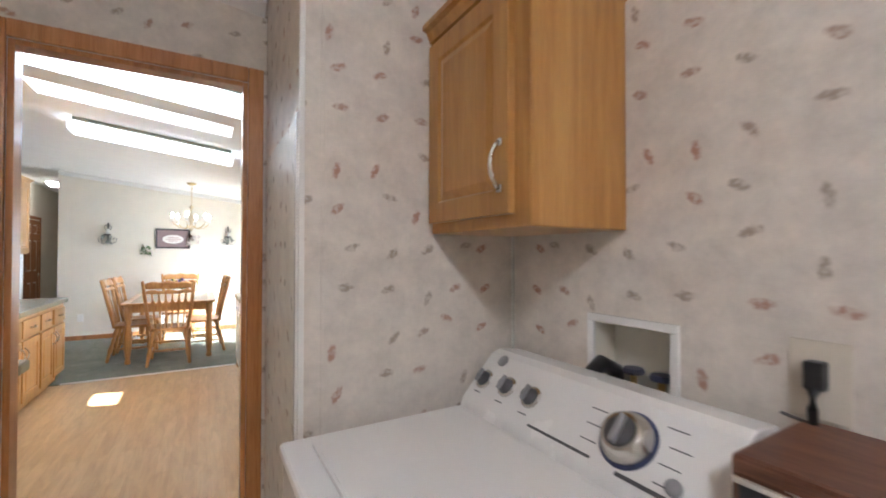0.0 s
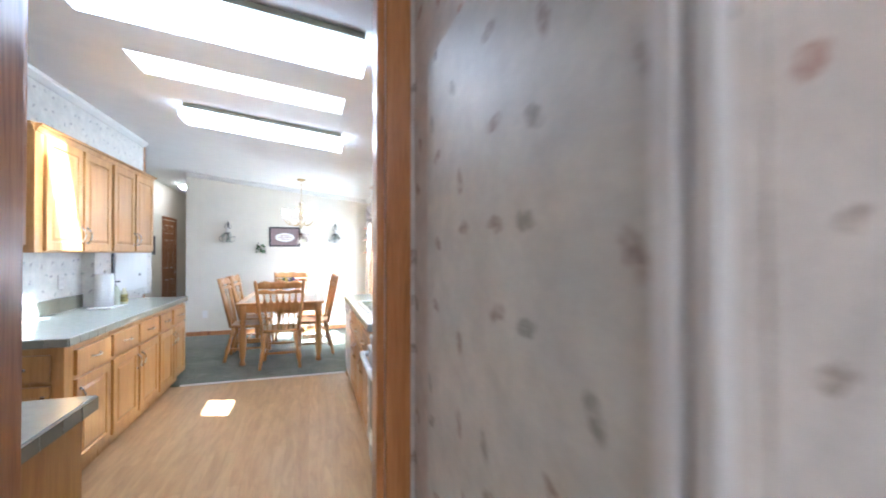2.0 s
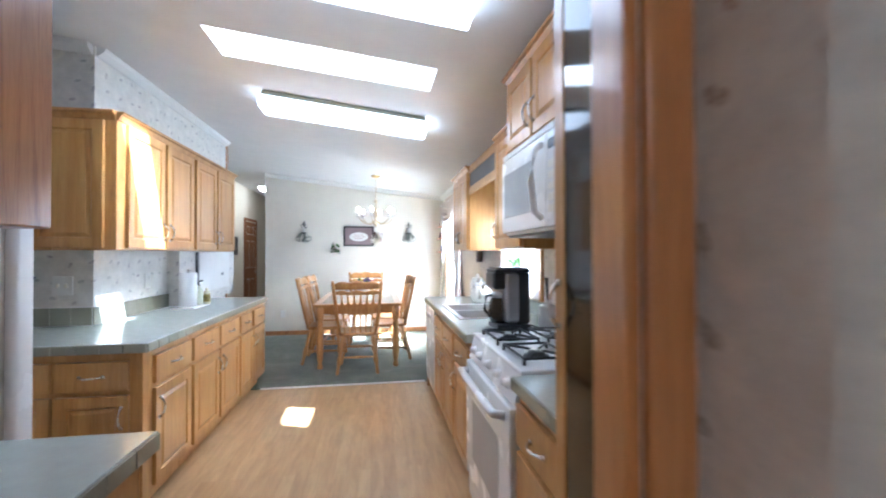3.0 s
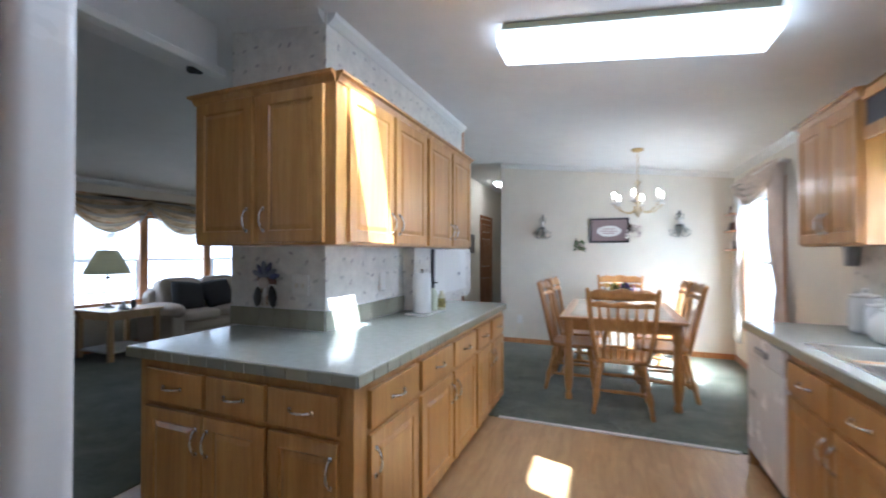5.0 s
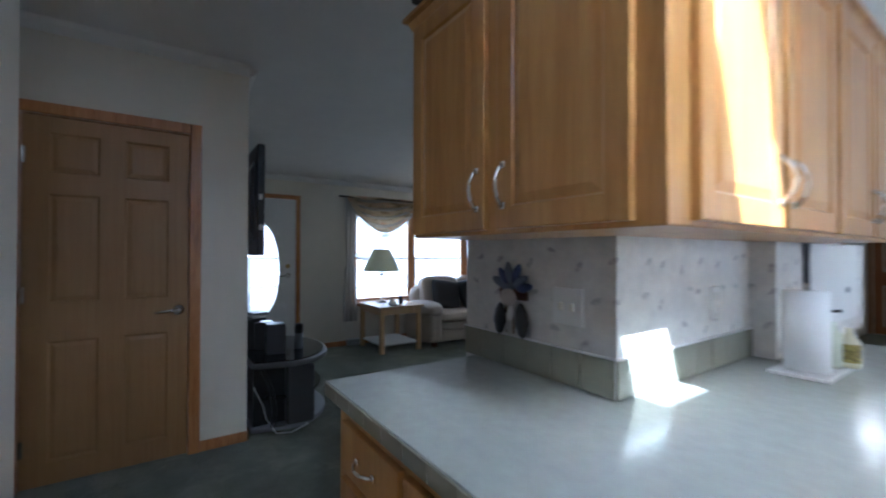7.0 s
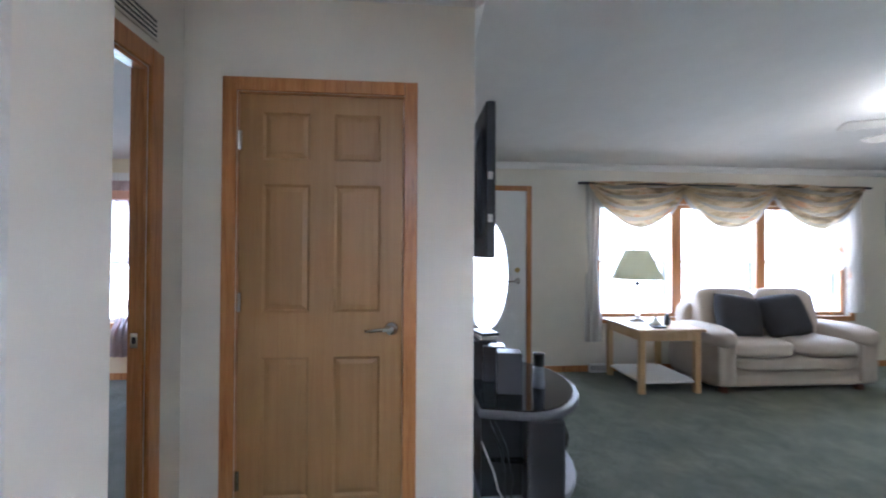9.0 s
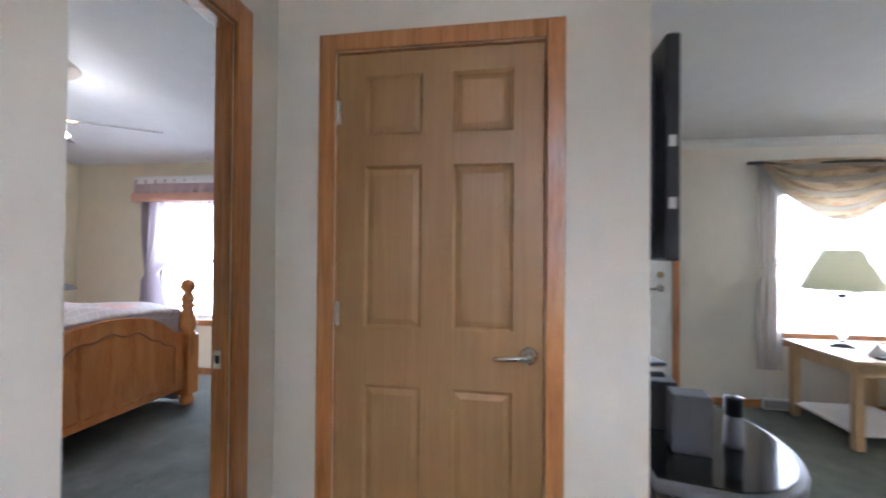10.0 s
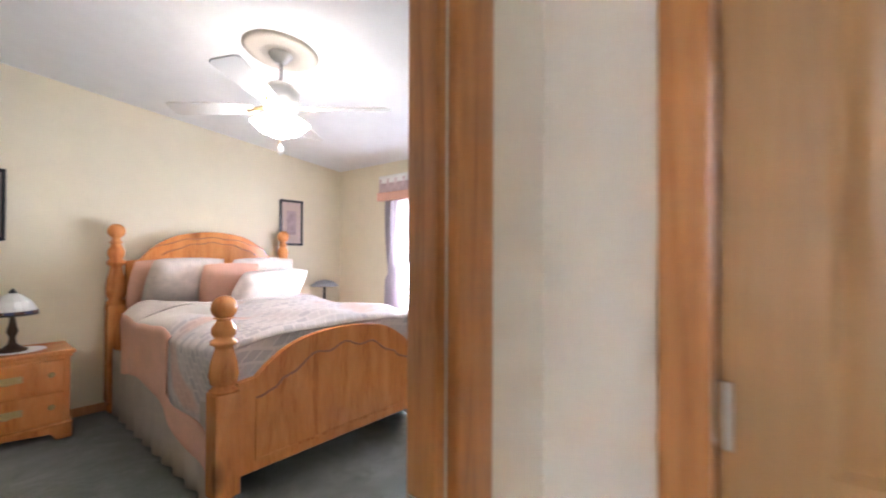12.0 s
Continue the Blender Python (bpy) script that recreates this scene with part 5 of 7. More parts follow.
dw = thing("dishwasher", pose(0.30, 5.01, 0), "white dishwasher under the counter end", "dishwasher")
part("body", box(0.03, 0.60, 0, 0.59, 0.1, 0.835), WHITE, dw)
part("door", box(0.0, 0.03, 0.003, 0.587, 0.11, 0.70, 0.008, 2), WHITE, dw, "white dishwasher door")
part("control_strip", box(-0.006, 0.03, 0.003, 0.587, 0.705, 0.835, 0.008, 2), WHITE, dw)
part("latch", box(-0.02, -0.006, 0.20, 0.39, 0.74, 0.775, 0.005), GREY, dw)
part("toe_kick", box(0.06, 0.09, 0.003, 0.587, 0.0, 0.10), BLACK, dw)
part("vent", box(-0.001, 0.0, 0.42, 0.54, 0.46, 0.5), GREY, dw)
dp = thing("dishwasher_end_panel", pose(0.31, 5.602, 0), "oak end panel beside the dishwasher", "panel")
part("panel", box(0, 0.62, 0, 0.018, 0, 0.838), OAK, dp)

sk = thing("kitchen_sink", pose(0.36, 4.161, CT), "double-bowl stainless steel sink set in the counter", "sink")
sb = bmesh.new()
SW, SD = 0.47, 0.778
for y0, y1 in ((0.04, 0.375), (0.405, 0.74)):
    x0, x1, dz = 0.035, 0.40, -0.17
    a = [sb.verts.new(p) for p in ((x0, y0, 0.004), (x1, y0, 0.004), (x1, y1, 0.004), (x0, y1, 0.004))]
    b = [sb.verts.new(p) for p in ((x0 + 0.03, y0 + 0.03, dz), (x1 - 0.03, y0 + 0.03, dz), (x1 - 0.03, y1 - 0.03, dz), (x0 + 0.03, y1 - 0.03, dz))]
    for k in range(4):
        sb.faces.new((a[k], a[(k + 1) % 4], b[(k + 1) % 4], b[k]))
    sb.faces.new(b)
part("basin", sb, STEEL, sk)
for p in ((0.0, 0.035, 0, SD), (0.40, SW, 0, SD), (0.035, 0.40, 0, 0.04), (0.035, 0.40, 0.375, 0.405), (0.035, 0.40, 0.74, SD)):
    part("rim", box(*p, -0.004, 0.006, 0.0015, 1), STEEL, sk)
fa = thing("faucet", pose(0.80, 4.55, CT + 0.006), "curved chrome kitchen sink faucet", "faucet")
part("spout", tube([(0, 0, 0), (0, 0, 0.12), (-0.02, 0, 0.19), (-0.10, 0, 0.22), (-0.17, 0, 0.20), (-0.185, 0, 0.16)], 0.012, 10), CHROME, fa, "", True)
part("base", lathe([(0.03, 0), (0.03, 0.012), (0.018, 0.03), (0, 0.031)], 18), CHROME, fa, "", True)

cm = thing("coffee_maker", pose(0.485, 3.70, CT), "black and steel drip coffee maker on the counter", "coffee maker")
part("base", box(0, 0.20, 0, 0.20, 0.0, 0.035, 0.012, 3), BLACK, cm)
part("tower", box(0.11, 0.20, 0.004, 0.196, 0.036, 0.335, 0.025, 4), BLACK, cm, "", True)
part("steel_wrap", box(0.045, 0.135, -0.004, 0.204, 0.045, 0.332, 0.03, 4), plain("dull_steel", (0.36, 0.36, 0.37), 0.32, 0.9, bumpy=0.02), cm, "brushed steel side panel", True)
part("brew_head", box(-0.02, 0.06, 0.01, 0.19, 0.235, 0.335, 0.022, 4), BLACK, cm, "", True)
part("top_band", box(-0.012, 0.20, -0.002, 0.202, 0.333, 0.352, 0.008, 3), BLACK, cm, "black top band", True)
part("lid", box(0.004, 0.190, 0.01, 0.19, 0.352, 0.362, 0.004), BLACK, cm, "black lid")
part("carafe", lathe([(0, 0.037), (0.055, 0.038), (0.066, 0.08), (0.064, 0.13), (0.045, 0.19), (0.046, 0.215), (0, 0.215)], 20, None, (0.04, 0.10)), DARKGLASS, cm, "dark glass carafe", True)
part("carafe_band", lathe([(0.047, 0.185), (0.049, 0.19), (0.049, 0.215), (0, 0.216)], 20, None, (0.04, 0.10)), STEEL, cm, "", True)
part("carafe_handle", tube([(-0.005, 0.09, 0.20), (-0.045, 0.08, 0.195), (-0.055, 0.08, 0.12), (-0.02, 0.09, 0.075)], 0.010, 8), BLACK, cm, "", True)
part("cord", tube([(0.2, 0.05, 0.03), (0.27, 0.0, 0.006), (0.32, 0.02, 0.02), (0.405, 0.06, 0.2)], 0.004, 6), BLACK, cm, "", True)

for i, (y, r, h) in enumerate(((5.28, 0.06, 0.17), (5.42, 0.07, 0.21))):
    ca = thing("canister", pose(0.79, y, CT), "cloudy white glass canister with a knobbed lid", "canister", "canisters by the sink")
    part("jar", lathe([(r * 0.8, 0), (r, 0.02), (r, h * 0.8), (r * 0.85, h * 0.9), (r * 0.85, h * 0.905), (0, h * 0.905)], 20), plain("milk_glass", (0.66, 0.66, 0.64), 0.1, bumpy=0.0), ca, "", True)
    part("lid", lathe([(r * 0.88, h * 0.905), (r * 0.9, h * 0.97), (r * 0.3, h), (0.015, h + 0.01), (0.018, h + 0.025), (0, h + 0.03)], 20), PORCELAIN, ca, "", True)
pl = thing("potted_plant", pose(0.86, 4.44, CT), "fresh green sprigs in a slim glass by the window", "plant")
part("pot", lathe([(0.03, 0), (0.034, 0.01), (0.038, 0.26), (0.036, 0.262), (0, 0.25)], 16), plain("green_glass", (0.22, 0.42, 0.16), 0.1, bumpy=0), pl, "", True)
part("stem", tube([(0, 0, 0.25), (-0.01, 0.01, 0.32), (-0.015, 0.0, 0.38)], 0.005, 6), GREEN, pl)
blob("leaf_cluster", pl, (-0.015, 0, 0.37), 0.055, plain("bright_leaf", (0.16, 0.34, 0.08), 0.5, var=0.3), 3, 34)
ws = thing("wall_ornament", pose(0.937, 5.83, 1.31), "small grey plaster wall ornament", "ornament")
part("bracket", prism([(-0.05, 0.06), (0.05, 0.06), (0.035, 0.02), (0.02, -0.07), (-0.02, -0.07), (-0.035, 0.02)], (-0.06, 0.0), "x", None, 0.008), GREY, ws)
tpo = thing("ceramic_teapot", pose(0.74, 5.06, CT), "round white ceramic teapot on the counter", "teapot")
part("body", lathe([(0.05, 0), (0.08, 0.015), (0.098, 0.06), (0.092, 0.11), (0.055, 0.15), (0.045, 0.155), (0, 0.156)], 24), PORCELAIN, tpo, "", True)
part("lid", lathe([(0.05, 0.155), (0.045, 0.17), (0.012, 0.18), (0.016, 0.195), (0, 0.203)], 20), PORCELAIN, tpo, "", True)
part("spout", tube([(-0.03, -0.08, 0.06), (-0.045, -0.125, 0.09), (-0.055, -0.15, 0.14)], [0.022, 0.015, 0.010], 10), PORCELAIN, tpo, "", True)
part("handle", tube([(0.03, 0.075, 0.12), (0.045, 0.135, 0.125), (0.045, 0.145, 0.07), (0.03, 0.085, 0.045)], 0.009, 8), PORCELAIN, tpo, "", True)
kt = thing("utensil_crock", pose(0.80, 3.73, CT + 0.0), "pale crock with a black-handled utensil", "crock")
part("crock", lathe([(0.045, 0), (0.055, 0.02), (0.055, 0.13), (0.05, 0.14), (0, 0.135)], 18), PORCELAIN, kt, "", True)
part("utensil", tube([(0, 0, 0.1), (0.0, 0.02, 0.3)], [0.004, 0.012], 8), BLACK, kt)

# ---- island clutter ----
setting("wall_island_step", box(-1.9495, -1.86, 5.27, 6.62, 0.8915, 1.359), PAPER_K, "wallpapered step in the island wall")
pt = thing("paper_towel_roll", pose(-1.735, 5.14, CT), "white paper towel roll on an upright holder", "paper towel")
part("tray", box(-0.085, 0.085, -0.10, 0.24, 0.0, 0.012, 0.004), PORCELAIN, pt, "white tray")
part("roll", lathe([(0.02, 0.014), (0.065, 0.014), (0.066, 0.16), (0.065, 0.29), (0.02, 0.29)], 28), PAPERWHITE, pt, "", True)
part("rod", lathe([(0.008, 0.29), (0.008, 0.31), (0.012, 0.312), (0, 0.32)], 12), CHROME, pt, "", True)
sbt = thing("soap_bottle", pose(-1.70, 5.265, CT + 0.012), "clear soap pump bottle with a black pump", "bottle")
part("bottle", lathe([(0.028, 0), (0.032, 0.01), (0.032, 0.12), (0.014, 0.15), (0.014, 0.165), (0, 0.165)], 16), plain("clear_soap", (0.62, 0.64, 0.48), 0.1, bumpy=0), sbt, "", True)
part("pump", tube([(0, 0, 0.165), (0, 0, 0.20), (0.03, 0, 0.205)], 0.006, 8), BLACK, sbt)
sb2 = thing("dish_soap", pose(-1.66, 5.32, CT + 0.012), "pale bottle with a dark floral label", "bottle")
part("bottle", lathe([(0.026, 0), (0.03, 0.01), (0.03, 0.09), (0.012, 0.125), (0.012, 0.14), (0, 0.14)], 16), plain("pale_soap", (0.66, 0.62, 0.42), 0.2, bumpy=0), sb2, "", True)
part("label", lathe([(0.0305, 0.02), (0.0308, 0.085)], 16), plain("floral_label", (0.30, 0.24, 0.06), 0.5, var=0.9, scale=60), sb2, "floral printed label")
kr = thing("key_rack", pose(-2.36, 4.337, 1.10), "small key rack with a blue bundle and dark keys", "key rack")
part("backing", box(-0.07, 0.07, -0.012, 0, 0.04, 0.10, 0.004), BROWNWOOD, kr)
SLATE = plain("slate_cloth", (0.16, 0.17, 0.21), 0.8, var=0.2)


def fob(x, z, rx, rz, tilt, mt, k, label=""):
    fb_ = lathe([(0, -1), (0.55, -0.75), (1.0, -0.1), (0.8, 0.5), (0.35, 0.9), (0, 1)], 10)
    bmesh.ops.scale(fb_, vec=(rx, 0.014, rz), verts=fb_.verts)
    part("key_fob", fb_, mt, kr, label, True, pose(x, -0.022 - 0.003 * (k % 3), z, 0, tilt, 0))


for k, (x, z, tilt) in enumerate(((-0.055, 0.115, -70), (-0.03, 0.135, -40), (0.0, 0.15, -10), (0.03, 0.145, 25), (0.055, 0.12, 60), (0.075, 0.10, 80), (-0.01, 0.10, 85))):
    fob(x, z - 0.012, 0.018, 0.042, tilt, BLUE if k % 2 else SLATE, k)
fob(-0.055, -0.035, 0.034, 0.062, 4, BLACK, 0, "dark hanging pouch")
fob(0.06, -0.03, 0.034, 0.066, -5, BLACK, 1, "dark hanging pouch")
fob(-0.005, 0.05, 0.045, 0.035, 0, LEATHER, 2, "pale leather fob")
fob(0.005, -0.005, 0.016, 0.034, 12, PAPERWHITE, 3, "white tag")
for x in (-0.03, 0.01, 0.035):
    part("key", box(x, x + 0.012, -0.02, -0.017, -0.08, 0.02, 0.001), CHROME, kr)


def plate(name, m, label, w=0.075, h=0.118, toggles=1):
    t = thing(name, m, label, "switch" if toggles else "outlet")
    part("plate", box(-w / 2, w / 2, -0.007, 0.005, -h / 2, h / 2, 0.003), WHITETRIM, t)
    for k in range(max(1, toggles)):
        x = (k - (toggles - 1) / 2) * 0.045 if toggles else 0
        if toggles:
            part("toggle", box(x - 0.006, x + 0.006, -0.016, -0.006, -0.012, 0.012, 0.002), CREAMPL, t)
        else:
            for z in (-0.022, 0.022):
                part("socket", box(-0.014, 0.014, -0.0075, -0.006, z - 0.014, z + 0.014, 0.004), WHITETRIM, t)
    return t


plate("light_switch", pose(-2.115, 4.334, 1.14), "white double light switch plate on the wallpaper", 0.115, toggles=2)
plate("wall_outlet", pose(-1.72, 8.539, 0.352), "white duplex outlet low on the dining wall", toggles=0)
plate("wall_outlet", pose(-1.949, 4.95, 1.13, 0, 0, 90), "cream duplex outlet on the island wallpaper", toggles=0)
nb = thing("message_board", pose(-1.858, 5.58, 0.97), "white message board with a black strap hung on the wall", "board")
part("board", box(0, 0.012, 0.06, 0.85, 0.0, 0.385, 0.003), PAPERWHITE, nb)
part("strap", box(0.0, 0.016, 0.0, 0.035, 0.05, 0.385, 0.004), BLACK, nb, "black hanging strap")
part("magnet", box(0.012, 0.018, 0.62, 0.66, 0.14, 0.17, 0.003), GREY, nb)

# ---- kitchen ceiling lights ----


def wrap_light(y, label):
    t = thing("ceiling_light", pose(-0.42, y, ceil_z(-0.42) - 0.002, 0, math.degrees(math.atan(SLOPE)), 0), label, "ceiling light", "kitchen fluorescent lights")
    part("pan", box(-0.61, 0.61, -0.166, 0.166, -0.036, -0.004, 0.003), plain("fixture_pan", (0.42, 0.45, 0.34), 0.5) if "fixture_pan" not in MATS else MATS["fixture_pan"], t, "grey-green fixture pan")
    prof = [(-0.160, -0.0365), (-0.163, -0.05), (-0.150, -0.082), (-0.115, -0.105), (0.115, -0.105), (0.150, -0.082), (0.163, -0.05), (0.160, -0.0365)]
    bm = prism([(a, b) for a, b in prof], (-0.635, 0.635), "x")
    part("diffuser", bm, LIT, t, "glowing white acrylic wrap diffuser", False)
    return t


wrap_light(3.05, "lit fluorescent wrap ceiling light in the kitchen")
wrap_light(4.78, "lit fluorescent wrap ceiling light in the kitchen")

# ---- dining ----
TX0, TX1, TY0, TY1, TZ = -0.92, 0.10, 6.30, 7.85, 0.755
dt = thing("dining_table", pose(0, 0, 0), "golden oak dining table with a pale inset top and turned legs", "table")
part("frame_top", box(TX0, TX1, TY0, TY1, TZ - 0.03, TZ, 0.008, 3), TABLEOAK, dt)
part("inlay", box(TX0 + 0.09, TX1 - 0.09, TY0 + 0.09, TY1 - 0.09, TZ + 0.0005, TZ + 0.003, 0.001, 1), plain("pale_tabletop", (0.62, 0.54, 0.42), 0.2, var=0.04), dt, "pale inset top")
for a in ((TX0 + 0.06, TX1 - 0.06, TY0 + 0.06, TY0 + 0.08), (TX0 + 0.06, TX1 - 0.06, TY1 - 0.08, TY1 - 0.06), (TX0 + 0.06, TX0 + 0.08, TY0 + 0.08, TY1 - 0.08), (TX1 - 0.08, TX1 - 0.06, TY0 + 0.08, TY1 - 0.08)):
    part("apron", box(*a, TZ - 0.12, TZ - 0.031, 0.002), TABLEOAK, dt)
LEG = [(0.028, 0), (0.034, 0.02), (0.03, 0.06), (0.022, 0.09), (0.03, 0.14), (0.04, 0.26), (0.042, 0.45), (0.034, 0.6), (0.025, 0.66), (0.036, 0.70), (0.036, 0.73), (0.027, 0.76), (0.04, 0.8), (0.044, 0.84), (0.044, 1.0)]
for x in (TX0 + 0.075, TX1 - 0.075):
    for y in (TY0 + 0.075, TY1 - 0.075):
        part("leg", turned((x, y, 0.006), (x, y, TZ - 0.031), LEG, 16), TABLEOAK, dt, "turned oak leg", True)


def chair(m, label):
    t = thing("dining_chair", m, label, "chair", "chairs round the dining table")

    def seatf(u, v):
        a, b = 2 * u - 1, 2 * v - 1
        w = 0.225 + 0.02 * b
        return (a * w * (1 - 0.12 * abs(b) ** 6), b * 0.215 * (1 - 0.10 * abs(a) ** 6), 0.455 - 0.016 * (1 - a * a) * (1 - b * b))
    part("seat", sheet(seatf, 10, 10, None, 0.032), TABLEOAK, t, "scooped oak seat", True)
    spin = [(0.015, 0), (0.020, 0.08), (0.015, 0.13), (0.022, 0.16), (0.016, 0.19), (0.027, 0.32), (0.024, 0.44), (0.014, 0.52), (0.024, 0.55), (0.015, 0.58), (0.025, 0.63), (0.015, 0.67), (0.026, 0.82), (0.020, 1.0)]
    for sx in (-1, 1):
        part("leg", turned((sx * 0.21, 0.20, 0.006), (sx * 0.16, 0.155, 0.432), spin, 12), TABLEOAK, t, "", True)
        part("leg", turned((sx * 0.22, -0.25, 0.006), (sx * 0.16, -0.155, 0.432), spin, 12), TABLEOAK, t, "", True)
        part("stretcher", turned((sx * 0.193, 0.185, 0.16), (sx * 0.20, -0.218, 0.16), [(0.009, 0), (0.017, 0.5), (0.009, 1)], 10), TABLEOAK, t, "", True)
        part("back_post", tube([(sx * 0.195, -0.185, 0.44), (sx * 0.225, -0.225, 0.65), (sx * 0.245, -0.265, 0.85), (sx * 0.26, -0.305, 1.02), (sx * 0.262, -0.312, 1.04)], [0.016, 0.019, 0.019, 0.017, 0.012], 10), TABLEOAK, t, "", True)
    for y, z in ((0.19, 0.22), (-0.10, 0.16)):
        part("stretcher", turned((-0.19, y, z), (0.19, y, z), [(0.009, 0), (0.017, 0.5), (0.009, 1)], 10), TABLEOAK, t, "", True)

    def crest(z0, z1, arch):
        def f(u, v):
            a = 2 * u - 1
            return (a * 0.252, -0.335 + 0.045 * a * a + 0.26 * (1.0 - (z0 + (z1 - z0) * v)), z0 + (z1 - z0) * v + (arch * (1 - a * a) + 0.01 * math.cos(9 * a)) * v)
        return sheet(f, 14, 3, None, 0.02)
    part("crest_rail", crest(0.945, 1.01, 0.022), TABLEOAK, t, "shaped crest rail", True)
    part("back_rail", crest(0.885, 0.92, 0.004), TABLEOAK, t, "", True)
    for k in range(6):
        a = (k - 2.5) / 2.5
        p, q = Vector((a * 0.14, -0.19, 0.445)), Vector((a * 0.175, -0.305 + 0.03 * a * a, 0.89))
        pts = [(-0.007, 0), (-0.008, 0.3), (-0.013, 0.62), (-0.022, 0.74), (-0.010, 0.82), (-0.008, 1), (0.008, 1), (0.010, 0.82), (0.022, 0.74), (0.013, 0.62), (0.008, 0.3), (0.007, 0)]
        L = (q - p).length
        bm = prism([(x, z * L) for x, z in pts], (-0.005, 0.005), "y", None, 0.002)
        rot = Vector((0, 0, 1)).rotation_difference((q - p).normalized()).to_matrix().to_4x4()
        bmesh.ops.transform(bm, matrix=Matrix.Translation(p) @ rot, verts=bm.verts)
        part("arrow_spindle", bm, TABLEOAK, t)
    return t


near = chair(pose(-0.405, 6.33, 0), "golden oak arrow-back dining chair with turned legs")
for x, y, r in ((-0.83, 6.80, -90), (-0.80, 7.36, -92), (-0.03, 6.86, 90), (-0.05, 7.40, 88), (-0.37, 7.93, 180)):
    copy_thing(near, pose(x, y, 0, 0, 0, r))

fl = thing("flower_arrangement", pose(-0.38, 7.55, TZ + 0.003), "low arrangement of yellow and purple flowers on the table", "flowers")
part("bowl", lathe([(0.05, 0), (0.08, 0.03), (0.09, 0.07), (0.085, 0.07), (0, 0.05)], 18), PORCELAIN, fl, "", True)
blob("leaves", fl, (0, 0, 0.11), 0.10, GREEN, 5, 40)
blob("yellow_flowers", fl, (-0.08, -0.02, 0.16), 0.07, YELLOW, 6, 26)
blob("purple_flowers", fl, (0.08, -0.02, 0.16), 0.08, PURPLE, 7, 30)
cdl = thing("candle_jar", pose(-0.62, 7.6, TZ + 0.003), "pale candle jar on the dining table", "candle")
part("jar", lathe([(0.035, 0), (0.035, 0.11), (0.03, 0.115), (0, 0.11)], 16), PORCELAIN, cdl, "", True)

# chandelier
CX, CY = -0.21, 7.40
ch = thing("chandelier", pose(CX, CY, 0), "brass and glass six-arm chandelier with lit flame bulbs", "chandelier")
cz = ceil_z(CX)
part("canopy", lathe([(0.065, cz - 0.002), (0.06, cz - 0.02), (0.02, cz - 0.035), (0, cz - 0.035)], 20), BRASS, ch, "", True)
chain = bmesh.new()
z = cz - 0.035
k = 0
while z > 2.12:
    r = [(0.010 * math.cos(a), 0, z - 0.016 + 0.016 * math.sin(a)) for a in [2 * math.pi * j / 8 for j in range(9)]]
    tube([(p[0], 0, p[2]) if k % 2 else (0, p[0], p[2]) for p in r], 0.0025, 5, chain)
    z -= 0.027
    k += 1
part("chain", chain, BRASS, ch)
part("column", lathe([(0.006, 2.12), (0.02, 2.10), (0.035, 2.09), (0.012, 2.05), (0.012, 1.98), (0.03, 1.93), (0.04, 1.88), (0.018, 1.84), (0.03, 1.80), (0.045, 1.77), (0.02, 1.73), (0, 1.70)][::-1], 16), plain("amber_crystal", (0.62, 0.52, 0.36), 0.08, bumpy=0), ch, "", True)
for a in range(6):
    ang = 2 * math.pi * a / 6 + 0.3
    c, s = math.cos(ang), math.sin(ang)
    part("arm", tube([(0.02 * c, 0.02 * s, 1.80), (0.09 * c, 0.09 * s, 1.755), (0.17 * c, 0.17 * s, 1.77), (0.235 * c, 0.235 * s, 1.82), (0.25 * c, 0.25 * s, 1.85)], 0.0055, 8), BRASS, ch, "", True)
    part("bobeche", lathe([(0.012, 1.85), (0.04, 1.858), (0.042, 1.862), (0.014, 1.864), (0.013, 1.915), (0, 1.915)], 14, None, (0.25 * c, 0.25 * s)), PORCELAIN, ch, "candle cup", True)
    part("bulb", lathe([(0.009, 1.915), (0.017, 1.937), (0.015, 1.957), (0.005, 1.982), (0, 1.988)], 12, None, (0.25 * c, 0.25 * s)), BULB, ch, "lit flame bulb", True)
    part("prism_drop", lathe([(0, 1.80), (0.007, 1.81), (0.004, 1.84), (0, 1.85)], 6, None, (0.25 * c, 0.25 * s)), PORCELAIN, ch)

# things on the dining wall
WY = 8.538


def framed(name, m, w, h, label, frame_mat, art, mat_color=None, fw=0.025):
    t = thing(name, m, label, "picture")
    for a in ((-w / 2, w / 2, h / 2 - fw, h / 2), (-w / 2, w / 2, -h / 2, -h / 2 + fw), (-w / 2, -w / 2 + fw, -h / 2 + fw, h / 2 - fw), (w / 2 - fw, w / 2, -h / 2 + fw, h / 2 - fw)):
        part("frame", box(a[0], a[1], -0.022, -0.001, a[2], a[3], 0.003, 1), frame_mat, t)
    part("print", box(-w / 2 + fw, w / 2 - fw, -0.012, -0.008, -h / 2 + fw, h / 2 - fw), art, t)
    return t


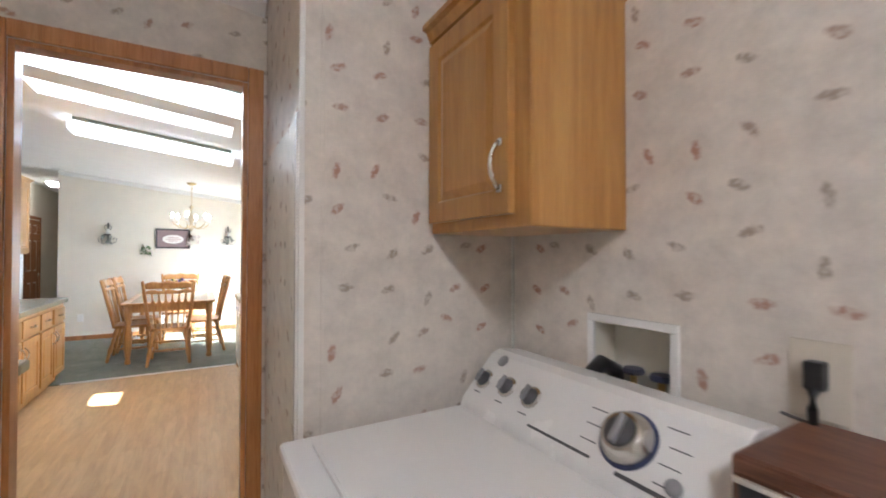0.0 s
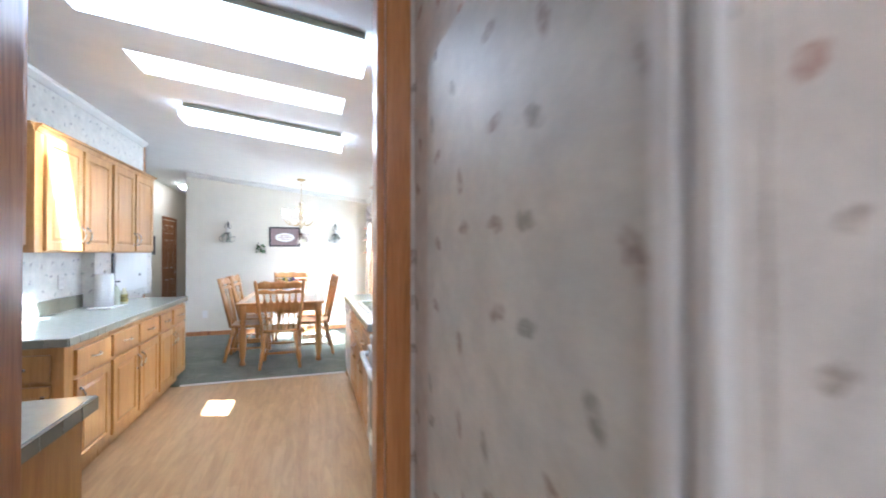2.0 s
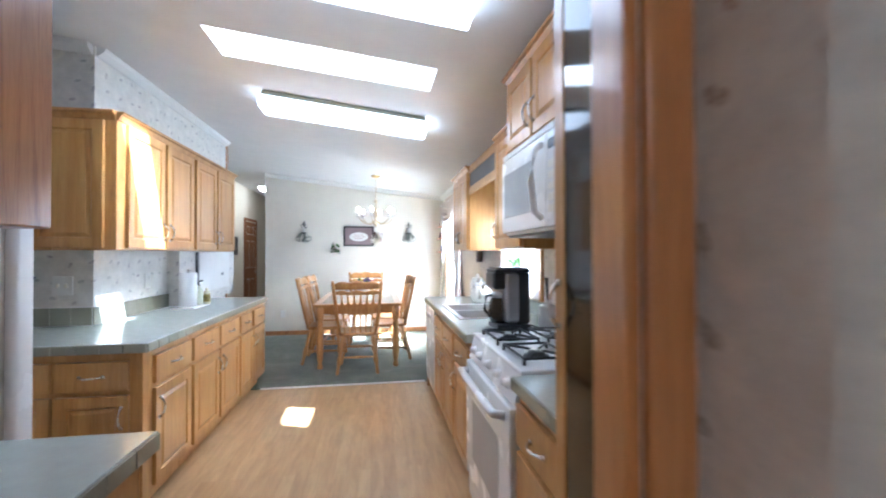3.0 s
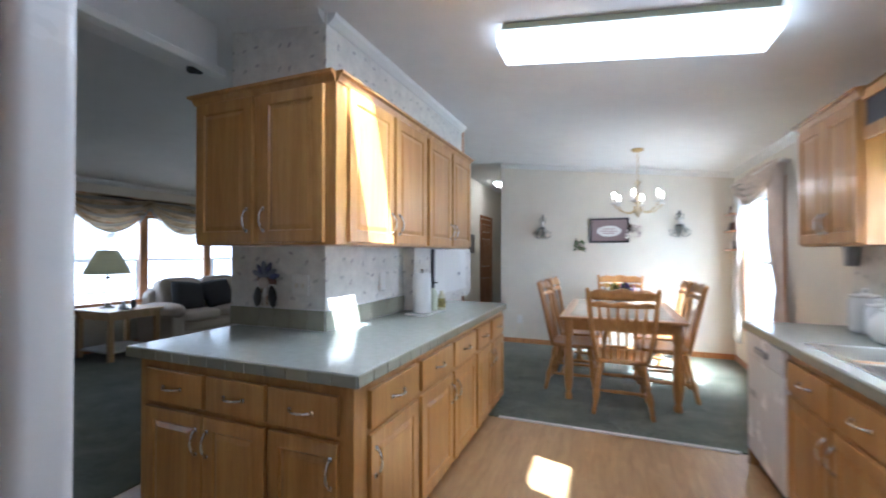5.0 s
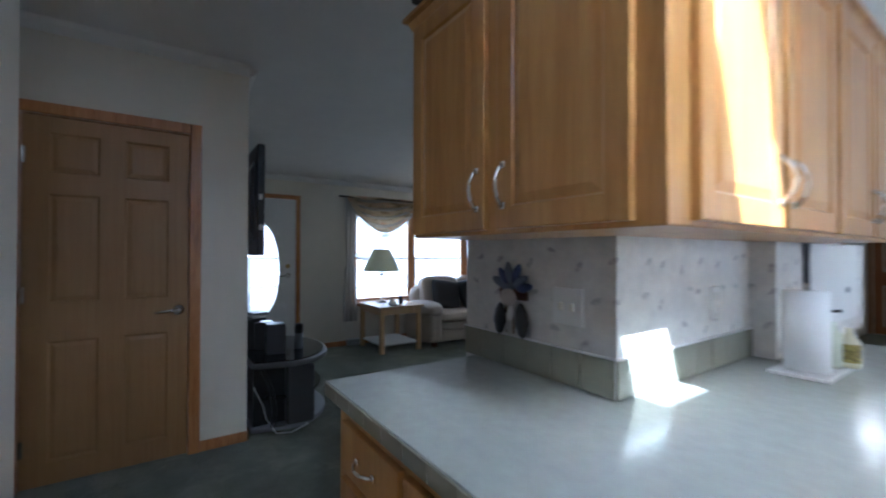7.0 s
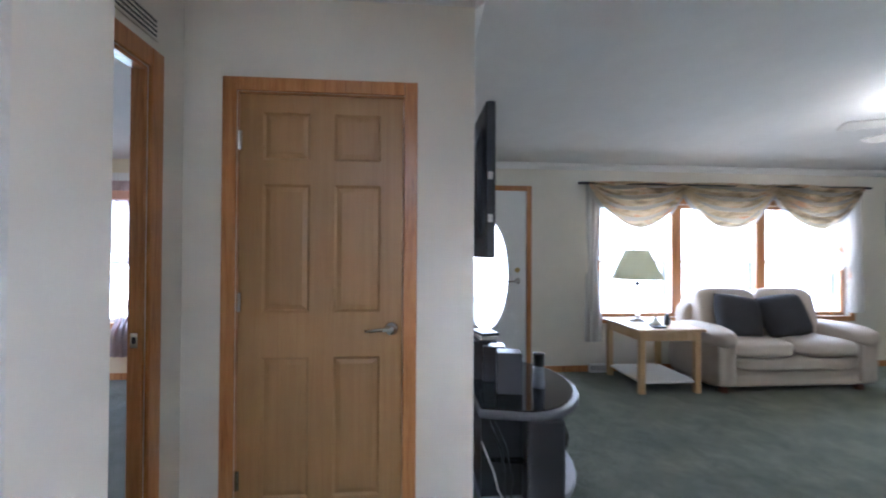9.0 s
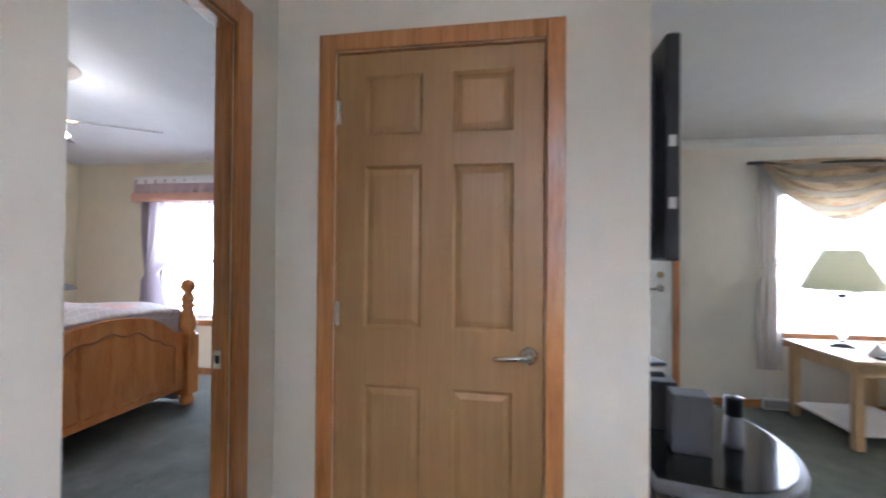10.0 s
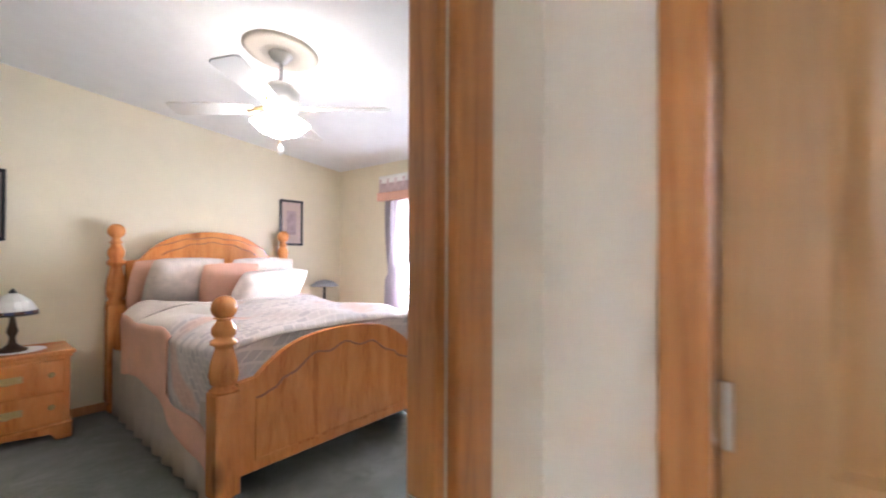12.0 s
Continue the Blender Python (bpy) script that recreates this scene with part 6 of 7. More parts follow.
dpic = framed("dining_picture", pose(-0.50, WY, 1.63), 0.50, 0.335, "dark framed mauve print with a white oval on the dining wall", BLACK, plain("mauve_mat", (0.27, 0.20, 0.20), 0.7, var=0.08))
ov = bmesh.new()
ov.faces.new([ov.verts.new((0.155 * math.cos(2 * math.pi * k / 32), -0.0125, 0.075 * math.sin(2 * math.pi * k / 32) - 0.01)) for k in range(32)])
part("oval", ov, PAPERWHITE, dpic, "white lettered oval")
for zz, ww in ((0.02, 0.08), (-0.01, 0.11), (-0.04, 0.07)):
    part("print_line", box(-ww, ww, -0.0135, -0.0128, zz - 0.006, zz + 0.004), plain("rose_ink", (0.40, 0.25, 0.26), 0.7), dpic)


PEWTER = plain("dark_pewter", (0.10, 0.10, 0.095), 0.5, 0.5, var=0.2)


def sconce(x, z, seed):
    t = thing("wall_sconce", pose(x, WY, z), "dark scrolled iron wall sconce with a candle on the dining wall", "sconce", "dining wall sconces")
    part("backplate", box(-0.012, 0.012, -0.012, -0.001, -0.10, 0.21, 0.004), PEWTER, t)
    for sx in (-1, 1):
        part("scroll", tube([(0, -0.02, -0.08), (sx * 0.05, -0.05, -0.13), (sx * 0.11, -0.06, -0.10), (sx * 0.12, -0.06, -0.05), (sx * 0.085, -0.06, -0.03), (sx * 0.07, -0.055, -0.06)], 0.005, 6), PEWTER, t, "", True)
        part("scroll", tube([(0, -0.02, 0.08), (sx * 0.04, -0.03, 0.11), (sx * 0.045, -0.03, 0.15), (sx * 0.015, -0.03, 0.17)], 0.006, 6), PEWTER, t, "", True)
    part("cup", lathe([(0.0, 0.0), (0.04, 0.005), (0.045, 0.03), (0, 0.028)], 14, None, (0, -0.06)), PEWTER, t, "", True)
    part("candle", lathe([(0.022, 0.03), (0.022, 0.11), (0, 0.112)], 14, None, (0, -0.06)), PORCELAIN, t, "", True)
    part("hook", tube([(0, -0.02, -0.02), (0, -0.06, 0.0)], 0.006, 6), PEWTER, t)
    blob("ivy", t, (0.0, -0.05, -0.06), 0.075, plain("grey_ivy", (0.24, 0.25, 0.22), 0.7) if seed == 1 else MATS["grey_ivy"], seed, 24)


sconce(-1.385, 1.66, 1)
sconce(0.34, 1.66, 2)
fs = thing("floral_swag", pose(-0.87, WY, 1.42), "small dried floral swag on the dining wall", "ornament")
blob("leaves", fs, (0.0, -0.04, 0.0), 0.075, GREEN, 11, 30)
blob("flowers", fs, (0.03, -0.05, -0.01), 0.06, LINEN, 12, 18)
part("stem", tube([(-0.06, -0.01, 0.11), (-0.02, -0.03, 0.02), (0.07, -0.02, -0.09)], 0.006, 6), BROWNWOOD, fs)
fs2 = thing("floral_swag", pose(-0.20, WY, 1.60), "dried floral swag beside the framed print", "ornament")
blob("leaves", fs2, (0.0, -0.04, 0.0), 0.09, LINEN, 14, 30)
blob("twigs", fs2, (0.0, -0.04, 0.03), 0.08, BROWNWOOD, 15, 14)
# little three-tier shelf in the corner
sh = thing("corner_shelf", pose(0.937, 8.20, 1.35), "three-tier oak wall shelf with small figurines", "shelf")
part("back", box(-0.012, 0, -0.02, 0.22, -0.05, 0.56, 0.003), OAK, sh)
for z in (0.0, 0.22, 0.42):
    part("tier", box(-0.13, -0.012, -0.04, 0.24, z, z + 0.018, 0.004), TRIM, sh)
for i, (z, y) in enumerate(((0.018, 0.02), (0.018, 0.15), (0.238, 0.06), (0.238, 0.17), (0.438, 0.05), (0.438, 0.15))):
    fg = thing("figurine", pose(0.937 - 0.07, 8.20 + y, 1.35 + z), "small dark and cream figurine on the wall shelf", "figurine", "figurines on the shelf")
    part("body", lathe([(0.025, 0), (0.03, 0.02), (0.018, 0.06), (0.022, 0.08), (0.012, 0.10), (0, 0.105)], 12), (BLACK, PORCELAIN, BROWNWOOD)[i % 3], fg, "", True)


def drape(name, parent, x, y0, y1, z0, z1, mat, folds=6, amp=0.03, pinch=None, label=""):
    """A hanging cloth in the plane x, gathered into folds, drawn together at pinch = (height, y, width)."""
    def f(u, v):
        zz = z1 + (z0 - z1) * v
        y = y0 + (y1 - y0) * u
        if pinch:
            pz, py, pw = pinch
            k = math.exp(-((zz - pz) / 0.35) ** 2)
            y = y * (1 - k) + (py + pw * (u - 0.5)) * k
            if zz < pz:
                k2 = 0.55
                y = y * (1 - k2) + (py + pw * 2.2 * (u - 0.5)) * k2
        return (x + amp * math.sin(2 * math.pi * folds * u + 2.0 * v) * (0.6 + 0.4 * math.cos(3 * u + 5 * v)), y, zz)
    return part(name, sheet(f, folds * 8, 24, None), mat, parent, label, True)


def swag(name, parent, x, y0, y1, ztop, drop, mat, side=1, label=""):
    """A draped swag between two points of a rod, with catenary folds."""
    def f(u, v):
        sag = drop * (1 - (2 * u - 1) ** 2) * v
        wave = (0.03 * math.sin(2 * math.pi * 4.2 * v + 2.2 * math.sin(4 * u + y0)) + 0.014 * math.sin(2 * math.pi * 9 * v + 5 * u)) * math.sin(math.pi * u) ** 0.5
        pin = 0.10 * v * (2 * u - 1) ** 8
        return (x + side * (0.03 + wave), y0 + (y1 - y0) * u, ztop - sag - 0.10 * v * (1 - abs(2 * u - 1) ** 3) + pin * 0 - 0.04 * v * abs(2 * u - 1) ** 6)
    return part(name, sheet(f, 30, 44, None), mat, parent, label, True)


dcu = thing("dining_curtain", pose(0, 0, 0), "sheer dining window curtain with a tied side panel and swag", "curtain")
part("rod", tube([(0.86, 6.75, 2.12), (0.86, 8.35, 2.12)], 0.012, 8), WHITETRIM, dcu, "white curtain rod")
for yy in (6.85, 8.25):
    part("rod_bracket", box(0.85, 0.939, yy, yy + 0.02, 2.10, 2.13), WHITETRIM, dcu)
drape("side_panel", dcu, 0.87, 6.80, 7.2, 0.3, 2.10, LINEN, 5, 0.025, (0.95, 6.88, 0.12), "beige tied curtain panel")
drape("side_panel", dcu, 0.87, 7.95, 8.3, 0.3, 2.10, SHEER, 5, 0.025, (0.95, 8.22, 0.1))
swag("swag", dcu, 0.88, 6.82, 8.28, 2.14, 0.22, LINEN, -1)

scu = thing("sink_curtain", pose(0, 0, 0), "white gathered cafe curtain and valance in the sink window", "curtain")
for zz in (1.455, 1.862):
    part("rod", tube([(0.905, 4.13, zz), (0.905, 5.01, zz)], 0.006, 8), WHITETRIM, scu)
    for yy in (4.135, 5.0):
        part("rod_bracket", box(0.90, 0.922, yy, yy + 0.008, zz - 0.006, zz + 0.006), WHITETRIM, scu)
drape("cafe_panel", scu, 0.905, 4.14, 5.0, 1.01, 1.46, CAFE, 16, 0.01)
drape("side_panel", scu, 0.900, 4.64, 5.0, 1.40, 1.86, CAFE, 6, 0.01)
part("valance", sheet(lambda u, v: (0.893 + 0.01 * math.sin(90 * u), 4.14 + 0.86 * u, 1.87 - v * (0.19 + 0.10 * abs(2 * u - 0.95) ** 2)), 80, 6), CAFE, scu, "", True)

# hall
hl = thing("hall_ceiling_light", pose(-2.47, 10.4, ceil_z(-2.47) - 0.001), "round lit hall ceiling light", "ceiling light")
part("base", lathe([(0.14, -0.02), (0.15, 0.0), (0, 0.0)], 20), WHITE, hl, "", True)
part("dome", lathe([(0, -0.09), (0.08, -0.08), (0.13, -0.02), (0, -0.019)], 20), HALLGLOW, hl, "lit glass dome", True)
framed("hall_picture", pose(-2.949, 10.02, 1.5, 0, 0, 90), 0.30, 0.36, "dark framed picture in the hall", BLACK, plain("hall_print", (0.10, 0.09, 0.08), 0.6, var=0.3))

# ---- living room ----
sf = thing("loveseat", pose(-6.02, 6.36, 0), "cream leather two-seat sofa under the window", "sofa")
# local: x towards the wall is negative, y along the sofa
part("base", puff(-0.72, 0.0, 0.06, 1.50, 0.05, 0.25, 10), LEATHER, sf, "", True)
part("front_rail", puff(-0.70, 0.045, 0.08, 1.48, 0.20, 0.355, 5, 1), LEATHER, sf, "", True)
for y in (0.11, 0.775):
    part("seat_cushion", puff(-0.56, 0.07, y, y + 0.655, 0.325, 0.50, 3.6, 2), LEATHER, sf, "padded seat cushion", True)
    part("back_cushion", puff(-0.335, 0.335, -0.29, 0.28, -0.12, 0.12, 5.0, 3), LEATHER, sf, "padded back cushion", True, pose(-0.53, y + 0.33, 0.67, 76, 0, 90))
part("back_frame", puff(-0.76, -0.56, 0.02, 1.54, 0.05, 0.82, 7, 4), LEATHER, sf, "", True)
for y in (-0.07, 1.39):
    part("arm", puff(-0.74, 0.01, y + 0.01, y + 0.23, 0.05, 0.52, 8, 5), LEATHER, sf, "", True)
    part("arm_pad", puff(-0.70, 0.06, y - 0.03, y + 0.27, 0.40, 0.62, 2.8, 6), LEATHER, sf, "rolled arm pad", True)
for x in (-0.66, -0.05):
    for y in (0.05, 1.45):
        part("foot", box(x - 0.03, x + 0.03, y - 0.03, y + 0.03, 0.006, 0.06, 0.005), BROWNWOOD, sf)
for y, r in ((0.42, 8), (0.92, -6)):
    tp = thing("throw_pillow", pose(-6.02 - 0.31, 6.36 + y, 0.69, 68, r, 90), "charcoal throw pillow leaning on the sofa back", "pillow", "charcoal pillows on the sofa")
    part("pillow", cushion(0.50, 0.44, 0.17, 0.45, 12), CHARCOAL, tp, "", True)

et = thing("end_table", pose(-6.75, 5.55, 0), "pale oak end table with a lower shelf", "table")
part("top", box(0, 0.73, 0, 0.66, 0.585, 0.615, 0.008, 2), LIGHTOAK, et)
for a in ((0.05, 0.68, 0.04, 0.06), (0.05, 0.68, 0.60, 0.62), (0.04, 0.06, 0.06, 0.60), (0.67, 0.69, 0.06, 0.60)):
    part("apron", box(*a, 0.50, 0.585), LIGHTOAK, et)
for x in (0.03, 0.645):
    for y in (0.03, 0.575):
        part("leg", box(x, x + 0.055, y, y + 0.055, 0.006, 0.585, 0.006), LIGHTOAK, et)
part("shelf", box(0.05, 0.68, 0.05, 0.61, 0.10, 0.118, 0.003), WHITETRIM, et, "pale lower shelf")
tl = thing("table_lamp", pose(-6.46, 5.785, 0.615), "table lamp with a wide pleated green-beige shade", "lamp")
part("base", lathe([(0.075, 0), (0.08, 0.012), (0.04, 0.03), (0.02, 0.06), (0.028, 0.10), (0.05, 0.16), (0.045, 0.22), (0.018, 0.30), (0.012, 0.36), (0.010, 0.374), (0, 0.374)], 20), GLASS, tl, "", True)
part("neck", lathe([(0.012, 0.375), (0.034, 0.385), (0.034, 0.40), (0.012, 0.41), (0.010, 0.45), (0, 0.45)], 16), IRON, tl, "dark metal neck under the shade", True)
shb = lathe([(0.245, 0.44), (0.25, 0.448), (0.22, 0.52), (0.17, 0.62), (0.115, 0.735), (0.108, 0.74)], 40)
part("shade", shb, SHADE, tl, "pleated green-beige shade", True)
for nm, x, y, pr, mt, lb in (("ceramic_bell", -6.20, 5.82, [(0.055, 0), (0.06, 0.01), (0.05, 0.035), (0.03, 0.055), (0.018, 0.075), (0.008, 0.09), (0, 0.095)], PORCELAIN, "small white ceramic bell on the end table"),
                          ("vase", -6.25, 5.97, [(0.025, 0), (0.032, 0.03), (0.034, 0.06), (0.02, 0.09), (0.018, 0.10), (0.024, 0.11), (0, 0.105)], DARKGREY, "small grey vase on the end table")):
    q = thing(nm, pose(x, y, 0.615), lb, "ornament")
    part("body", lathe(pr, 18), mt, q, "", True)
rmt = thing("remote_control", pose(-6.10, 5.80, 0.615), "dark remote control on the end table", "remote")
part("body", box(-0.02, 0.02, -0.06, 0.06, 0, 0.016, 0.004), BLACK, rmt)

vt = thing("floor_vent", pose(-6.815, 5.42, 0.01), "white baseboard heating register", "vent")
part("frame", box(0, 0.05, 0, 0.22, 0, 0.09, 0.004), WHITETRIM, vt)
for k in range(6):
    part("slat", box(0.05, 0.054, 0.012 + 0.034 * k, 0.03 + 0.034 * k, 0.015, 0.075), GREY, vt)
vt2 = thing("floor_vent", pose(-6.815, 8.55, 0.01), "white baseboard heating register", "vent")
part("frame", box(0, 0.05, 0, 0.26, 0, 0.09, 0.004), WHITETRIM, vt2)
for k in range(7):
    part("slat", box(0.05, 0.054, 0.012 + 0.034 * k, 0.03 + 0.034 * k, 0.015, 0.075), GREY, vt2)

lcu = thing("window_swags", pose(0, 0, 0), "gold draped swag valance with sheer tied panels", "curtain")
RZ = 2.085
part("rod", tube([(-6.72, 5.27, RZ), (-6.72, 8.74, RZ)], 0.014, 10), DARKGREY, lcu, "dark curtain rod", True)
for yy in (5.40, 6.52, 8.58):
    part("rod_bracket", tube([(-6.83, yy, RZ), (-6.72, yy, RZ)], 0.01, 6), DARKGREY, lcu)
for y0, y1 in ((5.38, 6.52), (6.42, 7.60), (7.50, 8.66)):
    swag("swag", lcu, -6.74, y0, y1, RZ + 0.02, 0.40, SWAG, 1, "gold taffeta swag")
    swag("sheer_swag", lcu, -6.76, y0, y1, RZ - 0.02, 0.44, SHEER, 1, "sheer under-swag")
drape("side_panel", lcu, -6.75, 5.36, 5.54, 0.35, RZ, SHEER, 3, 0.02, (1.10, 5.44, 0.10), "sheer tied side panel")
drape("side_panel", lcu, -6.75, 8.35, 8.66, 0.65, RZ, SHEER, 4, 0.02, (1.05, 8.58, 0.12), "sheer tied side panel")


def tieback(u0, u1, z0, z1):
    part("tie_sheer", sheet(lambda u, v: (-6.765 + 0.015 * math.sin(14 * v), u0 + (u1 - u0) * u ** 1.4 * (0.25 + 0.75 * v), z1 - (z1 - z0) * (u ** 1.0) * (1 - 0.35 * v) - 0.05 * v), 16, 8), SHEER, lcu, "sheer drawn to the side", True)


tieback(6.05, 5.47, 1.08, 1.75)
tieback(8.1, 8.58, 1.05, 1.7)

# television on the side of the closet block, and its stand
tv = thing("television", pose(-4.99, 3.765, 1.69, 0, 0, 180), "flat black television on a wall bracket", "television")
part("bezel", box(-0.54, 0.54, -0.115, -0.065, -0.405, 0.405, 0.012, 3), BLACK, tv)
part("screen", box(-0.52, 0.52, -0.118, -0.115, -0.385, 0.385), SCREEN, tv, "dark glossy screen")
part("back_shell", prism([(-0.065, -0.30), (-0.065, 0.30), (-0.035, 0.22), (-0.035, -0.22)], (-0.42, 0.42), "x") , BLACK, tv)
part("bracket", box(-0.12, 0.12, -0.035, -0.001, -0.12, 0.12, 0.003), IRON, tv)
part("port_label", box(-0.5415, -0.54, -0.10, -0.075, -0.22, -0.18), PAPERWHITE, tv)
part("port_label", box(-0.5415, -0.54, -0.10, -0.075, 0.0, 0.04), PAPERWHITE, tv)

st = thing("tv_stand", pose(-4.96, 3.80, 0), "grey curved-front television stand with a dark glass top", "tv stand")
outl = [(-0.56, 0.0), (0.50, 0.0), (0.565, 0.27)] + [(0.565 * math.cos(a), 0.27 + 0.40 * math.sin(a)) for a in [math.pi * k / 14 for k in range(1, 14)]] + [(-0.565, 0.27)]


def scaled(pts, k, c=(0, 0.25)):
    return [(c[0] + (x - c[0]) * k, c[1] + (y - c[1]) * k) for x, y in pts]


part("rim", prism(outl, (0.465, 0.50), "z", None, 0.01), plain("charcoal_rim", (0.15, 0.15, 0.16), 0.35), st, "grey moulded rim", True)
part("glass_top", prism(scaled(outl, 0.93), (0.5005, 0.508), "z", None, 0.002), SCREEN, st, "dark glass top")
for sx in (-1, 1):
    part("side_pillar", box(min(sx * 0.40, sx * 0.545), max(sx * 0.40, sx * 0.545), 0.24, 0.44, 0.03, 0.465, 0.02, 3), DARKGREY, st, "grey side pillar", True)
    part("side_panel", box(min(sx * 0.43, sx * 0.45), max(sx * 0.43, sx * 0.45), 0.02, 0.24, 0.03, 0.465), BLACK, st)
part("back_panel", box(-0.43, 0.43, 0.02, 0.035, 0.03, 0.465), BLACK, st)
part("shelf", prism(scaled(outl, 0.88), (0.22, 0.24), "z"), SCREEN, st, "dark glass shelf")
part("base", prism(scaled(outl, 0.97), (0.006, 0.04), "z", None, 0.008), GREY, st, "", True)
rcv = thing("media_receiver", pose(-4.96, 3.98, 0.24), "black media receiver on the glass shelf of the stand", "media player")
part("case", box(-0.22, 0.22, -0.14, 0.16, 0.006, 0.10, 0.005), BLACK, rcv)
part("foot", box(-0.18, 0.18, -0.10, 0.12, 0, 0.006), BLACK, rcv)
part("display", box(-0.10, 0.10, 0.16, 0.162, 0.045, 0.075), SCREEN, rcv, "dark display")
gcb = thing("cable", pose(-4.40, 3.90, 0.04), "black cables hanging behind the television stand", "cable")
part("cord", tube([(-0.02, -0.06, 0.44), (0.0, 0.0, 0.30), (-0.04, 0.03, 0.16), (0.01, 0.02, 0.02), (-0.01, 0.12, 0.004)], 0.006, 6), BLACK, gcb, "", True)
part("cord", tube([(-0.03, -0.02, 0.42), (-0.05, 0.04, 0.28), (0.0, 0.06, 0.14), (-0.03, 0.06, 0.0)], 0.005, 6), BLACK, gcb, "", True)
cbl = thing("cable", pose(-4.36, 3.85, 0.012), "loose white cable on the carpet behind the stand", "cable")
part("cord", tube([(-0.14, -0.03, 0.32), (-0.06, 0.02, 0.2), (-0.10, 0.05, 0.09), (0.0, 0.10, 0.008), (0.02, 0.2, 0.0), (-0.06, 0.34, 0.004), (-0.14, 0.30, 0.0)], 0.005, 6), WHITETRIM, cbl, "", True)
for nm, x, y, w, d, h, lb in (("speaker", -4.74, 4.02, 0.12, 0.14, 0.235, "dark grey bookshelf speaker on the stand"), ("speaker", -4.98, 3.98, 0.13, 0.14, 0.22, "black bookshelf speaker on the stand"), ("media_box", -5.10, 3.88, 0.26, 0.16, 0.24, "black media box on the stand")):
    q = thing(nm, pose(x, y, 0.508, 0, 0, -8), lb, "speaker" if nm == "speaker" else "media player")
    part("case", box(-w / 2, w / 2, -d / 2, d / 2, 0, h, 0.005), DARKGREY if x > -4.9 else BLACK, q)
    part("front", box(-w / 2 + 0.008, w / 2 - 0.008, d / 2, d / 2 + 0.004, 0.01, h - 0.01), BLACK, q)
for k, (w, z) in enumerate(((0.22, 0.0), (0.2, 0.022), (0.18, 0.042))):
    q = thing("disc_case", pose(-5.02, 3.93, 0.508 + 0.241 + z, 0, 0, 7 * k), "thin dark media case stacked on the stand", "media case", "stack of media cases")
    part("case", box(-w / 2, w / 2, -0.06, 0.06, 0, 0.018, 0.003), (BLACK, PAPERWHITE, DARKGREY)[k], q)
gb_ = thing("glass_jar", pose(-4.80, 4.22, 0.508), "clear jar with a black lid on the stand", "jar")
part("jar", lathe([(0.035, 0), (0.038, 0.02), (0.03, 0.13), (0, 0.13)], 16), plain("smoky_jar", (0.16, 0.165, 0.18), 0.1, bumpy=0), gb_, "", True)
part("lid", lathe([(0.034, 0.13), (0.034, 0.20), (0.036, 0.205), (0, 0.207)], 16), BLACK, gb_, "", True)


# ceiling-like plaster; the shadow over the medallion is put into this taupe
SHADEDPLASTER = plain("shaded_medallion", (0.60, 0.53, 0.44), 0.7)


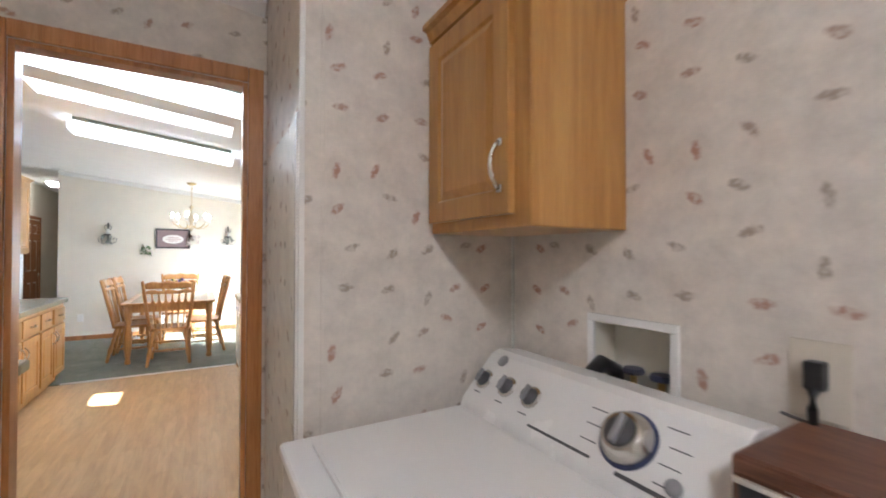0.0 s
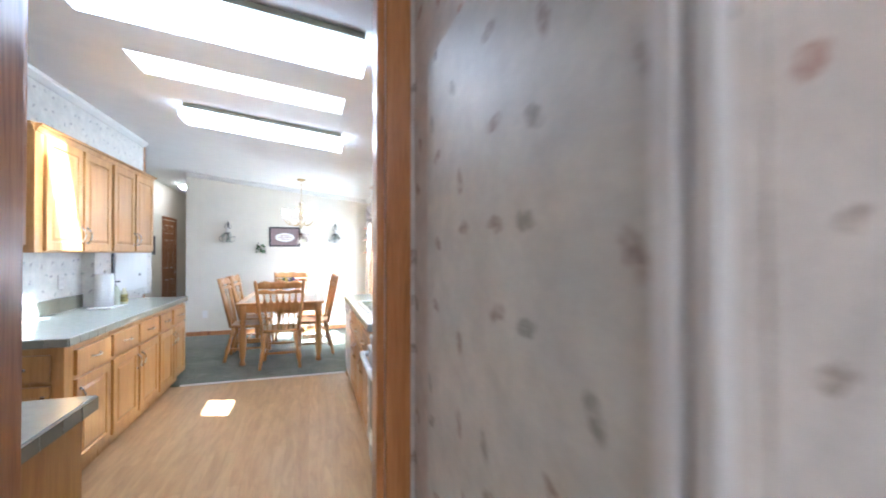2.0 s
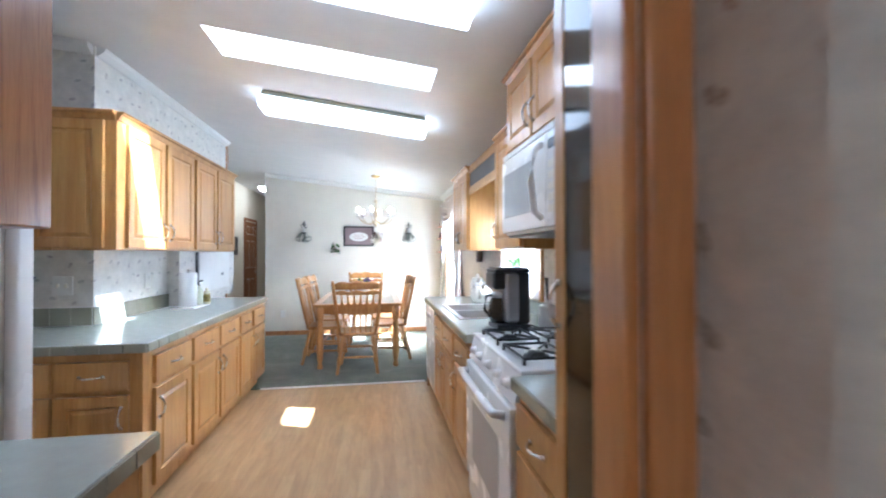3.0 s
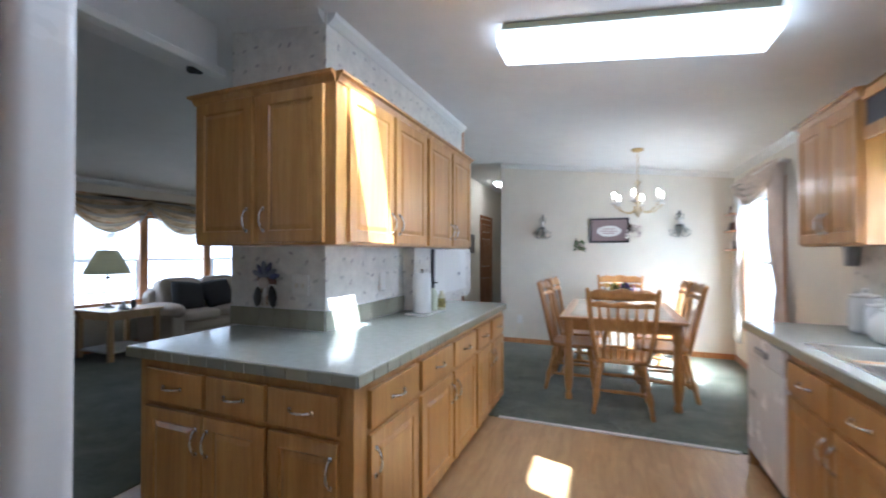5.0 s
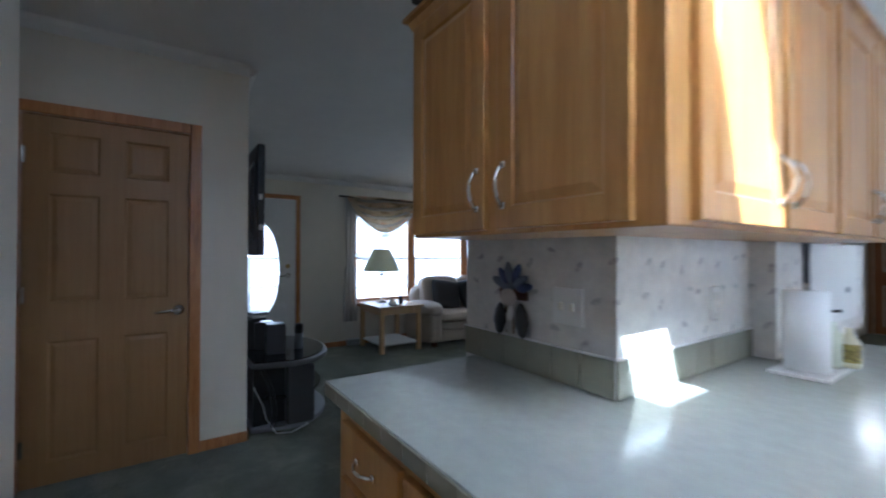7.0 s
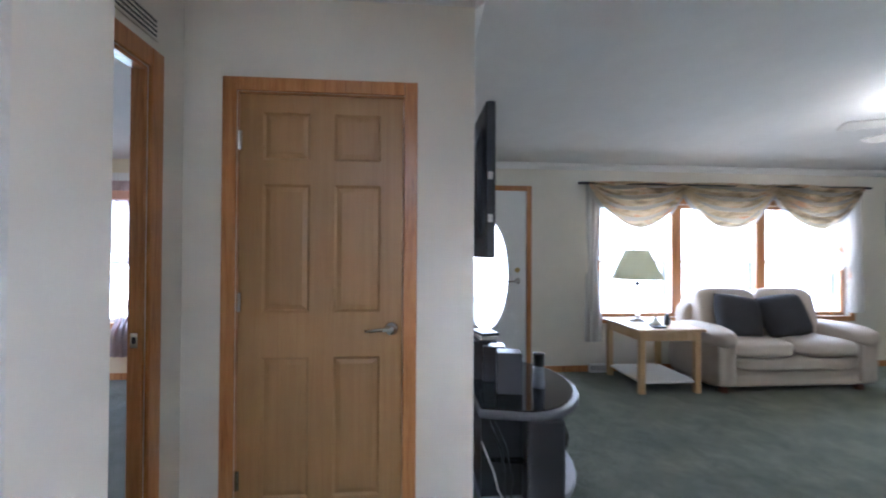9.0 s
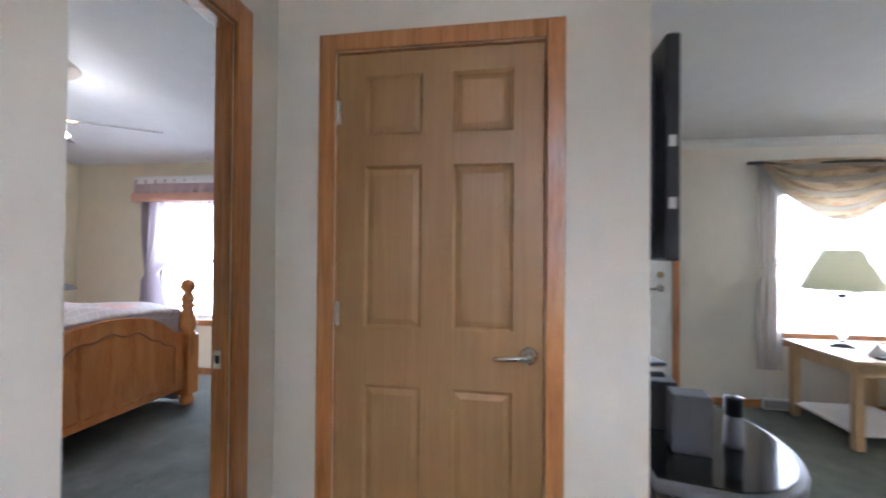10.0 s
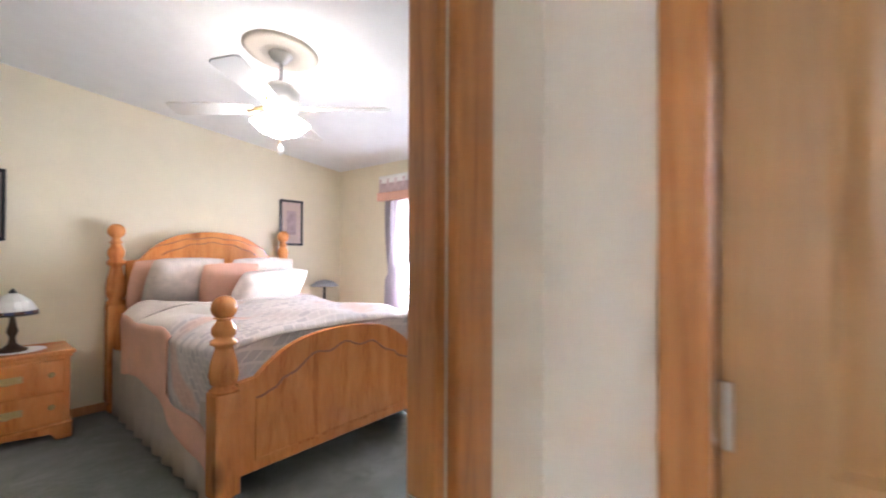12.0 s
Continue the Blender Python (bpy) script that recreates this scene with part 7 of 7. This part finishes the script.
def ceiling_fan(name, x, y, ztop, zblade, label, r=0.62, spin=0.0, shade=None, blades=5):
    t = thing(name, pose(x, y, 0), label, "ceiling fan")
    part("medallion", lathe([(0.0, -0.02), (0.10, -0.02), (0.125, -0.026), (0.165, -0.014), (0.195, -0.018), (0.215, 0.0), (0.205, 0.004), (0, 0.004)], 40), SHADEDPLASTER, t, "round ceiling medallion", True, pose(0, 0, ztop, 0, -6.6, 0))
    part("canopy", lathe([(0, ztop - 0.075), (0.03, ztop - 0.07), (0.065, ztop - 0.03), (0.07, ztop - 0.012), (0, ztop - 0.012)], 20), PORCELAIN, t, "", True)
    part("downrod", lathe([(0.011, zblade + 0.14), (0.011, ztop - 0.07)], 10), PORCELAIN, t, "", True)
    part("motor", lathe([(0, zblade - 0.03), (0.07, zblade - 0.028), (0.09, zblade - 0.01), (0.105, zblade + 0.03), (0.105, zblade + 0.10), (0.07, zblade + 0.14), (0.03, zblade + 0.15), (0, zblade + 0.15)], 24), PORCELAIN, t, "", True)
    for k in range(blades):
        a = spin + 2 * math.pi * k / blades
        bm = prism([(0.16, -0.045), (0.30, -0.06), (r, -0.07), (r + 0.02, -0.05), (r + 0.02, 0.05), (r, 0.07), (0.30, 0.06), (0.16, 0.045)], (-0.004, 0.004), "z", None, 0.002)
        bmesh.ops.rotate(bm, cent=(0, 0, 0), matrix=Matrix.Rotation(radians(11), 3, "X"), verts=bm.verts)
        bmesh.ops.transform(bm, matrix=Matrix.Translation((0, 0, zblade)) @ Matrix.Rotation(a, 4, "Z"), verts=bm.verts)
        part("blade", bm, PORCELAIN, t)
        part("blade_iron", tube([(0.09 * math.cos(a), 0.09 * math.sin(a), zblade + 0.01), (0.20 * math.cos(a), 0.20 * math.sin(a), zblade - 0.01)], 0.012, 6), BRASS, t)
    part("light_fitter", lathe([(0, zblade - 0.09), (0.04, zblade - 0.085), (0.055, zblade - 0.05), (0.04, zblade - 0.03)], 18), PORCELAIN, t, "", True)
    for k in range(4):
        a = spin + 0.4 + math.pi / 2 * k
        bm = lathe([(0.025, 0), (0.035, -0.02), (0.052, -0.06), (0.062, -0.10), (0.06, -0.10), (0.0, -0.07)], 16)
        bmesh.ops.rotate(bm, cent=(0, 0, 0), matrix=Matrix.Rotation(radians(-38), 3, "Y"), verts=bm.verts)
        bmesh.ops.transform(bm, matrix=Matrix.Rotation(a, 4, "Z") @ Matrix.Translation((0.055, 0, zblade - 0.045)), verts=bm.verts)
        part("light_shade", bm, shade or SHADEGLOW, t, "lit tulip glass shade", True)
    part("pull_chain", tube([(0.0, 0.0, zblade - 0.09), (0.005, 0, zblade - 0.21)], 0.003, 6), BRASS, t)
    part("pull_knob", lathe([(0, zblade - 0.28), (0.016, zblade - 0.265), (0.018, zblade - 0.24), (0.008, zblade - 0.215), (0, zblade - 0.21)], 12), PORCELAIN, t, "", True)
    return t


ceiling_fan("living_ceiling_fan", -4.95, 7.25, ceil_z(-4.95), 2.28, "white living room ceiling fan with lit tulip shades", spin=0.5)
lp = framed("living_picture", pose(-6.829, 9.29, 1.74, 0, 0, 90), 0.42, 0.40, "dark framed picture over a candle shelf", DARKGREY, plain("blue_grey_print", (0.18, 0.20, 0.24), 0.6, var=0.35, scale=12))
csf = thing("candle_shelf", pose(-6.829, 9.29, 1.42, 0, 0, 90), "small dark shelf with candles under the picture", "shelf")
part("tier", box(-0.20, 0.20, -0.10, 0, 0.0, 0.02, 0.004), BROWNWOOD, csf)
for x in (-0.13, 0, 0.13):
    part("candle", lathe([(0.022, 0.02), (0.022, 0.09), (0, 0.092)], 12, None, (x, -0.05)), LINEN, csf, "", True)
sdt = thing("side_table", pose(-6.35, 9.75, 0), "dark wooden side table in the living room corner", "table")
part("top", box(-0.25, 0.25, -0.25, 0.25, 0.56, 0.585, 0.006), BROWNWOOD, sdt)
for x in (-0.21, 0.21):
    for y in (-0.21, 0.21):
        part("leg", box(x - 0.02, x + 0.02, y - 0.02, y + 0.02, 0.006, 0.56, 0.003), BROWNWOOD, sdt)
trk = thing("beam_spotlight", pose(-2.79, 4.26, 2.47), "small black spotlight under the ceiling beam", "spotlight")
part("mount", lathe([(0.03, -0.015), (0.03, 0.0), (0, 0.0)], 14), IRON, trk)
part("head", tube([(0, 0, -0.02), (0.0, -0.03, -0.05), (0.02, -0.11, -0.075)], [0.010, 0.02, 0.024], 12), IRON, trk, "", True)
vtw = thing("return_air_grille", pose(-4.01, 2.381, 2.235, 0, 0, 180), "cream return air grille above the bedroom door", "vent")
part("frame", box(-0.17, 0.17, -0.008, 0, -0.05, 0.05, 0.003), CREAMPL, vtw)
for k in range(4):
    part("louver", box(-0.15, 0.15, -0.011, -0.008, -0.036 + 0.02 * k, -0.028 + 0.02 * k), DARKGREY, vtw)
th = thing("thermostat", pose(XW + 0.001, 5.02, 1.18, 0, 0, 90), "small cream switch plate by the front door", "switch")
part("plate", box(-0.06, 0.06, -0.008, 0, -0.055, 0.055, 0.003), CREAMPL, th)

# ---- bedroom ----
BX0, BX1, BY0, BY1 = -6.03, -4.61, -1.40, 0.59   # post centres
bd = thing("bed", pose(0, 0, 0), "honey pine four-poster bed with arched head and footboards", "bed")


def post(x, y, h, sq):
    b0 = lathe([(0.036, 0.006), (0.054, 0.03), (0.054, 0.06), (0.038, 0.085), (0.056, 0.10)], 16)
    part("post_foot", b0, PINE, bd, "", True, pose(x, y, 0))
    part("post_block", box(x - 0.06, x + 0.06, y - 0.06, y + 0.06, 0.10, sq, 0.008, 2), PINE, bd)
    L = h - sq
    pr = [(0.05, 0), (0.056, 0.03), (0.04, 0.06), (0.052, 0.10), (0.058, 0.18), (0.052, 0.30), (0.036, 0.44), (0.034, 0.47), (0.052, 0.50), (0.052, 0.53), (0.036, 0.56), (0.046, 0.60), (0.048, 0.66), (0.030, 0.73), (0.026, 0.75), (0.042, 0.765), (0.026, 0.785)]
    n = 8
    br = 0.06
    cz_ = 1 - br / L
    ball = [(br * math.cos(a), cz_ + br / L * math.sin(a)) for a in [-1.05 + (1.05 + math.pi / 2) * k / n for k in range(n + 1)]]
    ball[-1] = (0.0, 1.0)
    part("post_turning", lathe([(r * 1.18, sq + s * L) for r, s in pr] + [(r, sq + s * L) for r, s in ball], 24), PINE, bd, "turned post with a ball finial", True, pose(x, y, 0))


for x in (BX0, BX1):
    post(x, BY0, 1.50, 0.86)
    post(x, BY1, 1.07, 0.60)


def arched(y, z0, zs, za, label, steps=28, th=0.04, wave=0.0):
    pts = [(BX1 - 0.06, z0), (BX0 + 0.06, z0)]
    for k in range(steps + 1):
        u = k / steps
        a = 2 * u - 1
        k1 = max(0.0, 1 - (a / 0.86) ** 2) ** 0.75
        k2 = max(0.0, 1 - abs(a) / 1.0) ** 0.7
        pts.append((BX0 + 0.06 + (BX1 - BX0 - 0.12) * u, zs + (za - zs) * (0.72 * k1 + 0.28 * min(1, k2 * 1.5)) + wave * math.cos(a * 12) * (1 - k1)))
    return prism(pts, (y - th / 2, y + th / 2), "y", None, 0.006)


part("headboard", arched(BY0, 0.35, 1.19, 1.46, "", wave=0.012), PINE, bd, "arched pine headboard")
part("footboard", arched(BY1, 0.16, 0.62, 0.83, "", wave=0.01), PINE, bd, "arched pine footboard")
for y in (BY1 + 0.021,):
    mo_ = []
    for k in range(31):
        u = k / 30
        a = 2 * u - 1
        k1 = max(0.0, 1 - (a / 0.8) ** 2) ** 0.75
        mo_.append((BX0 + 0.15 + (BX1 - BX0 - 0.3) * u, y, 0.55 + 0.17 * k1 + 0.016 * math.cos(a * 16)))
    part("carved_bead", tube(mo_, 0.006, 6), CARVED, bd, "", True)
    part("panel_bead", box(BX0 + 0.16, BX1 - 0.16, y - 0.002, y + 0.006, 0.21, 0.225, 0.003), PINE, bd)
    for x in (BX0 + 0.15, BX1 - 0.16):
        part("panel_bead", box(x, x + 0.012, y - 0.002, y + 0.006, 0.21, 0.53, 0.003), PINE, bd)
for s0, k0 in ((-0.30, 1.36), (-0.10, 1.405)):
    arc = []
    for k in range(25):
        a = 2 * k / 24 - 1
        arc.append(((BX0 + BX1) / 2 + a * (0.45 + s0 * 0.5 + 0.1), BY0 + 0.021, k0 - 0.11 * a * a + 0.006 * math.cos(a * 14)))
    part("carved_bead", tube(arc, 0.005, 6), CARVED, bd, "", True)
for x in (BX0, BX1):
    part("side_rail", box(x - 0.02, x + 0.02, BY0 + 0.06, BY1 - 0.06, 0.22, 0.40, 0.004), PINE, bd)
part("mattress", box(BX0 + 0.03, BX1 - 0.03, BY0 + 0.03, BY1 - 0.05, 0.40, 0.80, 0.06, 4), LINEN, bd)
skb = thing("bed_skirt", pose(0, 0, 0), "taupe gathered bed skirt", "bed skirt")
part("skirt", sheet(lambda u, v: (BX1 + 0.03 + 0.012 * math.sin(u * 60), BY0 + 0.10 + (BY1 - BY0 - 0.20) * u, 0.03 + 0.50 * v), 90, 4, None, 0.004), SKIRT, skb, "", True)
part("skirt", sheet(lambda u, v: (BX0 - 0.03 + 0.012 * math.sin(u * 60), BY0 + 0.10 + (BY1 - BY0 - 0.20) * u, 0.03 + 0.50 * v), 90, 4, None, 0.004), SKIRT, skb, "", True)


def cover(u, v):
    """u across the bed, v from head to foot; hangs over both sides."""
    half = (BX1 - BX0) / 2
    c = (BX0 + BX1) / 2
    s = (u - 0.5) * 2 * (half + 0.46)
    y = BY0 + 0.42 + (BY1 - BY0 - 0.445) * v
    over = max(0.0, abs(s) - (half - 0.03))
    zt = 0.88 + 0.022 * math.sin(7 * s + 3 * y) * math.sin(5 * y) + 0.03 * noise.noise((s * 4, y * 4, 0)) - 0.05 * max(0.0, (v - 0.9) * 10) ** 2
    if over <= 0:
        return (c + s, y, zt - 0.05 * (abs(s) / half) ** 6)
    th = min(over / 0.10, 1.0) * math.pi / 2
    x = half - 0.03 + 0.085 * math.sin(th) + 0.02 * math.sin(9 * y) * min(1, over * 4)
    z = zt - 0.05 - 0.07 * (1 - math.cos(th)) - max(0, over - 0.10) * (0.78 + 0.80 * v ** 3 + 0.09 * math.sin(6 * y + 1))
    return (c + math.copysign(x, s), y, z)


PRINT = plain("printed_linen", (0.74, 0.64, 0.57), 0.85, var=0.14, scale=16, bumpy=0.3, fine=60)
cmf = thing("comforter", pose(0, 0, 0), "quilted grey and peach plaid comforter hanging over the bed", "comforter")
part("quilt", sheet(cover, 56, 44, None, 0.012), QUILT, cmf, "", True)


def band(u, v):
    p = cover(0.80 + 0.20 * u, v)
    return (p[0] + 0.006, p[1], p[2] + 0.004)


part("peach_border", sheet(lambda u, v: band(0.08 + 0.92 * u, 0.64 * v), 12, 28, None, 0.008), PEACH, cmf, "peach border band", True)
part("peach_hem", sheet(lambda u, v: band(0.74 + 0.26 * u, 0.64 + 0.36 * v), 6, 18, None, 0.008), PEACH, cmf, "peach hem at the foot", True)
part("foot_drop", sheet(lambda u, v: (BX0 + 0.05 + (BX1 - BX0 - 0.10) * u, 0.553 + 0.01 * math.sin(1.57 * min(1, 4 * v)) + 0.006 * math.sin(25 * u), 0.83 - 0.35 * v), 30, 8, None, 0.008), QUILT, cmf, "", True)
# turned-down sheet at the head
part("fold", sheet(lambda u, v: (lambda p: (p[0], p[1] - 0.04, p[2] + 0.012))(cover(0.10 + 0.80 * u, 0.22 * v)), 40, 8, None, 0.012), LINEN, cmf, "cream turned-down fold", True)
for i, (x, y, z, rx, rz, w, d, h, mt, lb) in enumerate((
        (-5.0, -1.10, 1.03, 60, 8, 0.58, 0.46, 0.20, PRINT, "cream patterned bed pillow against the headboard"),
        (-5.66, -1.14, 1.03, 62, -6, 0.58, 0.44, 0.19, PRINT, "cream patterned bed pillow against the headboard"),
        (-4.90, -1.25, 1.02, 70, 10, 0.52, 0.42, 0.14, PEACH, "peach bed pillow behind a cream one"),
        (-5.28, -0.93, 1.01, 58, -10, 0.44, 0.42, 0.15, PEACH, "peach square throw pillow on the bed"),
        (-5.45, -0.74, 0.98, 50, 12, 0.46, 0.34, 0.15, PRINT, "cream throw pillow lying on the bed"),
        (-5.70, -0.86, 0.98, 52, -4, 0.46, 0.36, 0.14, PAPERWHITE, "white throw pillow on the bed"))):
    q = thing("bed_pillow", pose(x, y, z, rx, 0, rz), lb, "pillow", "pillows on the bed")
    part("pillow", cushion(w, d, h, 0.42, 10), mt, q, "", True)

ns = thing("nightstand", pose(-4.30, -1.46, 0), "honey pine nightstand with two drawers", "nightstand")
part("case", box(0, 0.62, 0, 0.36, 0.09, 0.58, 0.006), PINE, ns)
part("top", box(-0.025, 0.645, -0.01, 0.39, 0.58, 0.61, 0.01, 3), PINE, ns)
part("plinth", prism([(0.0, 0.006), (0.07, 0.006), (0.10, 0.05), (0.31, 0.07), (0.52, 0.05), (0.55, 0.006), (0.62, 0.006), (0.62, 0.10), (0.0, 0.10)], (0.345, 0.372), "y", None, 0.004), PINE, ns)
part("cornice", box(-0.012, 0.632, 0.0, 0.378, 0.556, 0.58, 0.009, 3), PINE, ns, "rounded moulding under the top")
part("base_moulding", box(-0.014, 0.634, 0.0, 0.380, 0.098, 0.118, 0.008, 3), PINE, ns, "rounded base moulding")
part("plinth_side", box(-0.012, 0.0, 0.0, 0.36, 0.006, 0.10, 0.003), PINE, ns)
for z in (0.13, 0.345):
    f = part("drawer_front", box(0.035, 0.585, 0.36, 0.38, z, z + 0.20, 0.008, 2), PINE, ns)
    part("handle", tube([(0.25, 0.38, z + 0.11), (0.26, 0.40, z + 0.10), (0.31, 0.405, z + 0.09), (0.36, 0.40, z + 0.10), (0.37, 0.38, z + 0.11)], 0.006, 6), BRASS, f, "aged brass bail pull", True)
    part("escutcheon", box(0.235, 0.385, 0.379, 0.383, z + 0.085, z + 0.13, 0.002), BRASS, f)
    part("knob", lathe([(0.012, 0), (0.012, 0.01), (0.018, 0.02), (0, 0.026)], 12), BRASS, f, "", True, pose(0.10, 0.38, z + 0.11, -90))
doi = thing("doily", pose(-4.06, -1.27, 0.611), "round white lace doily on the nightstand", "doily")
part("lace", lathe([(0.0, 0.0), (0.13, 0.0), (0.14, 0.001), (0.0, 0.003)], 28), PAPERWHITE, doi)
tfl = thing("stained_glass_lamp", pose(-4.03, -1.26, 0.614), "small bronze lamp with a leaded glass shade", "lamp")
part("base", lathe([(0.075, 0), (0.078, 0.01), (0.05, 0.025), (0.022, 0.05), (0.016, 0.09), (0.03, 0.13), (0.018, 0.18), (0.012, 0.26), (0.0, 0.27)], 18), plain("bronze", (0.06, 0.035, 0.02), 0.4, 0.8), tfl, "", True)
for k in range(16):
    a0, a1 = 2 * math.pi * k / 16, 2 * math.pi * (k + 0.94) / 16
    for prf, mt in (([(0.122, 0.245), (0.124, 0.268)], BLUE if k % 2 else BROWNWOOD), ([(0.122, 0.270), (0.092, 0.330), (0.045, 0.372), (0.02, 0.385)], PORCELAIN)):
        n_ = len(prf) - 1

        def pane(u, v):
            q_ = min(n_ - 1, int(v * n_))
            f_ = v * n_ - q_
            r_ = prf[q_][0] + (prf[q_ + 1][0] - prf[q_][0]) * f_
            return (r_ * math.cos(a0 + (a1 - a0) * u), r_ * math.sin(a0 + (a1 - a0) * u), prf[q_][1] + (prf[q_ + 1][1] - prf[q_][1]) * f_)
        part("shade_pane", sheet(pane, 1, n_, None, 0.003), mt, tfl)
part("shade_rim", tube([(0.124 * math.cos(2 * math.pi * k / 24), 0.124 * math.sin(2 * math.pi * k / 24), 0.245) for k in range(25)], 0.006, 6), IRON, tfl)
part("finial", lathe([(0.022, 0.385), (0.015, 0.40), (0.008, 0.41), (0, 0.42)], 12), IRON, tfl, "", True)
ns2 = thing("far_nightstand", pose(-6.72, -1.46, 0), "honey pine nightstand on the window side of the bed", "nightstand")
part("case", box(0.0, 0.55, 0, 0.36, 0.02, 0.58, 0.006), PINE, ns2)
part("top", box(-0.02, 0.57, -0.01, 0.39, 0.58, 0.61, 0.01, 3), PINE, ns2)
lm2 = thing("bedside_lamp", pose(-6.45, -1.26, 0.61), "small bedside lamp with a flat grey shade", "lamp")
part("base", lathe([(0.07, 0), (0.03, 0.03), (0.015, 0.10), (0.012, 0.30), (0, 0.3)], 16), IRON, lm2, "", True)
part("shade", lathe([(0.15, 0.29), (0.155, 0.295), (0.10, 0.335), (0.05, 0.355), (0, 0.36)], 24), GREY, lm2, "", True)
for x, lbl in ((-6.175, "narrow dark framed botanical print above the bedside"), (-3.87, "narrow dark framed print above the nightstand")):
    f = framed("bedroom_picture", pose(x, -1.499, 1.60, 0, 0, 180), 0.275, 0.50, lbl, BLACK, plain("cream_mat" + lbl[:8], (0.55, 0.42, 0.36), 0.7, var=0.05))
    part("inner_print", box(-0.055, 0.055, -0.0145, -0.0122, -0.13, 0.13), plain("botanical" + lbl[:8], (0.40, 0.30, 0.30), 0.7, var=0.3, scale=18), f)
ceiling_fan("bedroom_ceiling_fan", -5.0, 0.40, 2.469, 2.13, "white bedroom ceiling fan with glowing tulip shades", r=0.63, spin=radians(39.5), shade=BEDGLOW, blades=4)
bcu = thing("bedroom_curtain", pose(0, 0, 0), "rose valance with tied sheer curtains", "curtain")
part("cornice", box(-6.829, -6.73, -0.68, 0.95, 2.02, 2.10, 0.004), WHITETRIM, bcu, "pale cornice board")
drape("valance", bcu, -6.74, -0.68, 0.95, 1.90, 2.06, LAVENDER, 14, 0.02)
part("valance_band", box(-6.765, -6.715, -0.70, 0.97, 1.83, 1.92, 0.01), PEACH, bcu, "peach padded band")
drape("side_panel", bcu, -6.77, -0.62, 0.10, 0.25, 1.86, SHEER_P, 7, 0.022, (1.0, -0.50, 0.14), "tied rose sheer panel")
drape("side_panel", bcu, -6.77, 0.18, 0.90, 0.25, 1.86, SHEER_P, 7, 0.022, (1.0, 0.78, 0.14), "tied rose sheer panel")
